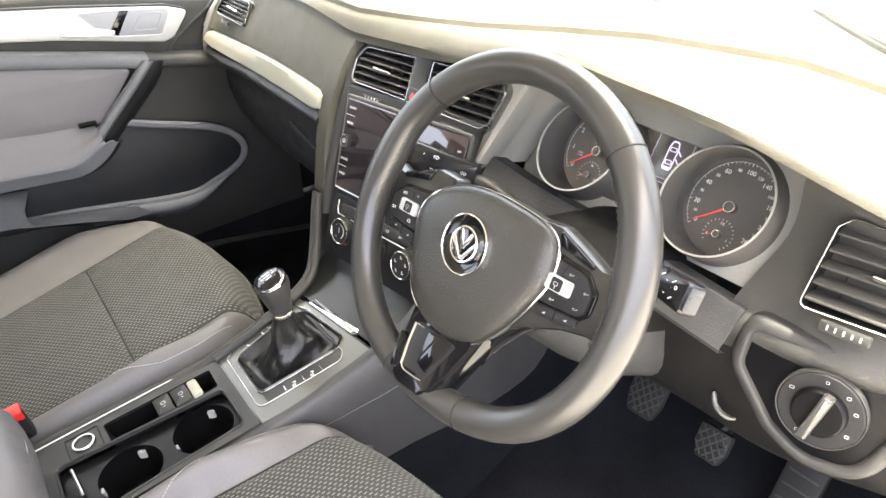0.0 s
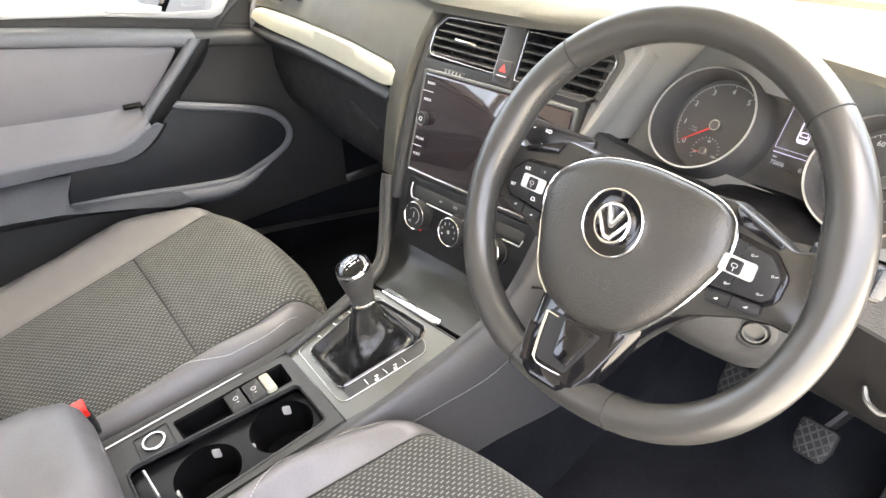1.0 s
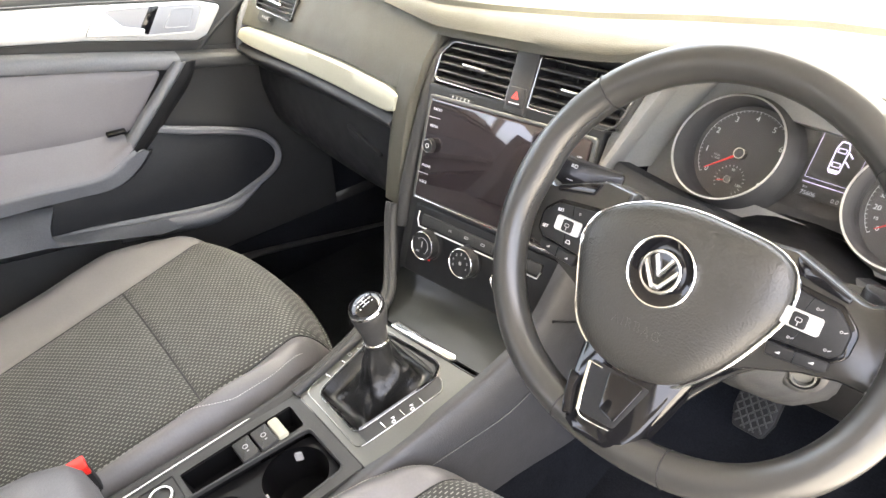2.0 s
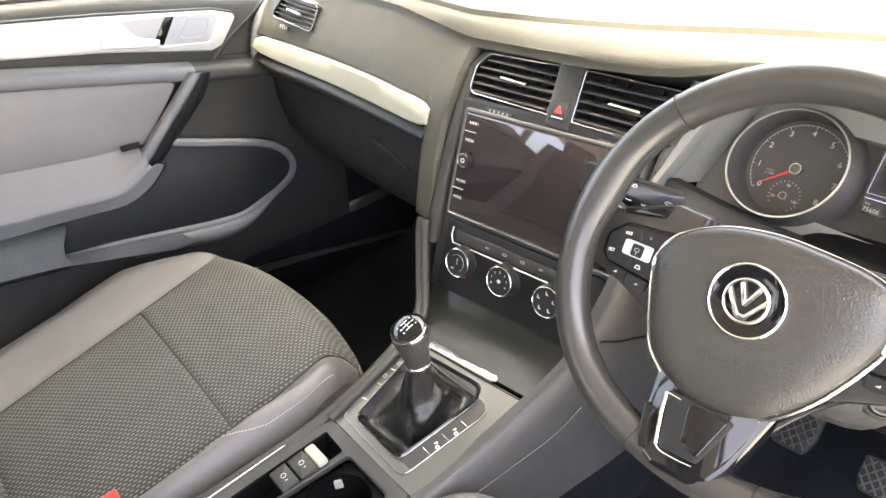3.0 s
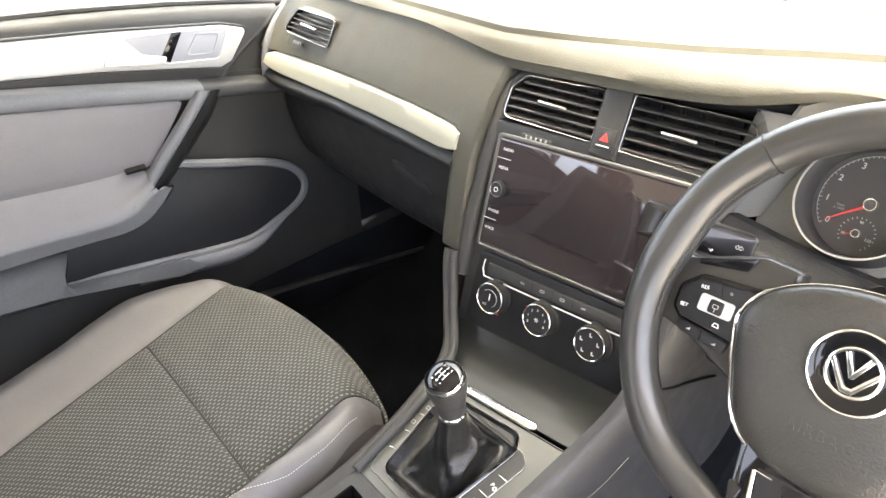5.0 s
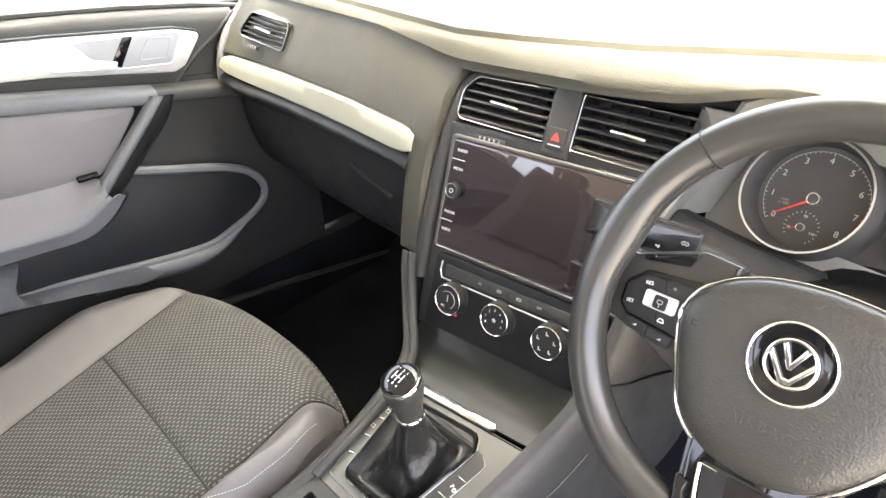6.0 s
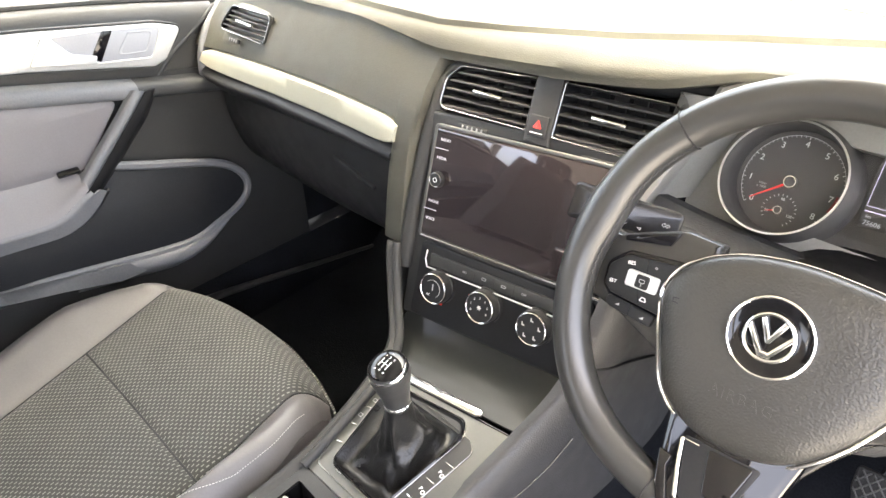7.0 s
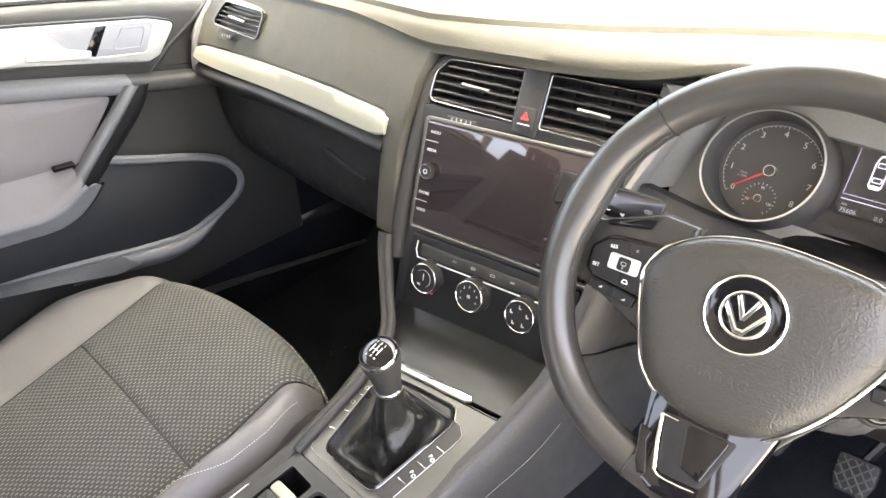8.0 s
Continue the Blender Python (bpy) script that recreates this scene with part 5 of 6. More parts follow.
# ---- pedals ----
def pedal(at_, w, h, tilt, arm, name, label):
    pd = root(name, (at_[0], at_[1] + 0.1, at_[2]), label, "pedal")
    m = axes(at_, (1, 0, 0.06), (0, math.sin(radians(tilt)), math.cos(radians(tilt))))
    pad_ = part("pad", plate(rpoly([(-w * 0.36, -h / 2), (w * 0.36, -h / 2), (w / 2, -h * 0.1), (w / 2, h / 2), (-w / 2, h / 2), (-w / 2, -h * 0.1)], 0.008), 0.010, 0.003, m), RUBBER, pd, "black rubber pad with raised diamond ribs")
    for s in (-1, 1):
        for k in range(-3, 4):
            ca, sa = math.cos(radians(90 + s * 40)), math.sin(radians(90 + s * 40))
            inside = [d for d in np.linspace(-0.05, 0.05, 101) if abs(k * 0.0135 + d * ca) < w * 0.45 - max(0, -(d * sa) - h * 0.08) * 0.36 and abs(d * sa) < h * 0.44]
            if len(inside) > 8:
                d = (inside[0] + inside[-1]) / 2
                part("rib", box(0.0022, inside[-1] - inside[0], 0.0022, at(m, k * 0.0135 + d * ca, d * sa, 0.0095, turn=s * 40), 0.0006), RIB, pad_)
    part("arm", tube(spline([m @ Vector((0, 0.01, -0.002)), (at_[0] + arm, at_[1] + 0.06, at_[2] + 0.06), (at_[0] + arm, at_[1] + 0.06, at_[2] + 0.25)], 12), 0.007, 8, flat=1.6), DARK, pd, "dark steel arm")
    return pd


pedal((0.298, 0.375, 0.178), 0.062, 0.066, 34, 0.02, "clutch_pedal", "black rubber clutch pedal over dark carpet")
pedal((0.410, 0.389, 0.154), 0.052, 0.052, 34, 0.02, "brake_pedal", "black rubber brake pedal with diamond ribs")
acc = root("accelerator_pedal", (0.53, 0.42, 0.03), "tall black accelerator pedal standing on the floor", "pedal")
m = axes((0.530, 0.405, 0.130), (1, 0, 0), (0, 0.45, 0.89))
pa = part("pad", plate(rrect(0.055, 0.20, 0.010), 0.012, 0.004, m), RUBBER, acc)
for k in range(7):
    part("rib", box(0.042, 0.003, 0.002, at(m, 0, -0.07 + k * 0.023, 0.0115), 0.0006), RIB, pa)

# ---- centre console ----
B1, B2 = radians(12.5), radians(4.5)
C1 = axes((0.006, -0.160, 0.318), (1, 0, 0), (0, math.cos(B1), math.sin(B1)))
C2 = axes((0.006, -0.160, 0.318), (1, 0, 0), (0, math.cos(B2), math.sin(B2)))
cons = root("centre_console", (0.0, -0.2, 0.05), "dark grey centre console with cup holders and gear surround", "console")
# sides: shoulder line above, foot below
rtop = [(0.100, -0.62, 0.275), (0.098, -0.40, 0.296), (0.096, -0.16, 0.316), (0.110, 0.00, 0.360), (0.128, 0.06, 0.405), (0.140, 0.10, 0.47), (0.146, 0.14, 0.54)]
rsh = [(x + 0.014, y + 0.002, z + 0.002) for x, y, z in rtop]
rs2 = [(x + 0.024, y + 0.006 + 0.01 * (y > 0.05), z - 0.014) for x, y, z in rtop]
rmid = [(0.128, -0.62, 0.20), (0.128, -0.40, 0.22), (0.130, -0.16, 0.24), (0.142, 0.02, 0.26), (0.152, 0.12, 0.30), (0.160, 0.19, 0.36), (0.162, 0.23, 0.45)]
rlow = [(0.135, -0.62, 0.14), (0.137, -0.40, 0.16), (0.142, -0.16, 0.18), (0.152, 0.02, 0.195), (0.160, 0.15, 0.190), (0.168, 0.26, 0.22), (0.172, 0.33, 0.36)]
rfoot = [(0.165, y, z) for y, z in ((-0.62, 0.0), (-0.40, 0.0), (-0.16, 0.0), (0.04, 0.01), (0.18, 0.05), (0.30, 0.12), (0.40, 0.24))]
part("side_panel", sheet([rtop, rsh, rs2, rmid, rlow], 30, 26, 0.004), CONSOLE, cons, "grey grained side panel of the console")
part("carpet_side", sheet([[(x - 0.002, y, z + 0.006) for x, y, z in rlow], rfoot], 24, 8, 0.004), CARPET, cons, "black carpet on the tunnel side")
part("seam_line", tube(spline([(0.1285, -0.16, 0.292), (0.1335, -0.05, 0.294), (0.1425, 0.03, 0.306), (0.1500, 0.07, 0.330)], 16), 0.0006, 6), SATIN, cons, "pale joint line")
part("seam_line", tube(spline([(0.1585, 0.089, 0.428), (0.1635, 0.12, 0.413), (0.1640, 0.15, 0.400), (0.1640, 0.217, 0.366)], 20), 0.0016, 6), DARK, cons, "dark joint line")
ltop = [(-0.072, -0.62, 0.275), (-0.071, -0.40, 0.296), (-0.067, -0.16, 0.316), (-0.078, -0.04, 0.345), (-0.094, 0.02, 0.366), (-0.122, 0.050, 0.40), (-0.146, 0.076, 0.455), (-0.150, 0.084, 0.472)]
lsh = [(x - 0.010, y - 0.004, z + 0.003) for x, y, z in ltop]
ls2 = [(x - 0.016, y + 0.004, z - 0.006) for x, y, z in ltop]
lmid = [(-0.105, -0.62, 0.16), (-0.105, -0.40, 0.18), (-0.105, -0.16, 0.20), (-0.118, -0.02, 0.24), (-0.130, 0.08, 0.28), (-0.150, 0.14, 0.34), (-0.170, 0.17, 0.42), (-0.172, 0.175, 0.45)]
llow = [(-0.125, -0.62, 0.01), (-0.125, -0.40, 0.01), (-0.125, -0.16, 0.02), (-0.135, 0.0, 0.04), (-0.150, 0.16, 0.08), (-0.165, 0.24, 0.18), (-0.175, 0.28, 0.32), (-0.176, 0.285, 0.36)]
part("side_panel", sheet([ltop, lsh, ls2, lmid, llow], 36, 26, 0.004), HARD, cons, "dark side panel of the console")
part("side_rail", tube(spline([(x + 0.002, y - 0.002, z + 0.003) for x, y, z in ltop[2:]], 40), 0.0062, 12), HARD, cons, "rounded grey rail along the console")
# gear surround
gate = rpoly([(-0.045, 0.024), (0.044, 0.022), (0.058, 0.135), (0.047, 0.154), (-0.045, 0.143), (-0.060, 0.117)], [0.014, 0.014, 0.016, 0.014, 0.014, 0.016])
top = rpoly([(-0.078, 0.001), (0.092, 0.001), (0.108, 0.120), (0.116, 0.173), (-0.092, 0.151), (-0.080, 0.100)], 0.002, 3)
part("gear_plate", holed(top, (gate,), at(C1, 0, 0, -0.002), 0.006), SATIN, cons, "satin grey plate round the gear lever")
CS = at(C1, 0, 0, -0.0022)
so_ = rpoly([(-0.063, 0.012), (0.065, 0.009), (0.081, 0.131), (0.068, 0.141), (-0.050, 0.148), (-0.088, 0.134), (-0.080, 0.078)], [0.012, 0.014, 0.010, 0.008, 0.016, 0.008, 0.02])
sur = part("button_surround", holed(so_, (gate,), at(CS, 0, 0, 0.002), 0.004), HARD, cons, "dark button panel with a chrome line")
part("chrome_line", rim(inset(so_, -0.0010), inset(so_, 0.0002), 0.0050, 0.0003, CS, low=-0.003), VENTCHROME, sur)
bo_ = rpoly([(-0.046, 0.022), (0.045, 0.020), (0.060, 0.136), (0.048, 0.156), (-0.046, 0.145), (-0.062, 0.118)], [0.014, 0.014, 0.016, 0.014, 0.014, 0.016])
part("gaiter_ring", rim(inset(bo_, -0.0015), inset(bo_, 0.002), 0.008, 0.002, CS, low=-0.002), GLOSS, sur)
part("chrome_line", rim(inset(bo_, -0.0021), inset(bo_, -0.0012), 0.0062, 0.0003, CS, low=-0.002), VENTCHROME, sur)
for u, v, t in ((0.0625, 0.050, -10), (0.067, 0.077, -10), (0.0715, 0.104, -10), (-0.062, 0.046, 7), (-0.0655, 0.073, 7), (-0.069, 0.100, 7)):
    part("separator", plate(rrect(0.013, 0.0009, 0.0003, 2), 0.0008, 0.0002, at(CS, u, v, 0.002, turn=t + 8)), CHROME, sur)
for u, v in ((0.066, 0.064), (0.070, 0.091)):
    text("P", 0.0066, at(CS, u - 0.002, v, 0.0022, turn=-10), WHITE, sur)
    part("symbol", rim(circle(0.0026, 12), circle(0.0016, 12), 0.0003, 0.00005, at(CS, u + 0.003, v - 0.002, 0.0022)), WHITE, sur)
for v in (0.087, 0.112):
    part("symbol", rim(rrect(0.006, 0.005, 0.001), rrect(0.0045, 0.0035, 0.0008), 0.0003, 0.00005, at(CS, -0.0675, v, 0.0022)), DIM, sur)
part("chrome_bar", plate(rpoly([(-0.062, 0.1552), (0.052, 0.1672), (0.060, 0.1725), (0.055, 0.1790), (-0.057, 0.1672)], 0.003), 0.0045, 0.0018, C1, low=-0.001), CHROME, cons, "bright chrome bar in front of the gear lever")
part("joint", plate([(-0.092, 0.1508), (0.116, 0.1728), (0.116, 0.1752), (-0.092, 0.1532)], 0.003, 0.0005, C1, low=-0.004), GLOSS, cons)


# cup holders and tray
def well(outline, depth, m, bm=None, taper=0.92):
    """An open pit below an outline."""
    bm = bm or bmesh.new()
    cx, cy = sum(p[0] for p in outline) / len(outline), sum(p[1] for p in outline) / len(outline)
    vs = loops(bm, [[m @ Vector((cx + (x - cx) * f, cy + (y - cy) * f, w)) for x, y in outline] for f, w in ((1.0, 0.001), (1.0, -0.003), (taper, -depth), (taper * 0.9, -depth - 0.001))])
    bm.faces.new(vs[-1])
    return bm


deck = rpoly([(-0.078, -0.262), (0.090, -0.262), (0.090, -0.001), (-0.078, -0.001)], 0.003, 3)
tray = rpoly([(-0.060, -0.168), (-0.020, -0.166), (-0.017, -0.019), (-0.058, -0.017)], 0.004)
cup = rpoly([(-0.026, -0.236), (0.082, -0.236), (0.074, -0.018), (-0.007, -0.018)], 0.010)
part("deck", holed(deck, (tray, cup), C2, 0.005), HARD, cons, "dark grey deck with a tray and cup holder opening")
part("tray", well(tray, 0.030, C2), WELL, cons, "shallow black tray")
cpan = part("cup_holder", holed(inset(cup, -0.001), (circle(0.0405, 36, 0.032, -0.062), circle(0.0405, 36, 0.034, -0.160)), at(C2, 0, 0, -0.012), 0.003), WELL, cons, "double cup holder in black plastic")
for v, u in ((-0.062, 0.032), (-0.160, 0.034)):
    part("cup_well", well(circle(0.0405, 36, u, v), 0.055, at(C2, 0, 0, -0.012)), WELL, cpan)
    for a in (35, 150, 265):
        part("spring_tab", plate(rrect(0.010, 0.013, 0.002), 0.004, 0.001, at(C2, u + 0.037 * math.cos(radians(a)), v + 0.037 * math.sin(radians(a)), -0.026) @ pose(0, 0, 0, 90, 0, 0) @ pose(0, 0, 0, 0, a - 90 + 180, 0)), DIM, cpan, "pale spring tab")
part("cup_edge", rim(inset(cup, -0.0025), inset(cup, 0.0), 0.003, 0.001, C2, low=-0.001), HARD, cpan)
part("divider_bar", plate(rrect(0.052, 0.0038, 0.0016), 0.004, 0.0016, at(C2, 0.010, -0.2190, -0.006, turn=4)), STEEL, cons, "small chrome insert")
sk = part("power_socket", lathe([(0.0150, -0.002), (0.0150, 0.003), (0.0142, 0.004), (0.0120, 0.004), (0.0112, 0.001), (0.0112, -0.020), (0.0, -0.020)], 36, at(C2, -0.045, -0.196)), VENTCHROME, cons, "chrome-ringed power socket")
part("socket_pin", lathe([(0.0035, -0.020), (0.0035, -0.006), (0.0, -0.006)], 16, at(C2, -0.045, -0.196)), STEEL, sk)
for v in (-0.0905, -0.0655):
    sw = part("brake_switch", plate(rrect(0.036, 0.0225, 0.002), 0.012, 0.002, at(C2, -0.0345, v, -0.007, rx=3)), HARD, cons, "square parking brake switch with pale symbol")
    part("symbol", rim(circle(0.0036, 16), circle(0.0026, 16), 0.0003, 0.00005, at(C2, -0.036, v, 0.0052, rx=3)), DIM, sw)
    part("symbol", plate(rrect(0.0012, 0.0030, 0.0003, 2), 0.0003, 0.00005, at(C2, -0.028, v, 0.0052, rx=3)), DIM, sw)
part("switch_front", plate(rrect(0.036, 0.014, 0.004), 0.010, 0.003, at(C2, -0.0345, -0.0465, -0.004)), SILVER, cons, "bright silver lip of the parking brake switch")
sq = rrect(0.044, 0.044, 0.003, 4, -0.045, -0.196)
part("socket_bed", rim(sq, inset(sq, 0.0016), 0.0016, 0.0004, C2), DARK, cons, "square bed of the power socket")
part("deck_edge", tube([(-0.078, -0.262, 0.001), (-0.078, -0.10, 0.001), (-0.0775, -0.002, 0.001)], 0.0014, 8, m=C2), RINGMETAL, cons, "bright line along the deck")
part("cross_joint", plate([(-0.078, -0.0012), (0.092, -0.0012), (0.092, 0.0012), (-0.078, 0.0012)], 0.003, 0.0004, C2, low=-0.004), GLOSS, cons)
# tunnel box behind the deck
part("rear_box", box(0.19, 0.50, 0.28, pose(0.006, -0.68, 0.02), 0.01), HARD, cons)

# ---- centre armrest ----
arm = root("armrest", (0.016, -0.60, 0.30), "padded grey vinyl centre armrest with pale stitching", "armrest")
rings = []
for y, w, h, z in ((-0.406, 0.050, 0.030, 0.354), (-0.412, 0.072, 0.046, 0.356), (-0.424, 0.084, 0.056, 0.358), (-0.454, 0.092, 0.060, 0.360), (-0.55, 0.095, 0.060, 0.362), (-0.75, 0.092, 0.058, 0.364)):
    rings.append([(0.016 + w * math.copysign(abs(math.cos(a)) ** 0.5, math.cos(a)), y + 0.02 * (1 - abs(math.cos(a))) * 0, z + h * math.copysign(abs(math.sin(a)) ** 0.6, math.sin(a))) for a in [2 * math.pi * i / 32 for i in range(32)]])
bm = bmesh.new()
vs = loops(bm, rings)
bm.faces.new(vs[0]); bm.faces.new(vs[-1])
ab = part("pad", bm, VINYL, arm)
part("stitching", tube(spline([(-0.065, -0.451, 0.386), (-0.050, -0.420, 0.382), (0.016, -0.406, 0.380), (0.082, -0.420, 0.382), (0.100, -0.451, 0.386)], 30), 0.0007, 5), THREAD, ab, "pale stitched seam")

# ---- gear lever ----
gear = root("gear_lever", (0.018, -0.07, 0.34), "black manual gear lever with a leather gaiter", "gear lever")
KM = axes((0.018, -0.074, 0.412), (1, 0, 0), (0, 0.99, 0.10))
kb = part("knob", lathe([(0.0, -0.002), (0.0145, -0.002), (0.0150, 0.004), (0.0165, 0.014), (0.0200, 0.030), (0.0225, 0.042), (0.0228, 0.050), (0.0215, 0.056)], 40, KM), HARD, gear, "dark grey gear knob")
KT = KM @ pose(0, 0, 0.050, 12, 0, 0) @ pose(0, 0, -0.050)
part("knob_collar", lathe([(0.0150, -0.004), (0.0160, -0.002), (0.0160, 0.001), (0.0150, 0.002)], 36, KM), CHROME, kb, "chrome collar")
part("knob_ring", lathe([(0.0226, 0.0515), (0.0227, 0.0535), (0.0220, 0.0560), (0.0208, 0.0570), (0.0204, 0.056)], 40, KT), CHROME, kb, "chrome ring")
cap = part("knob_cap", lathe([(0.0206, 0.055), (0.0200, 0.0585), (0.0170, 0.0608), (0.0100, 0.0620), (0.0, 0.0624)], 40, KT), GLOSS, kb, "gloss black cap with the shift pattern")
PM = at(KT, 0, 0, 0.0620)
for u in (-0.0055, 0.0, 0.0055):
    part("shift_line", plate(rrect(0.0006, 0.0105, 0.0002, 2), 0.0009, 0.0001, at(PM, u, 0)), WHITE, cap)
part("shift_line", plate(rrect(0.0116, 0.0006, 0.0002, 2), 0.0009, 0.0001, PM), WHITE, cap)
for d, u, v in (("1", -0.0060, 0.0085), ("3", 0.0, 0.0085), ("5", 0.0060, 0.0080), ("2", -0.0060, -0.0085), ("4", 0.0, -0.0085), ("6", 0.0060, -0.0085), ("R", -0.0110, 0.0060)):
    text(d, 0.0048, at(PM, u, v, -0.0002 - 0.0004 * (abs(u) > 0.005) - 0.0008 * (abs(u) > 0.01)), WHITE, cap)
# gaiter: folds of leather between frame and collar
n, rings = 120, []
outl = spline([(x, y, 0) for x, y in inset(bo_, 0.001) + [inset(bo_, 0.001)[0]]], n)[:-1]
c0 = Vector((0.013, 0.086))
for i in range(34):
    f = i / 33
    ring = []
    for x, y, _ in outl:
        a = math.atan2(y - c0.y, x - c0.x)
        base = C1 @ Vector((x, y, 0.003))
        tip = KM @ Vector((0.0150 * math.cos(a), 0.0150 * math.sin(a), -0.004))
        pull = 0.50 * (1 - (1 - f) ** 2.4) + 0.50 * f
        p = base.lerp(tip, pull)
        sag = -0.016 * math.sin(math.pi * min(1.0, f * 2.2)) * (f < 0.4545)
        p.z = base.z + (tip.z - base.z) * (f ** 2.0 * 0.55 + 0.45 * f ** 3.2) + sag
        skirt = math.sin(math.pi * f) ** 0.7
        fold = skirt * (0.0020 * math.sin(3 * a + 5.0 * f + 0.8) + 0.0070 * noise.noise(Vector((math.cos(a) * 1.3, math.sin(a) * 1.3, f * 3.0))) + 0.0040 * noise.noise(Vector((math.cos(a) * 3.2, math.sin(a) * 3.2, f * 6.0 + 4.0))) + 0.0012 * math.sin(11 * a + 9 * f))
        ring.append(p + Vector((math.cos(a), math.sin(a), 0.30)) * fold)
    rings.append(ring)
bm = bmesh.new()
loops(bm, rings)
part("gaiter", bm, BOOT, gear, "creased black leather gaiter", 70)


# ---- seats ----
def seat(x0, label, inner, buckle):
    """A front seat: cushion with bolsters, cloth middle, backrest, head rest, buckle."""
    st_ = root("front_seat", (x0, -0.30, 0.02), label, "seat", group="front seats")

    def front(u):
        return -0.027 - 0.40 * u * u - 9.0 * u ** 4 - 0.09 * max(0.0, u * inner)

    def seam(s, y):
        """How far from the middle the seam between cloth and bolster runs."""
        return 0.186 - (0.14 if y > -0.255 else 0.02) * (y + 0.255) if s == inner else 0.171 + 0.20 * (y + 0.259)

    def rim_at(s, y):
        """How far from the middle the bolster reaches; it tapers to nothing at the front."""
        if s == inner:
            return max(seam(s, y) + 0.006, float(np.interp(y, [-0.60, -0.25, -0.17, -0.11, -0.06], [0.246, 0.244, 0.236, 0.215, 0.184])))
        return max(seam(s, y) + 0.004, float(np.interp(y, [-0.60, -0.36, -0.31, -0.26, -0.21, -0.17, -0.13, -0.10, -0.08, -0.06], [0.275, 0.298, 0.312, 0.320, 0.314, 0.296, 0.268, 0.238, 0.214, 0.200])))

    def height(u, y):
        """Top of the cushion at u across and y along."""
        s, e = (1 if u > 0 else -1), abs(u)
        z = 0.296 + 0.135 * (min(y, -0.10) + 0.256) + 0.007 * math.cos(min(e, 0.18) / 0.18 * math.pi / 2)
        sm_, ed = seam(s, y), rim_at(s, y)
        width = ed - sm_
        b = (e - sm_) / max(width, 1e-4)
        if b > 0:
            rise = 0.034 * min(1.0, width / 0.06) * min(1.0, max(0.35, (-0.09 - y) / 0.15))
            k = min(1.0, b / 0.55)
            z += rise * k * k * (3 - 2 * k)
            o = max(0.0, (b - 0.45) / 0.55)
            z -= min(0.062, 0.25 * width + rise) * min(o, 1.05) ** 2.6
        q = max(0.0, (y - (front(u) - 0.060)) / 0.060)
        return z - 0.052 * min(q, 1.2) ** 2.3

    def skin(ua, ub, n, y0, y1f, k, lift):
        """A patch of the cushion's skin between ua(y) and ub(y)."""
        bm = bmesh.new()
        rings = []
        for i in range(n + 1):
            f = i / n
            row = []
            ye = y1f(ua(-0.08) + (ub(-0.08) - ua(-0.08)) * f)
            for j in range(k + 1):
                y = y0 + (ye - y0) * j / k
                u = ua(y) + (ub(y) - ua(y)) * f
                row.append((x0 + u, y, height(u, y) + lift))
            rings.append(row)
        loops(bm, rings, closed=False)
        return bm

    def low_side(y):
        return -seam(-1, y)

    def high_side(y):
        return seam(1, y)

    # cloth middle in two panels with sunk seams
    def sunk(bm, y0, y1, fade=0.012):
        for v in bm.verts:
            u, y = v.co.x - x0, v.co.y
            d = min(u - low_side(y), high_side(y) - u, y - y0 if y0 > -0.5 else 1.0, 1.0 if y1 is None else y1 - y)
            d = max(0.0, min(1.0, d / fade))
            v.co.z -= 0.005 * (1 - d) ** 2
        return bm
    part("cushion_front", sunk(skin(low_side, high_side, 40, -0.256, lambda u: front(u) + 0.010, 44, 0.002), -0.256, None), CLOTH, st_, "dark cloth with rows of pale stitches")
    part("cushion_rear", sunk(skin(low_side, high_side, 40, -0.56, lambda u: -0.256, 40, 0.002), -0.56, -0.256), CLOTH, st_, "dark cloth with rows of pale stitches")
    part("cross_seam", tube([(x0 + u, -0.256, height(u, -0.256) - 0.0035) for u in np.linspace(low_side(-0.256), high_side(-0.256), 15)], 0.0022, 6), DARK, st_, "dark sunk seam")
    for s in (-1, 1):
        part("side_seam", tube([(x0 + s * seam(s, y), y, height(s * seam(s, y), y) - 0.0035) for y in np.linspace(-0.54, front(seam(s, -0.08)) + 0.004, 40)], 0.0020, 6), DARK, st_, "dark sunk seam")
        bm = skin(lambda y: s * seam(s, y), lambda y: s * rim_at(s, y), 26, -0.56, lambda u: front(u) + 0.010, 70, 0.0)
        for v in bm.verts:
            d = max(0.0, min(1.0, (abs(v.co.x - x0) - seam(s, v.co.y)) / 0.010))
            v.co.z -= 0.005 * (1 - d) ** 2
        bol = part("bolster", bm, VINYL, st_, "grey vinyl side bolster")
        if s == inner:
            line = []
            for i in range(31):
                y = -0.54 + 0.43 * i / 30
                k = max(0, min(1, (y + 0.36) / 0.14))
                f = 0.06 + 0.74 * k * k * (3 - 2 * k)
                u = seam(s, y) + (rim_at(s, y) - seam(s, y)) * f
                line.append((x0 + s * u, y, height(s * u, y) + 0.0010))
            bm = bmesh.new()
            path = spline(line, 120)
            for a, b in zip(path, path[1:]):
                a, b = Vector(a), Vector(b)
                tube([a.lerp(b, 0.12), a.lerp(b, 0.80)], 0.00045, 5, bm=bm)
            part("stitching", bm, THREAD, bol, "pale stitching along the bolster")
        # outer side under the bolster
        ys = np.linspace(-0.56, front(seam(s, -0.08)) + 0.008, 17)
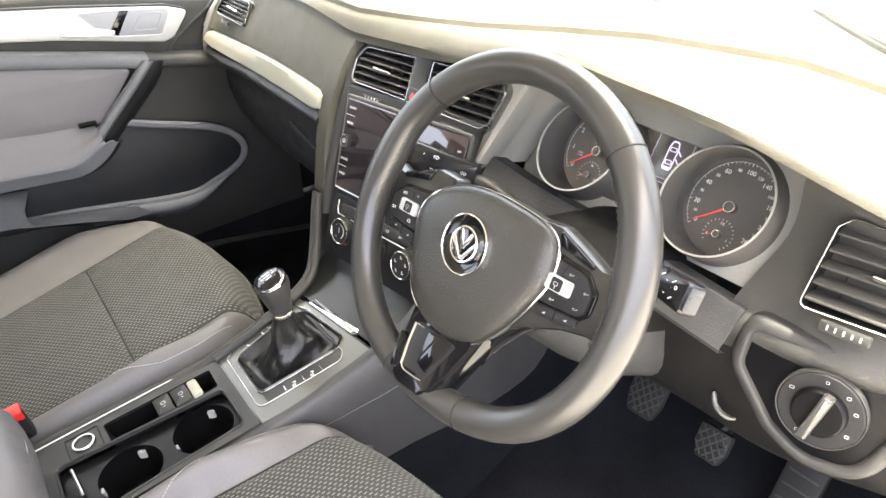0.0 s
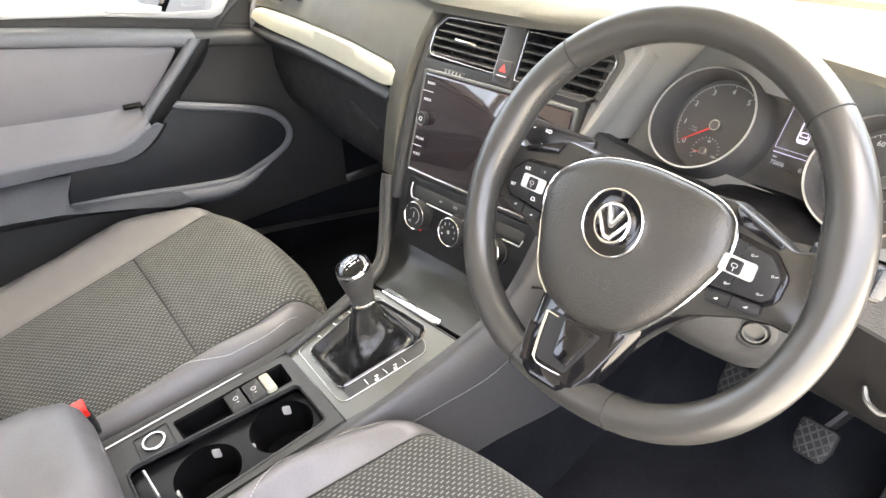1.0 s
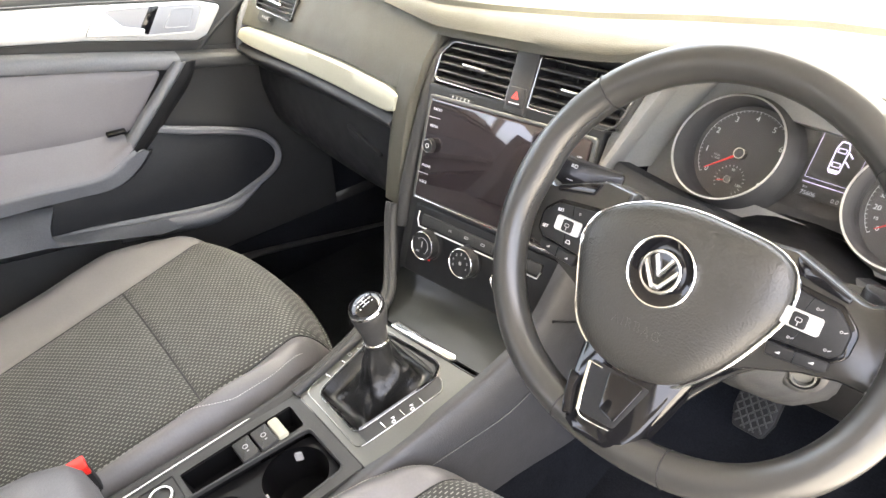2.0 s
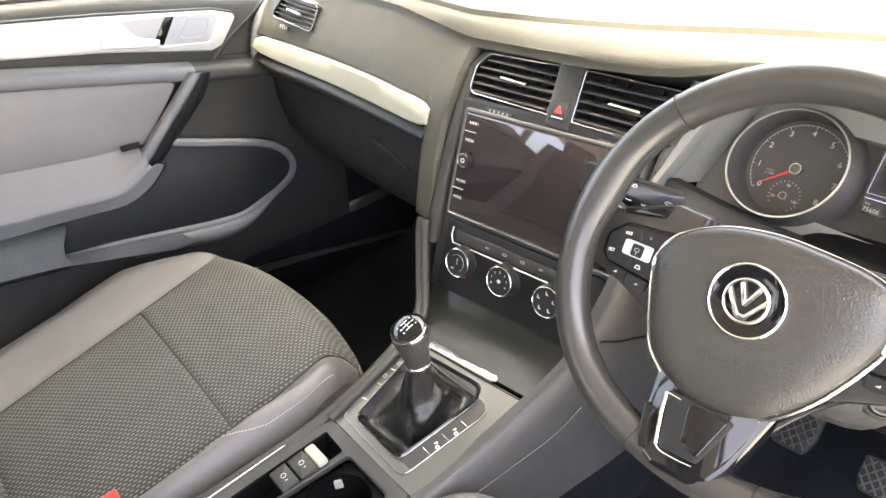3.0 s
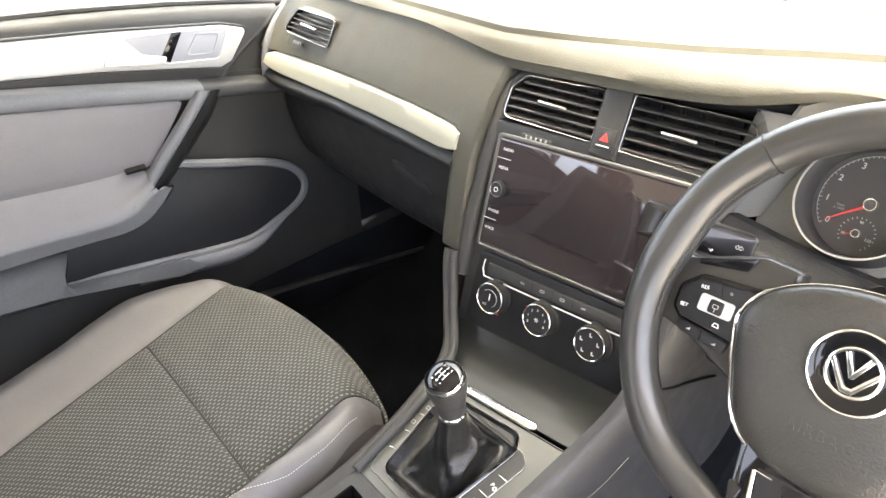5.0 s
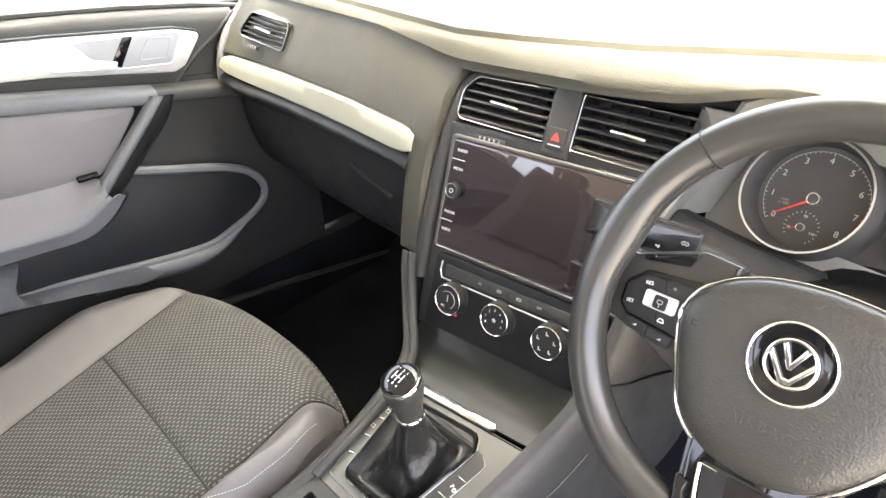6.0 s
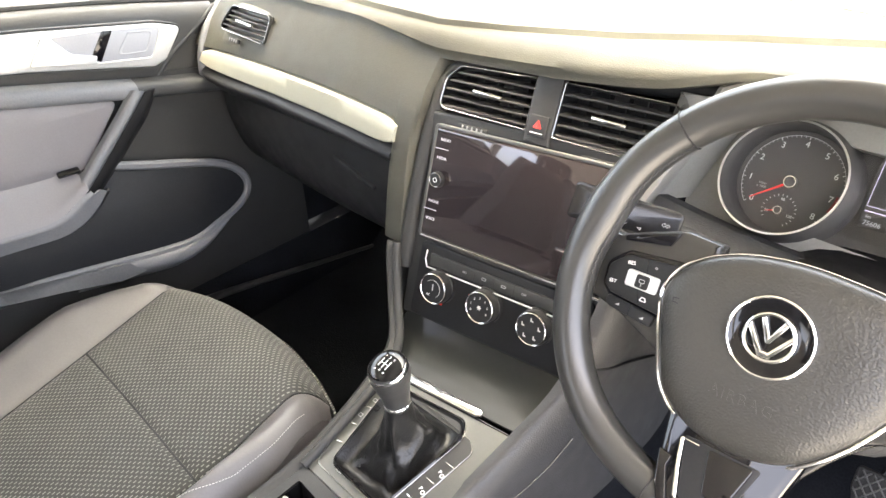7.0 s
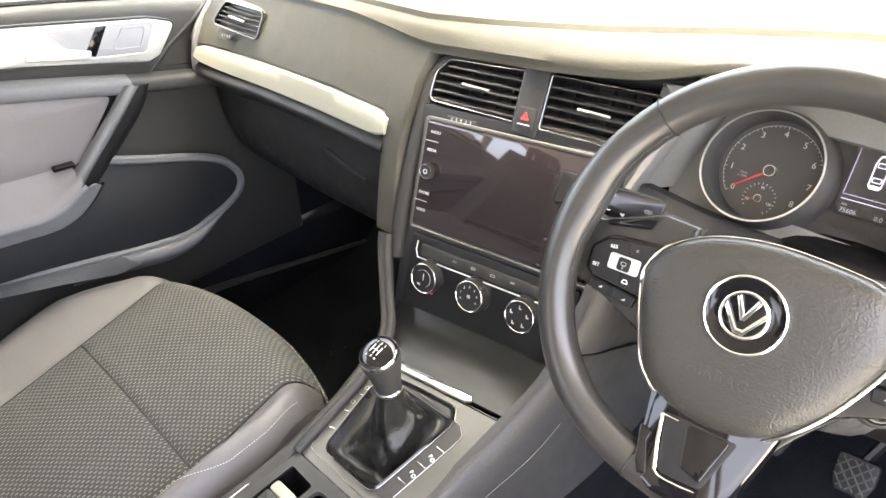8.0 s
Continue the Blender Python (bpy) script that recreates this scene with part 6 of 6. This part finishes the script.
        rows = [[(x0 + s * rim_at(s, y), y, height(s * rim_at(s, y), y)) for y in ys], [(x0 + s * (rim_at(s, y) - 0.001), y, height(s * rim_at(s, y), y) - 0.04) for y in ys], [(x0 + s * (rim_at(s, y) - 0.04), y - 0.01, 0.10) for y in ys]]
        part("side_skirt", sheet(rows, 24, 10, 0.004), VINYL, st_)
    us = np.linspace(-rim_at(-1, -0.08), rim_at(1, -0.08), 19)
    rows = [[(x0 + u, front(u) + 0.010, height(u, front(u) + 0.010)) for u in us], [(x0 + u, front(u) + 0.008, 0.225) for u in us], [(x0 + u * 0.95, front(u) - 0.03, 0.13) for u in us]]
    part("front_skirt", sheet(rows, 30, 12, 0.004), CLOTH, st_)
    part("seat_base", box(0.40, 0.42, 0.12, pose(x0, -0.34, 0.02), 0.01), DARK, st_)
    # backrest
    rows = []
    for t in np.linspace(0, 1, 9):
        y, z = -0.515 - 0.30 * t - 0.03 * math.sin(math.pi * t), 0.30 + 0.60 * t
        w = 0.235 + 0.012 * math.sin(math.pi * t) - 0.045 * t**3
        rows.append([(x0 + w * k, y + (0.055 * max(0, abs(k) - 0.62) / 0.38 if abs(k) < 0.97 else 0.01) - (0.05 if abs(k) > 0.97 else 0), z - 0.02 * abs(k) ** 3) for k in (-1, -0.95, -0.82, -0.64, -0.3, 0, 0.3, 0.64, 0.82, 0.95, 1)])
    part("backrest", sheet(rows, 40, 30, 0.09), VINYL, st_, "grey vinyl backrest with raised sides")
    rows2 = [[(x + 0 * y, y + 0.004, z) for x, y, z in r[3:8]] for r in rows[:8]]
    part("backrest_cloth", sheet(rows2, 20, 24, 0.004), CLOTH, st_, "dark cloth with rows of pale stitches")
    hr = part("head_rest", plate(rrect(0.25, 0.17, 0.05, 6), 0.09, 0.03, axes((x0, -0.90, 0.99), (1, 0, 0), (0, -0.2, 0.98)), low=0.0), VINYL, st_)
    for s in (-0.06, 0.06):
        part("post", tube([(x0 + s, -0.87, 0.85), (x0 + s, -0.90, 0.99)], 0.006, 8), CHROME, hr)
    if buckle:
        bk = part("belt_buckle", plate(rrect(0.026, 0.050, 0.004), 0.018, 0.004, axes((x0 + buckle, -0.418, 0.322), (0, 1, 0.1), (0.1, -0.3, 0.95))), DARK, st_, "black belt buckle with a red button")
        part("release_button", plate(rrect(0.022, 0.016, 0.003), 0.020, 0.003, axes((x0 + buckle, -0.418, 0.341), (0, 1, 0.1), (0.1, -0.3, 0.95))), RED, bk, "red release button")
    return st_


seat(-0.345, "grey and black front passenger seat, empty", 1, 0.225)
seat(0.336, "grey and black driver's seat, empty", -1, 0)

# ---- passenger door ----
door = root("car_door", (-0.72, -0.3, 0.10), "closed passenger door with silver trim, pull handle and pocket", "car door")


def sill(y):
    return float(np.interp(y, [-0.75, -0.27, -0.117, -0.01, 0.12, 0.22, 0.34], [0.790, 0.762, 0.745, 0.730, 0.708, 0.688, 0.65]))


YL = [-0.75, -0.6, -0.45, -0.3, -0.15, 0.0, 0.14, 0.28]
YS = [-0.75, -0.6, -0.45, -0.3, -0.15, 0.0, 0.12, 0.24, 0.36]


def corner(d):
    """Where the panel ends towards the dash, at a depth below the sill."""
    y = 0.15
    for _ in range(8):
        y = float(np.interp(sill(y) - d, [0.50, 0.56, 0.612, 0.656, 0.698], [0.0, 0.010, 0.046, 0.121, 0.187]))
    return y


DEEP = [0.004, -0.002, 0.002, 0.012, 0.03, 0.08, 0.13, 0.22]
ENDS = [corner(d) for d in DEEP]
rows = [[(x, *((lambda y: (y, sill(y) - d))(-0.75 + (e + 0.75) * k / 8))) for k in range(9)] for x, d, e in zip((-0.752, -0.742, -0.722, -0.712, -0.708, -0.709, -0.711, -0.717), DEEP, ENDS)]
part("upper_panel", sheet(rows, 34, 30, 0.004), DOORTOP, door, "dark grey upper door panel")
part("panel_edge", tube(spline([(-0.711, e + 0.001, sill(e) - d) for d, e in list(zip(DEEP, ENDS))[2:7]], 24), 0.0045, 10), DOORTOP, door, "rounded edge of the door panel")
rows = [[(-0.748, y, sill(y) - 0.004) for y in YS], [(-0.728, y, sill(y) - 0.010) for y in YS], [(-0.724, y, sill(y) - 0.05) for y in YS], [(-0.724, y, sill(y) - 0.12) for y in YS], [(-0.724, y, sill(y) - 0.24) for y in YS]]
part("corner_panel", sheet([r[5:] for r in rows], 14, 18, 0.003), PANEL, door, "dark plastic corner beside the dashboard")
DM = axes((-0.691, 0, 0), (0, 1, 0), (0, 0, 1))  # y to the right, height up, towards the cabin
rows = [[(-0.714, y, sill(y) - 0.11) for y in YL], [(-0.710, y, 0.50) for y in YL], [(-0.706, y, 0.36) for y in YL], [(-0.712, y, 0.24) for y in YL], [(-0.730, y, 0.10) for y in YL]]
# Darker than the other door plastic, for shade by handle and footwell.
part("shaded_lower_panel", sheet(rows, 30, 24, 0.004), HARD, door, "grained lower door panel, darkened for shade")
part("weather_strip", tube([(-0.742, y, sill(y) + 0.004) for y in YS], 0.006, 8), RUBBER, door, "black rubber strip along the window")
# silver trim with handle recess
tr = rpoly([(-0.60, 0.745), (-0.45, 0.722), (-0.302, 0.697), (-0.145, 0.670), (0.041, 0.628), (0.062, 0.634), (0.103, 0.680), (0.058, 0.696), (-0.128, 0.726), (-0.284, 0.747), (-0.45, 0.770), (-0.60, 0.790)], [0.01, 0.0, 0.0, 0.0, 0.012, 0.012, 0.010, 0.006, 0.0, 0.0, 0.0, 0.01], 4)
trim = part("trim_panel", plate(tr, 0.010, 0.004, DM, low=-0.002), BRIGHT, door, "bright silver trim panel")
part("trim_edge", rim(inset(tr, -0.0030), inset(tr, 0.0), 0.009, 0.002, DM, low=-0.002), DOORTOP, trim, "dark edge round the trim")
rec = rpoly([(-0.101, 0.710), (-0.02, 0.7015), (0.066, 0.689), (0.039, 0.645), (-0.044, 0.658), (-0.080, 0.681)], [0.003, 0.0, 0.008, 0.008, 0.003, 0.014])
part("recess", plate(rec, 0.002, 0.0005, DM, low=0.0064), RECESS, trim, "grey handle recess")
part("recess_edge", rim(inset(rec, -0.0012), rec, 0.0026, 0.0006, DM, low=0.0068), BRIGHT, trim)
part("recess_gap", plate(rpoly([(-0.026, 0.7025), (-0.010, 0.7005), (-0.041, 0.658), (-0.055, 0.667)], 0.002, 3), 0.002, 0.0005, DM, low=0.0072), GLOSS, trim, "black gap behind the lever")
part("recess_cup", rim(rpoly([(0.012, 0.692), (0.052, 0.686), (0.034, 0.655), (-0.016, 0.661)], 0.006, 4), rpoly([(0.014, 0.6895), (0.0485, 0.684), (0.032, 0.657), (-0.010, 0.6625)], 0.005, 4), 0.0014, 0.0005, DM, low=0.0080), RECESS, trim)
part("door_lever", plate(rpoly([(-0.142, 0.677), (-0.050, 0.657), (-0.044, 0.669), (-0.080, 0.681), (-0.101, 0.709), (-0.113, 0.714)], [0.004, 0.003, 0.003, 0.014, 0.002, 0.004], 6), 0.006, 0.0018, DM, low=0.006), BRIGHT, trim, "silver door lever")
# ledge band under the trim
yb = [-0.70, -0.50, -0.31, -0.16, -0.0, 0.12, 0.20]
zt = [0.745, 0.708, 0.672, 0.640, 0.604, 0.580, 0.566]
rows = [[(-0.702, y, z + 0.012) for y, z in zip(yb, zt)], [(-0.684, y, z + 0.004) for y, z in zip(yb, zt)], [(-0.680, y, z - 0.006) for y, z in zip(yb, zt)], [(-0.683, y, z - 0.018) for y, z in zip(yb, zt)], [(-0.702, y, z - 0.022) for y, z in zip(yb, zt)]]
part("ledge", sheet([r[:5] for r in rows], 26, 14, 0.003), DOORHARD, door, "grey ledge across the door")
# Same ledge in a darker colour that stands for shade by the dashboard.
part("shaded_ledge_end", sheet([[(x - 0.001, y, z) for x, y, z in r[4:]] for r in rows], 10, 14, 0.003), DOORTOP, door, "end of the ledge, darkened for the dashboard's shade")
# padded upper insert
ins = rpoly([(-0.72, 0.735), (-0.50, 0.690), (-0.31, 0.652), (-0.16, 0.621), (-0.034, 0.592), (-0.118, 0.500), (-0.243, 0.510), (-0.366, 0.525), (-0.72, 0.56)], [0.02, 0, 0, 0, 0.01, 0.03, 0, 0, 0.02], 4)
part("padded_insert", plate(ins, 0.004, 0.003, DM, low=0.0, dome=0.004), DOORCLOTH, door, "grey padded vinyl insert")
# armrest
ya = [-0.72, -0.55, -0.40, -0.28, -0.20, -0.155, -0.135]
za = [0.505, 0.488, 0.473, 0.460, 0.4535, 0.472, 0.483]
zd = [0.590, 0.567, 0.550, 0.533, 0.521, 0.513, 0.507]
rows = [[(-0.692, y, d) for y, d in zip(ya, zd)], [(-0.684, y, z * 0.32 + d * 0.68 + 0.002) for y, z, d in zip(ya, za, zd)], [(-0.668, y, z * 0.7 + d * 0.3 + 0.003) for y, z, d in zip(ya, za, zd)], [(-0.655, y, z + 0.008) for y, z in zip(ya, za)], [(-0.650, y, z - 0.002) for y, z in zip(ya, za)]]
part("armrest_pad", sheet(rows, 30, 18, 0.004), DOORCLOTH, door, "padded grey armrest")
ya2 = [-0.72, -0.55, -0.40, -0.31, -0.25, -0.205, -0.178, -0.152, -0.133]
za2 = [0.505, 0.488, 0.473, 0.464, 0.4565, 0.4535, 0.460, 0.474, 0.4815]
low2 = [(-0.72, 0.470), (-0.55, 0.452), (-0.40, 0.4375), (-0.31, 0.4305), (-0.245, 0.4240), (-0.195, 0.4195), (-0.160, 0.4270), (-0.130, 0.4450), (-0.108, 0.4660)]
rows = [[(-0.650, y, z - 0.002) for y, z in zip(ya2, za2)], [(-0.6475, y + 0.003, z - 0.008) for y, z in zip(ya2, za2)], [(-0.651, (y + a) / 2 + 0.002, (z + b) / 2) for (a, b), y, z in zip(low2, ya2, za2)], [(-0.657, y, z) for y, z in low2]]
base = part("armrest_base", sheet(rows, 36, 12, 0.003), DOORHARD, door, "grey curved armrest base")
# The armrest's shade is put into this colour.
part("underside", sheet([[(-0.6575, y, z + 0.001) for y, z in low2], [(-0.670, y + 0.008, z - 0.006) for y, z in low2], [(-0.700, y + 0.016, z - 0.012) for y, z in low2]], 36, 8, 0.003), POCKET, base, "underside of the armrest, darkened for shade")
# pull handle
bar_ = [((0.002, 0.602), (-0.009, 0.604), (0.030, 0.594)), ((-0.034, 0.570), (-0.046, 0.571), (0.004, 0.556)), ((-0.085, 0.524), (-0.098, 0.525), (-0.045, 0.512)), ((-0.120, 0.492), (-0.132, 0.493), (-0.078, 0.482)), ((-0.137, 0.476), (-0.149, 0.476), (-0.098, 0.466)), ((-0.155, 0.458), (-0.166, 0.459), (-0.120, 0.444))]
lift = (0.025, 0.030, 0.031, 0.031, 0.029, 0.018)
rows = [[DM @ Vector((b[0] - 0.004, b[1] - 0.004, h - 0.020)) for (a, b, c), h in zip(bar_, lift)], [DM @ Vector((*b, h - 0.003)) for (a, b, c), h in zip(bar_, lift)], [DM @ Vector(((a[0] + b[0]) / 2, (a[1] + b[1]) / 2, h)) for (a, b, c), h in zip(bar_, lift)], [DM @ Vector((*a, h - 0.003)) for (a, b, c), h in zip(bar_, lift)], [DM @ Vector((a[0] + 0.004, a[1] - 0.004, h - 0.012)) for (a, b, c), h in zip(bar_, lift)]]
ph = part("pull_handle", sheet(rows, 24, 14, 0.003), DOORHARD, door, "slanting grey pull handle")
rows = [[DM @ Vector((a[0] + 0.003, a[1] - 0.003, h - 0.006)) for (a, b, c), h in zip(bar_, lift)], [DM @ Vector(((a[0] + c[0]) / 2 + 0.003, (a[1] + c[1]) / 2, h * 0.62)) for (a, b, c), h in zip(bar_, lift)], [DM @ Vector((c[0], c[1], 0.0)) for (a, b, c), h in zip(bar_, lift)]]
part("handle_side", sheet(rows, 24, 10, 0.003), DARK, ph, "dark flank of the handle")
part("window_switch", plate(rrect(0.034, 0.011, 0.003), 0.005, 0.002, axes((-0.678, -0.148, 0.508), (0, 1, -0.05), (-0.85, 0, 0.5))), GLOSS, door, "black window switch")
# map pocket
pk_ = ringed([(-0.100, 0.488), (-0.056, 0.4745), (-0.013, 0.4595), (0.030, 0.4455), (0.088, 0.4240), (0.124, 0.4010), (0.141, 0.372), (0.134, 0.349), (0.106, 0.331), (0.066, 0.318), (0.020, 0.306), (-0.050, 0.313), (-0.148, 0.332), (-0.238, 0.349), (-0.320, 0.362), (-0.352, 0.385), (-0.330, 0.425), (-0.200, 0.440), (-0.140, 0.475)], 96)
# Flat plate whose near-black stands in for the shaded hollow.
pock = part("door_pocket", plate(pk_, 0.003, 0.001, DM, low=0.001), POCKET, door, "door pocket, flat and blackened for its shaded hollow")
part("pocket_rim", rim(inset(pk_, -0.015), pk_, 0.010, 0.004, DM, low=0.0), DOORHARD, pock, "rounded grey rim")
# rounded belly of the door below the pocket
base_ = [(-0.20, 0.335), (-0.10, 0.314), (-0.02, 0.300), (0.030, 0.300), (0.075, 0.312), (0.112, 0.326)]
drop_ = [0.042, 0.042, 0.042, 0.034, 0.020, 0.008]
rows = [[DM @ Vector((y, z - d * f, w * min(1.0, d / 0.03))) for (y, z), d in zip(base_, drop_)] for f, w in ((0.0, 0.004), (0.12, 0.014), (0.45, 0.017), (0.8, 0.006), (1.15, -0.016))]
part("belly", sheet(rows, 36, 14, 0.003), DOORHARD, pock, "rounded grey lower edge of the door")
# panel that leans out beside and below the pocket opening
edge_top = [(-0.75, 0.482), (-0.55, 0.454), (-0.41, 0.434), (-0.370, 0.428), (-0.329, 0.422), (-0.288, 0.415), (-0.313, 0.388), (-0.320, 0.378), (-0.317, 0.367), (-0.306, 0.359), (-0.261, 0.350), (-0.213, 0.340), (-0.164, 0.329), (-0.112, 0.317)]
edge_low = [(-0.75, 0.432), (-0.55, 0.399), (-0.438, 0.380), (-0.399, 0.374), (-0.358, 0.366), (-0.328, 0.360), (-0.307, 0.352), (-0.298, 0.349), (-0.285, 0.344), (-0.271, 0.339), (-0.224, 0.325), (-0.175, 0.308), (-0.130, 0.292), (-0.088, 0.290)]
out_ = [0.05, 0.05, 0.05, 0.05, 0.048, 0.046, 0.042, 0.040, 0.038, 0.036, 0.032, 0.027, 0.022, 0.018]
rows = [[DM @ Vector((a[0] + (b[0] - a[0]) * f, a[1] + (b[1] - a[1]) * f - h * 0.6 * (f > 1), k + (o - 0.014) * g - 0.05 * (f > 1))) for a, b, o in zip(edge_top, edge_low, out_)] for f, g, h, k in ((0.0, 0.0, 0.0, 0.012), (0.06, 0.12, 0.0, 0.0145), (0.5, 0.62, 0.0, 0.014), (1.0, 1.0, 0.0, 0.014), (1.15, 1.0, 0.04, 0.014))]
bm = bmesh.new()
loops(bm, rows, closed=False)
bmesh.ops.solidify(bm, geom=list(bm.faces), thickness=0.003)
part("side_panel", bm, DOORHARD, door, "grey panel leaning out beside the pocket", 40)
part("front_edge", tube(spline([(-0.705, 0.20, 0.70), (-0.700, 0.150, 0.655), (-0.695, 0.128, 0.61), (-0.695, 0.125, 0.56)], 20), 0.010, 10), DOORHARD, door)
# outboard vent at the passenger's end of the dash
LV = at(axes((-0.564, 0.1470, 0.688), (0.985, 0.13, 0.05), (-0.03, 0.42, 0.90)), 0, 0, 0.0005, turn=-8)
part("vent_bed", plate(rpoly([(-0.066, -0.040), (0.074, -0.042), (0.080, 0.033), (-0.036, 0.033)], 0.014), 0.014, 0.008, LV, low=-0.0235), PAD, dash)
air_vent(LV, [(-0.058, -0.016), (0.066, -0.019), (0.071, 0.027), (-0.028, 0.0258)], [0.012, 0.010, 0.010, 0.014], "air_vent", (0.010, 0.003))
th = part("thumbwheel", plate(rrect(0.026, 0.007, 0.002), 0.004, 0.001, at(LV, -0.012, -0.0275, -0.0035)), HARD, dash, "ribbed vent thumbwheel")
for k in range(4):
    part("rib", plate(rrect(0.0024, 0.0054, 0.0008, 2), 0.0012, 0.0004, at(LV, -0.021 + k * 0.006, -0.0275, 0.0005)), GREYRIB, th)
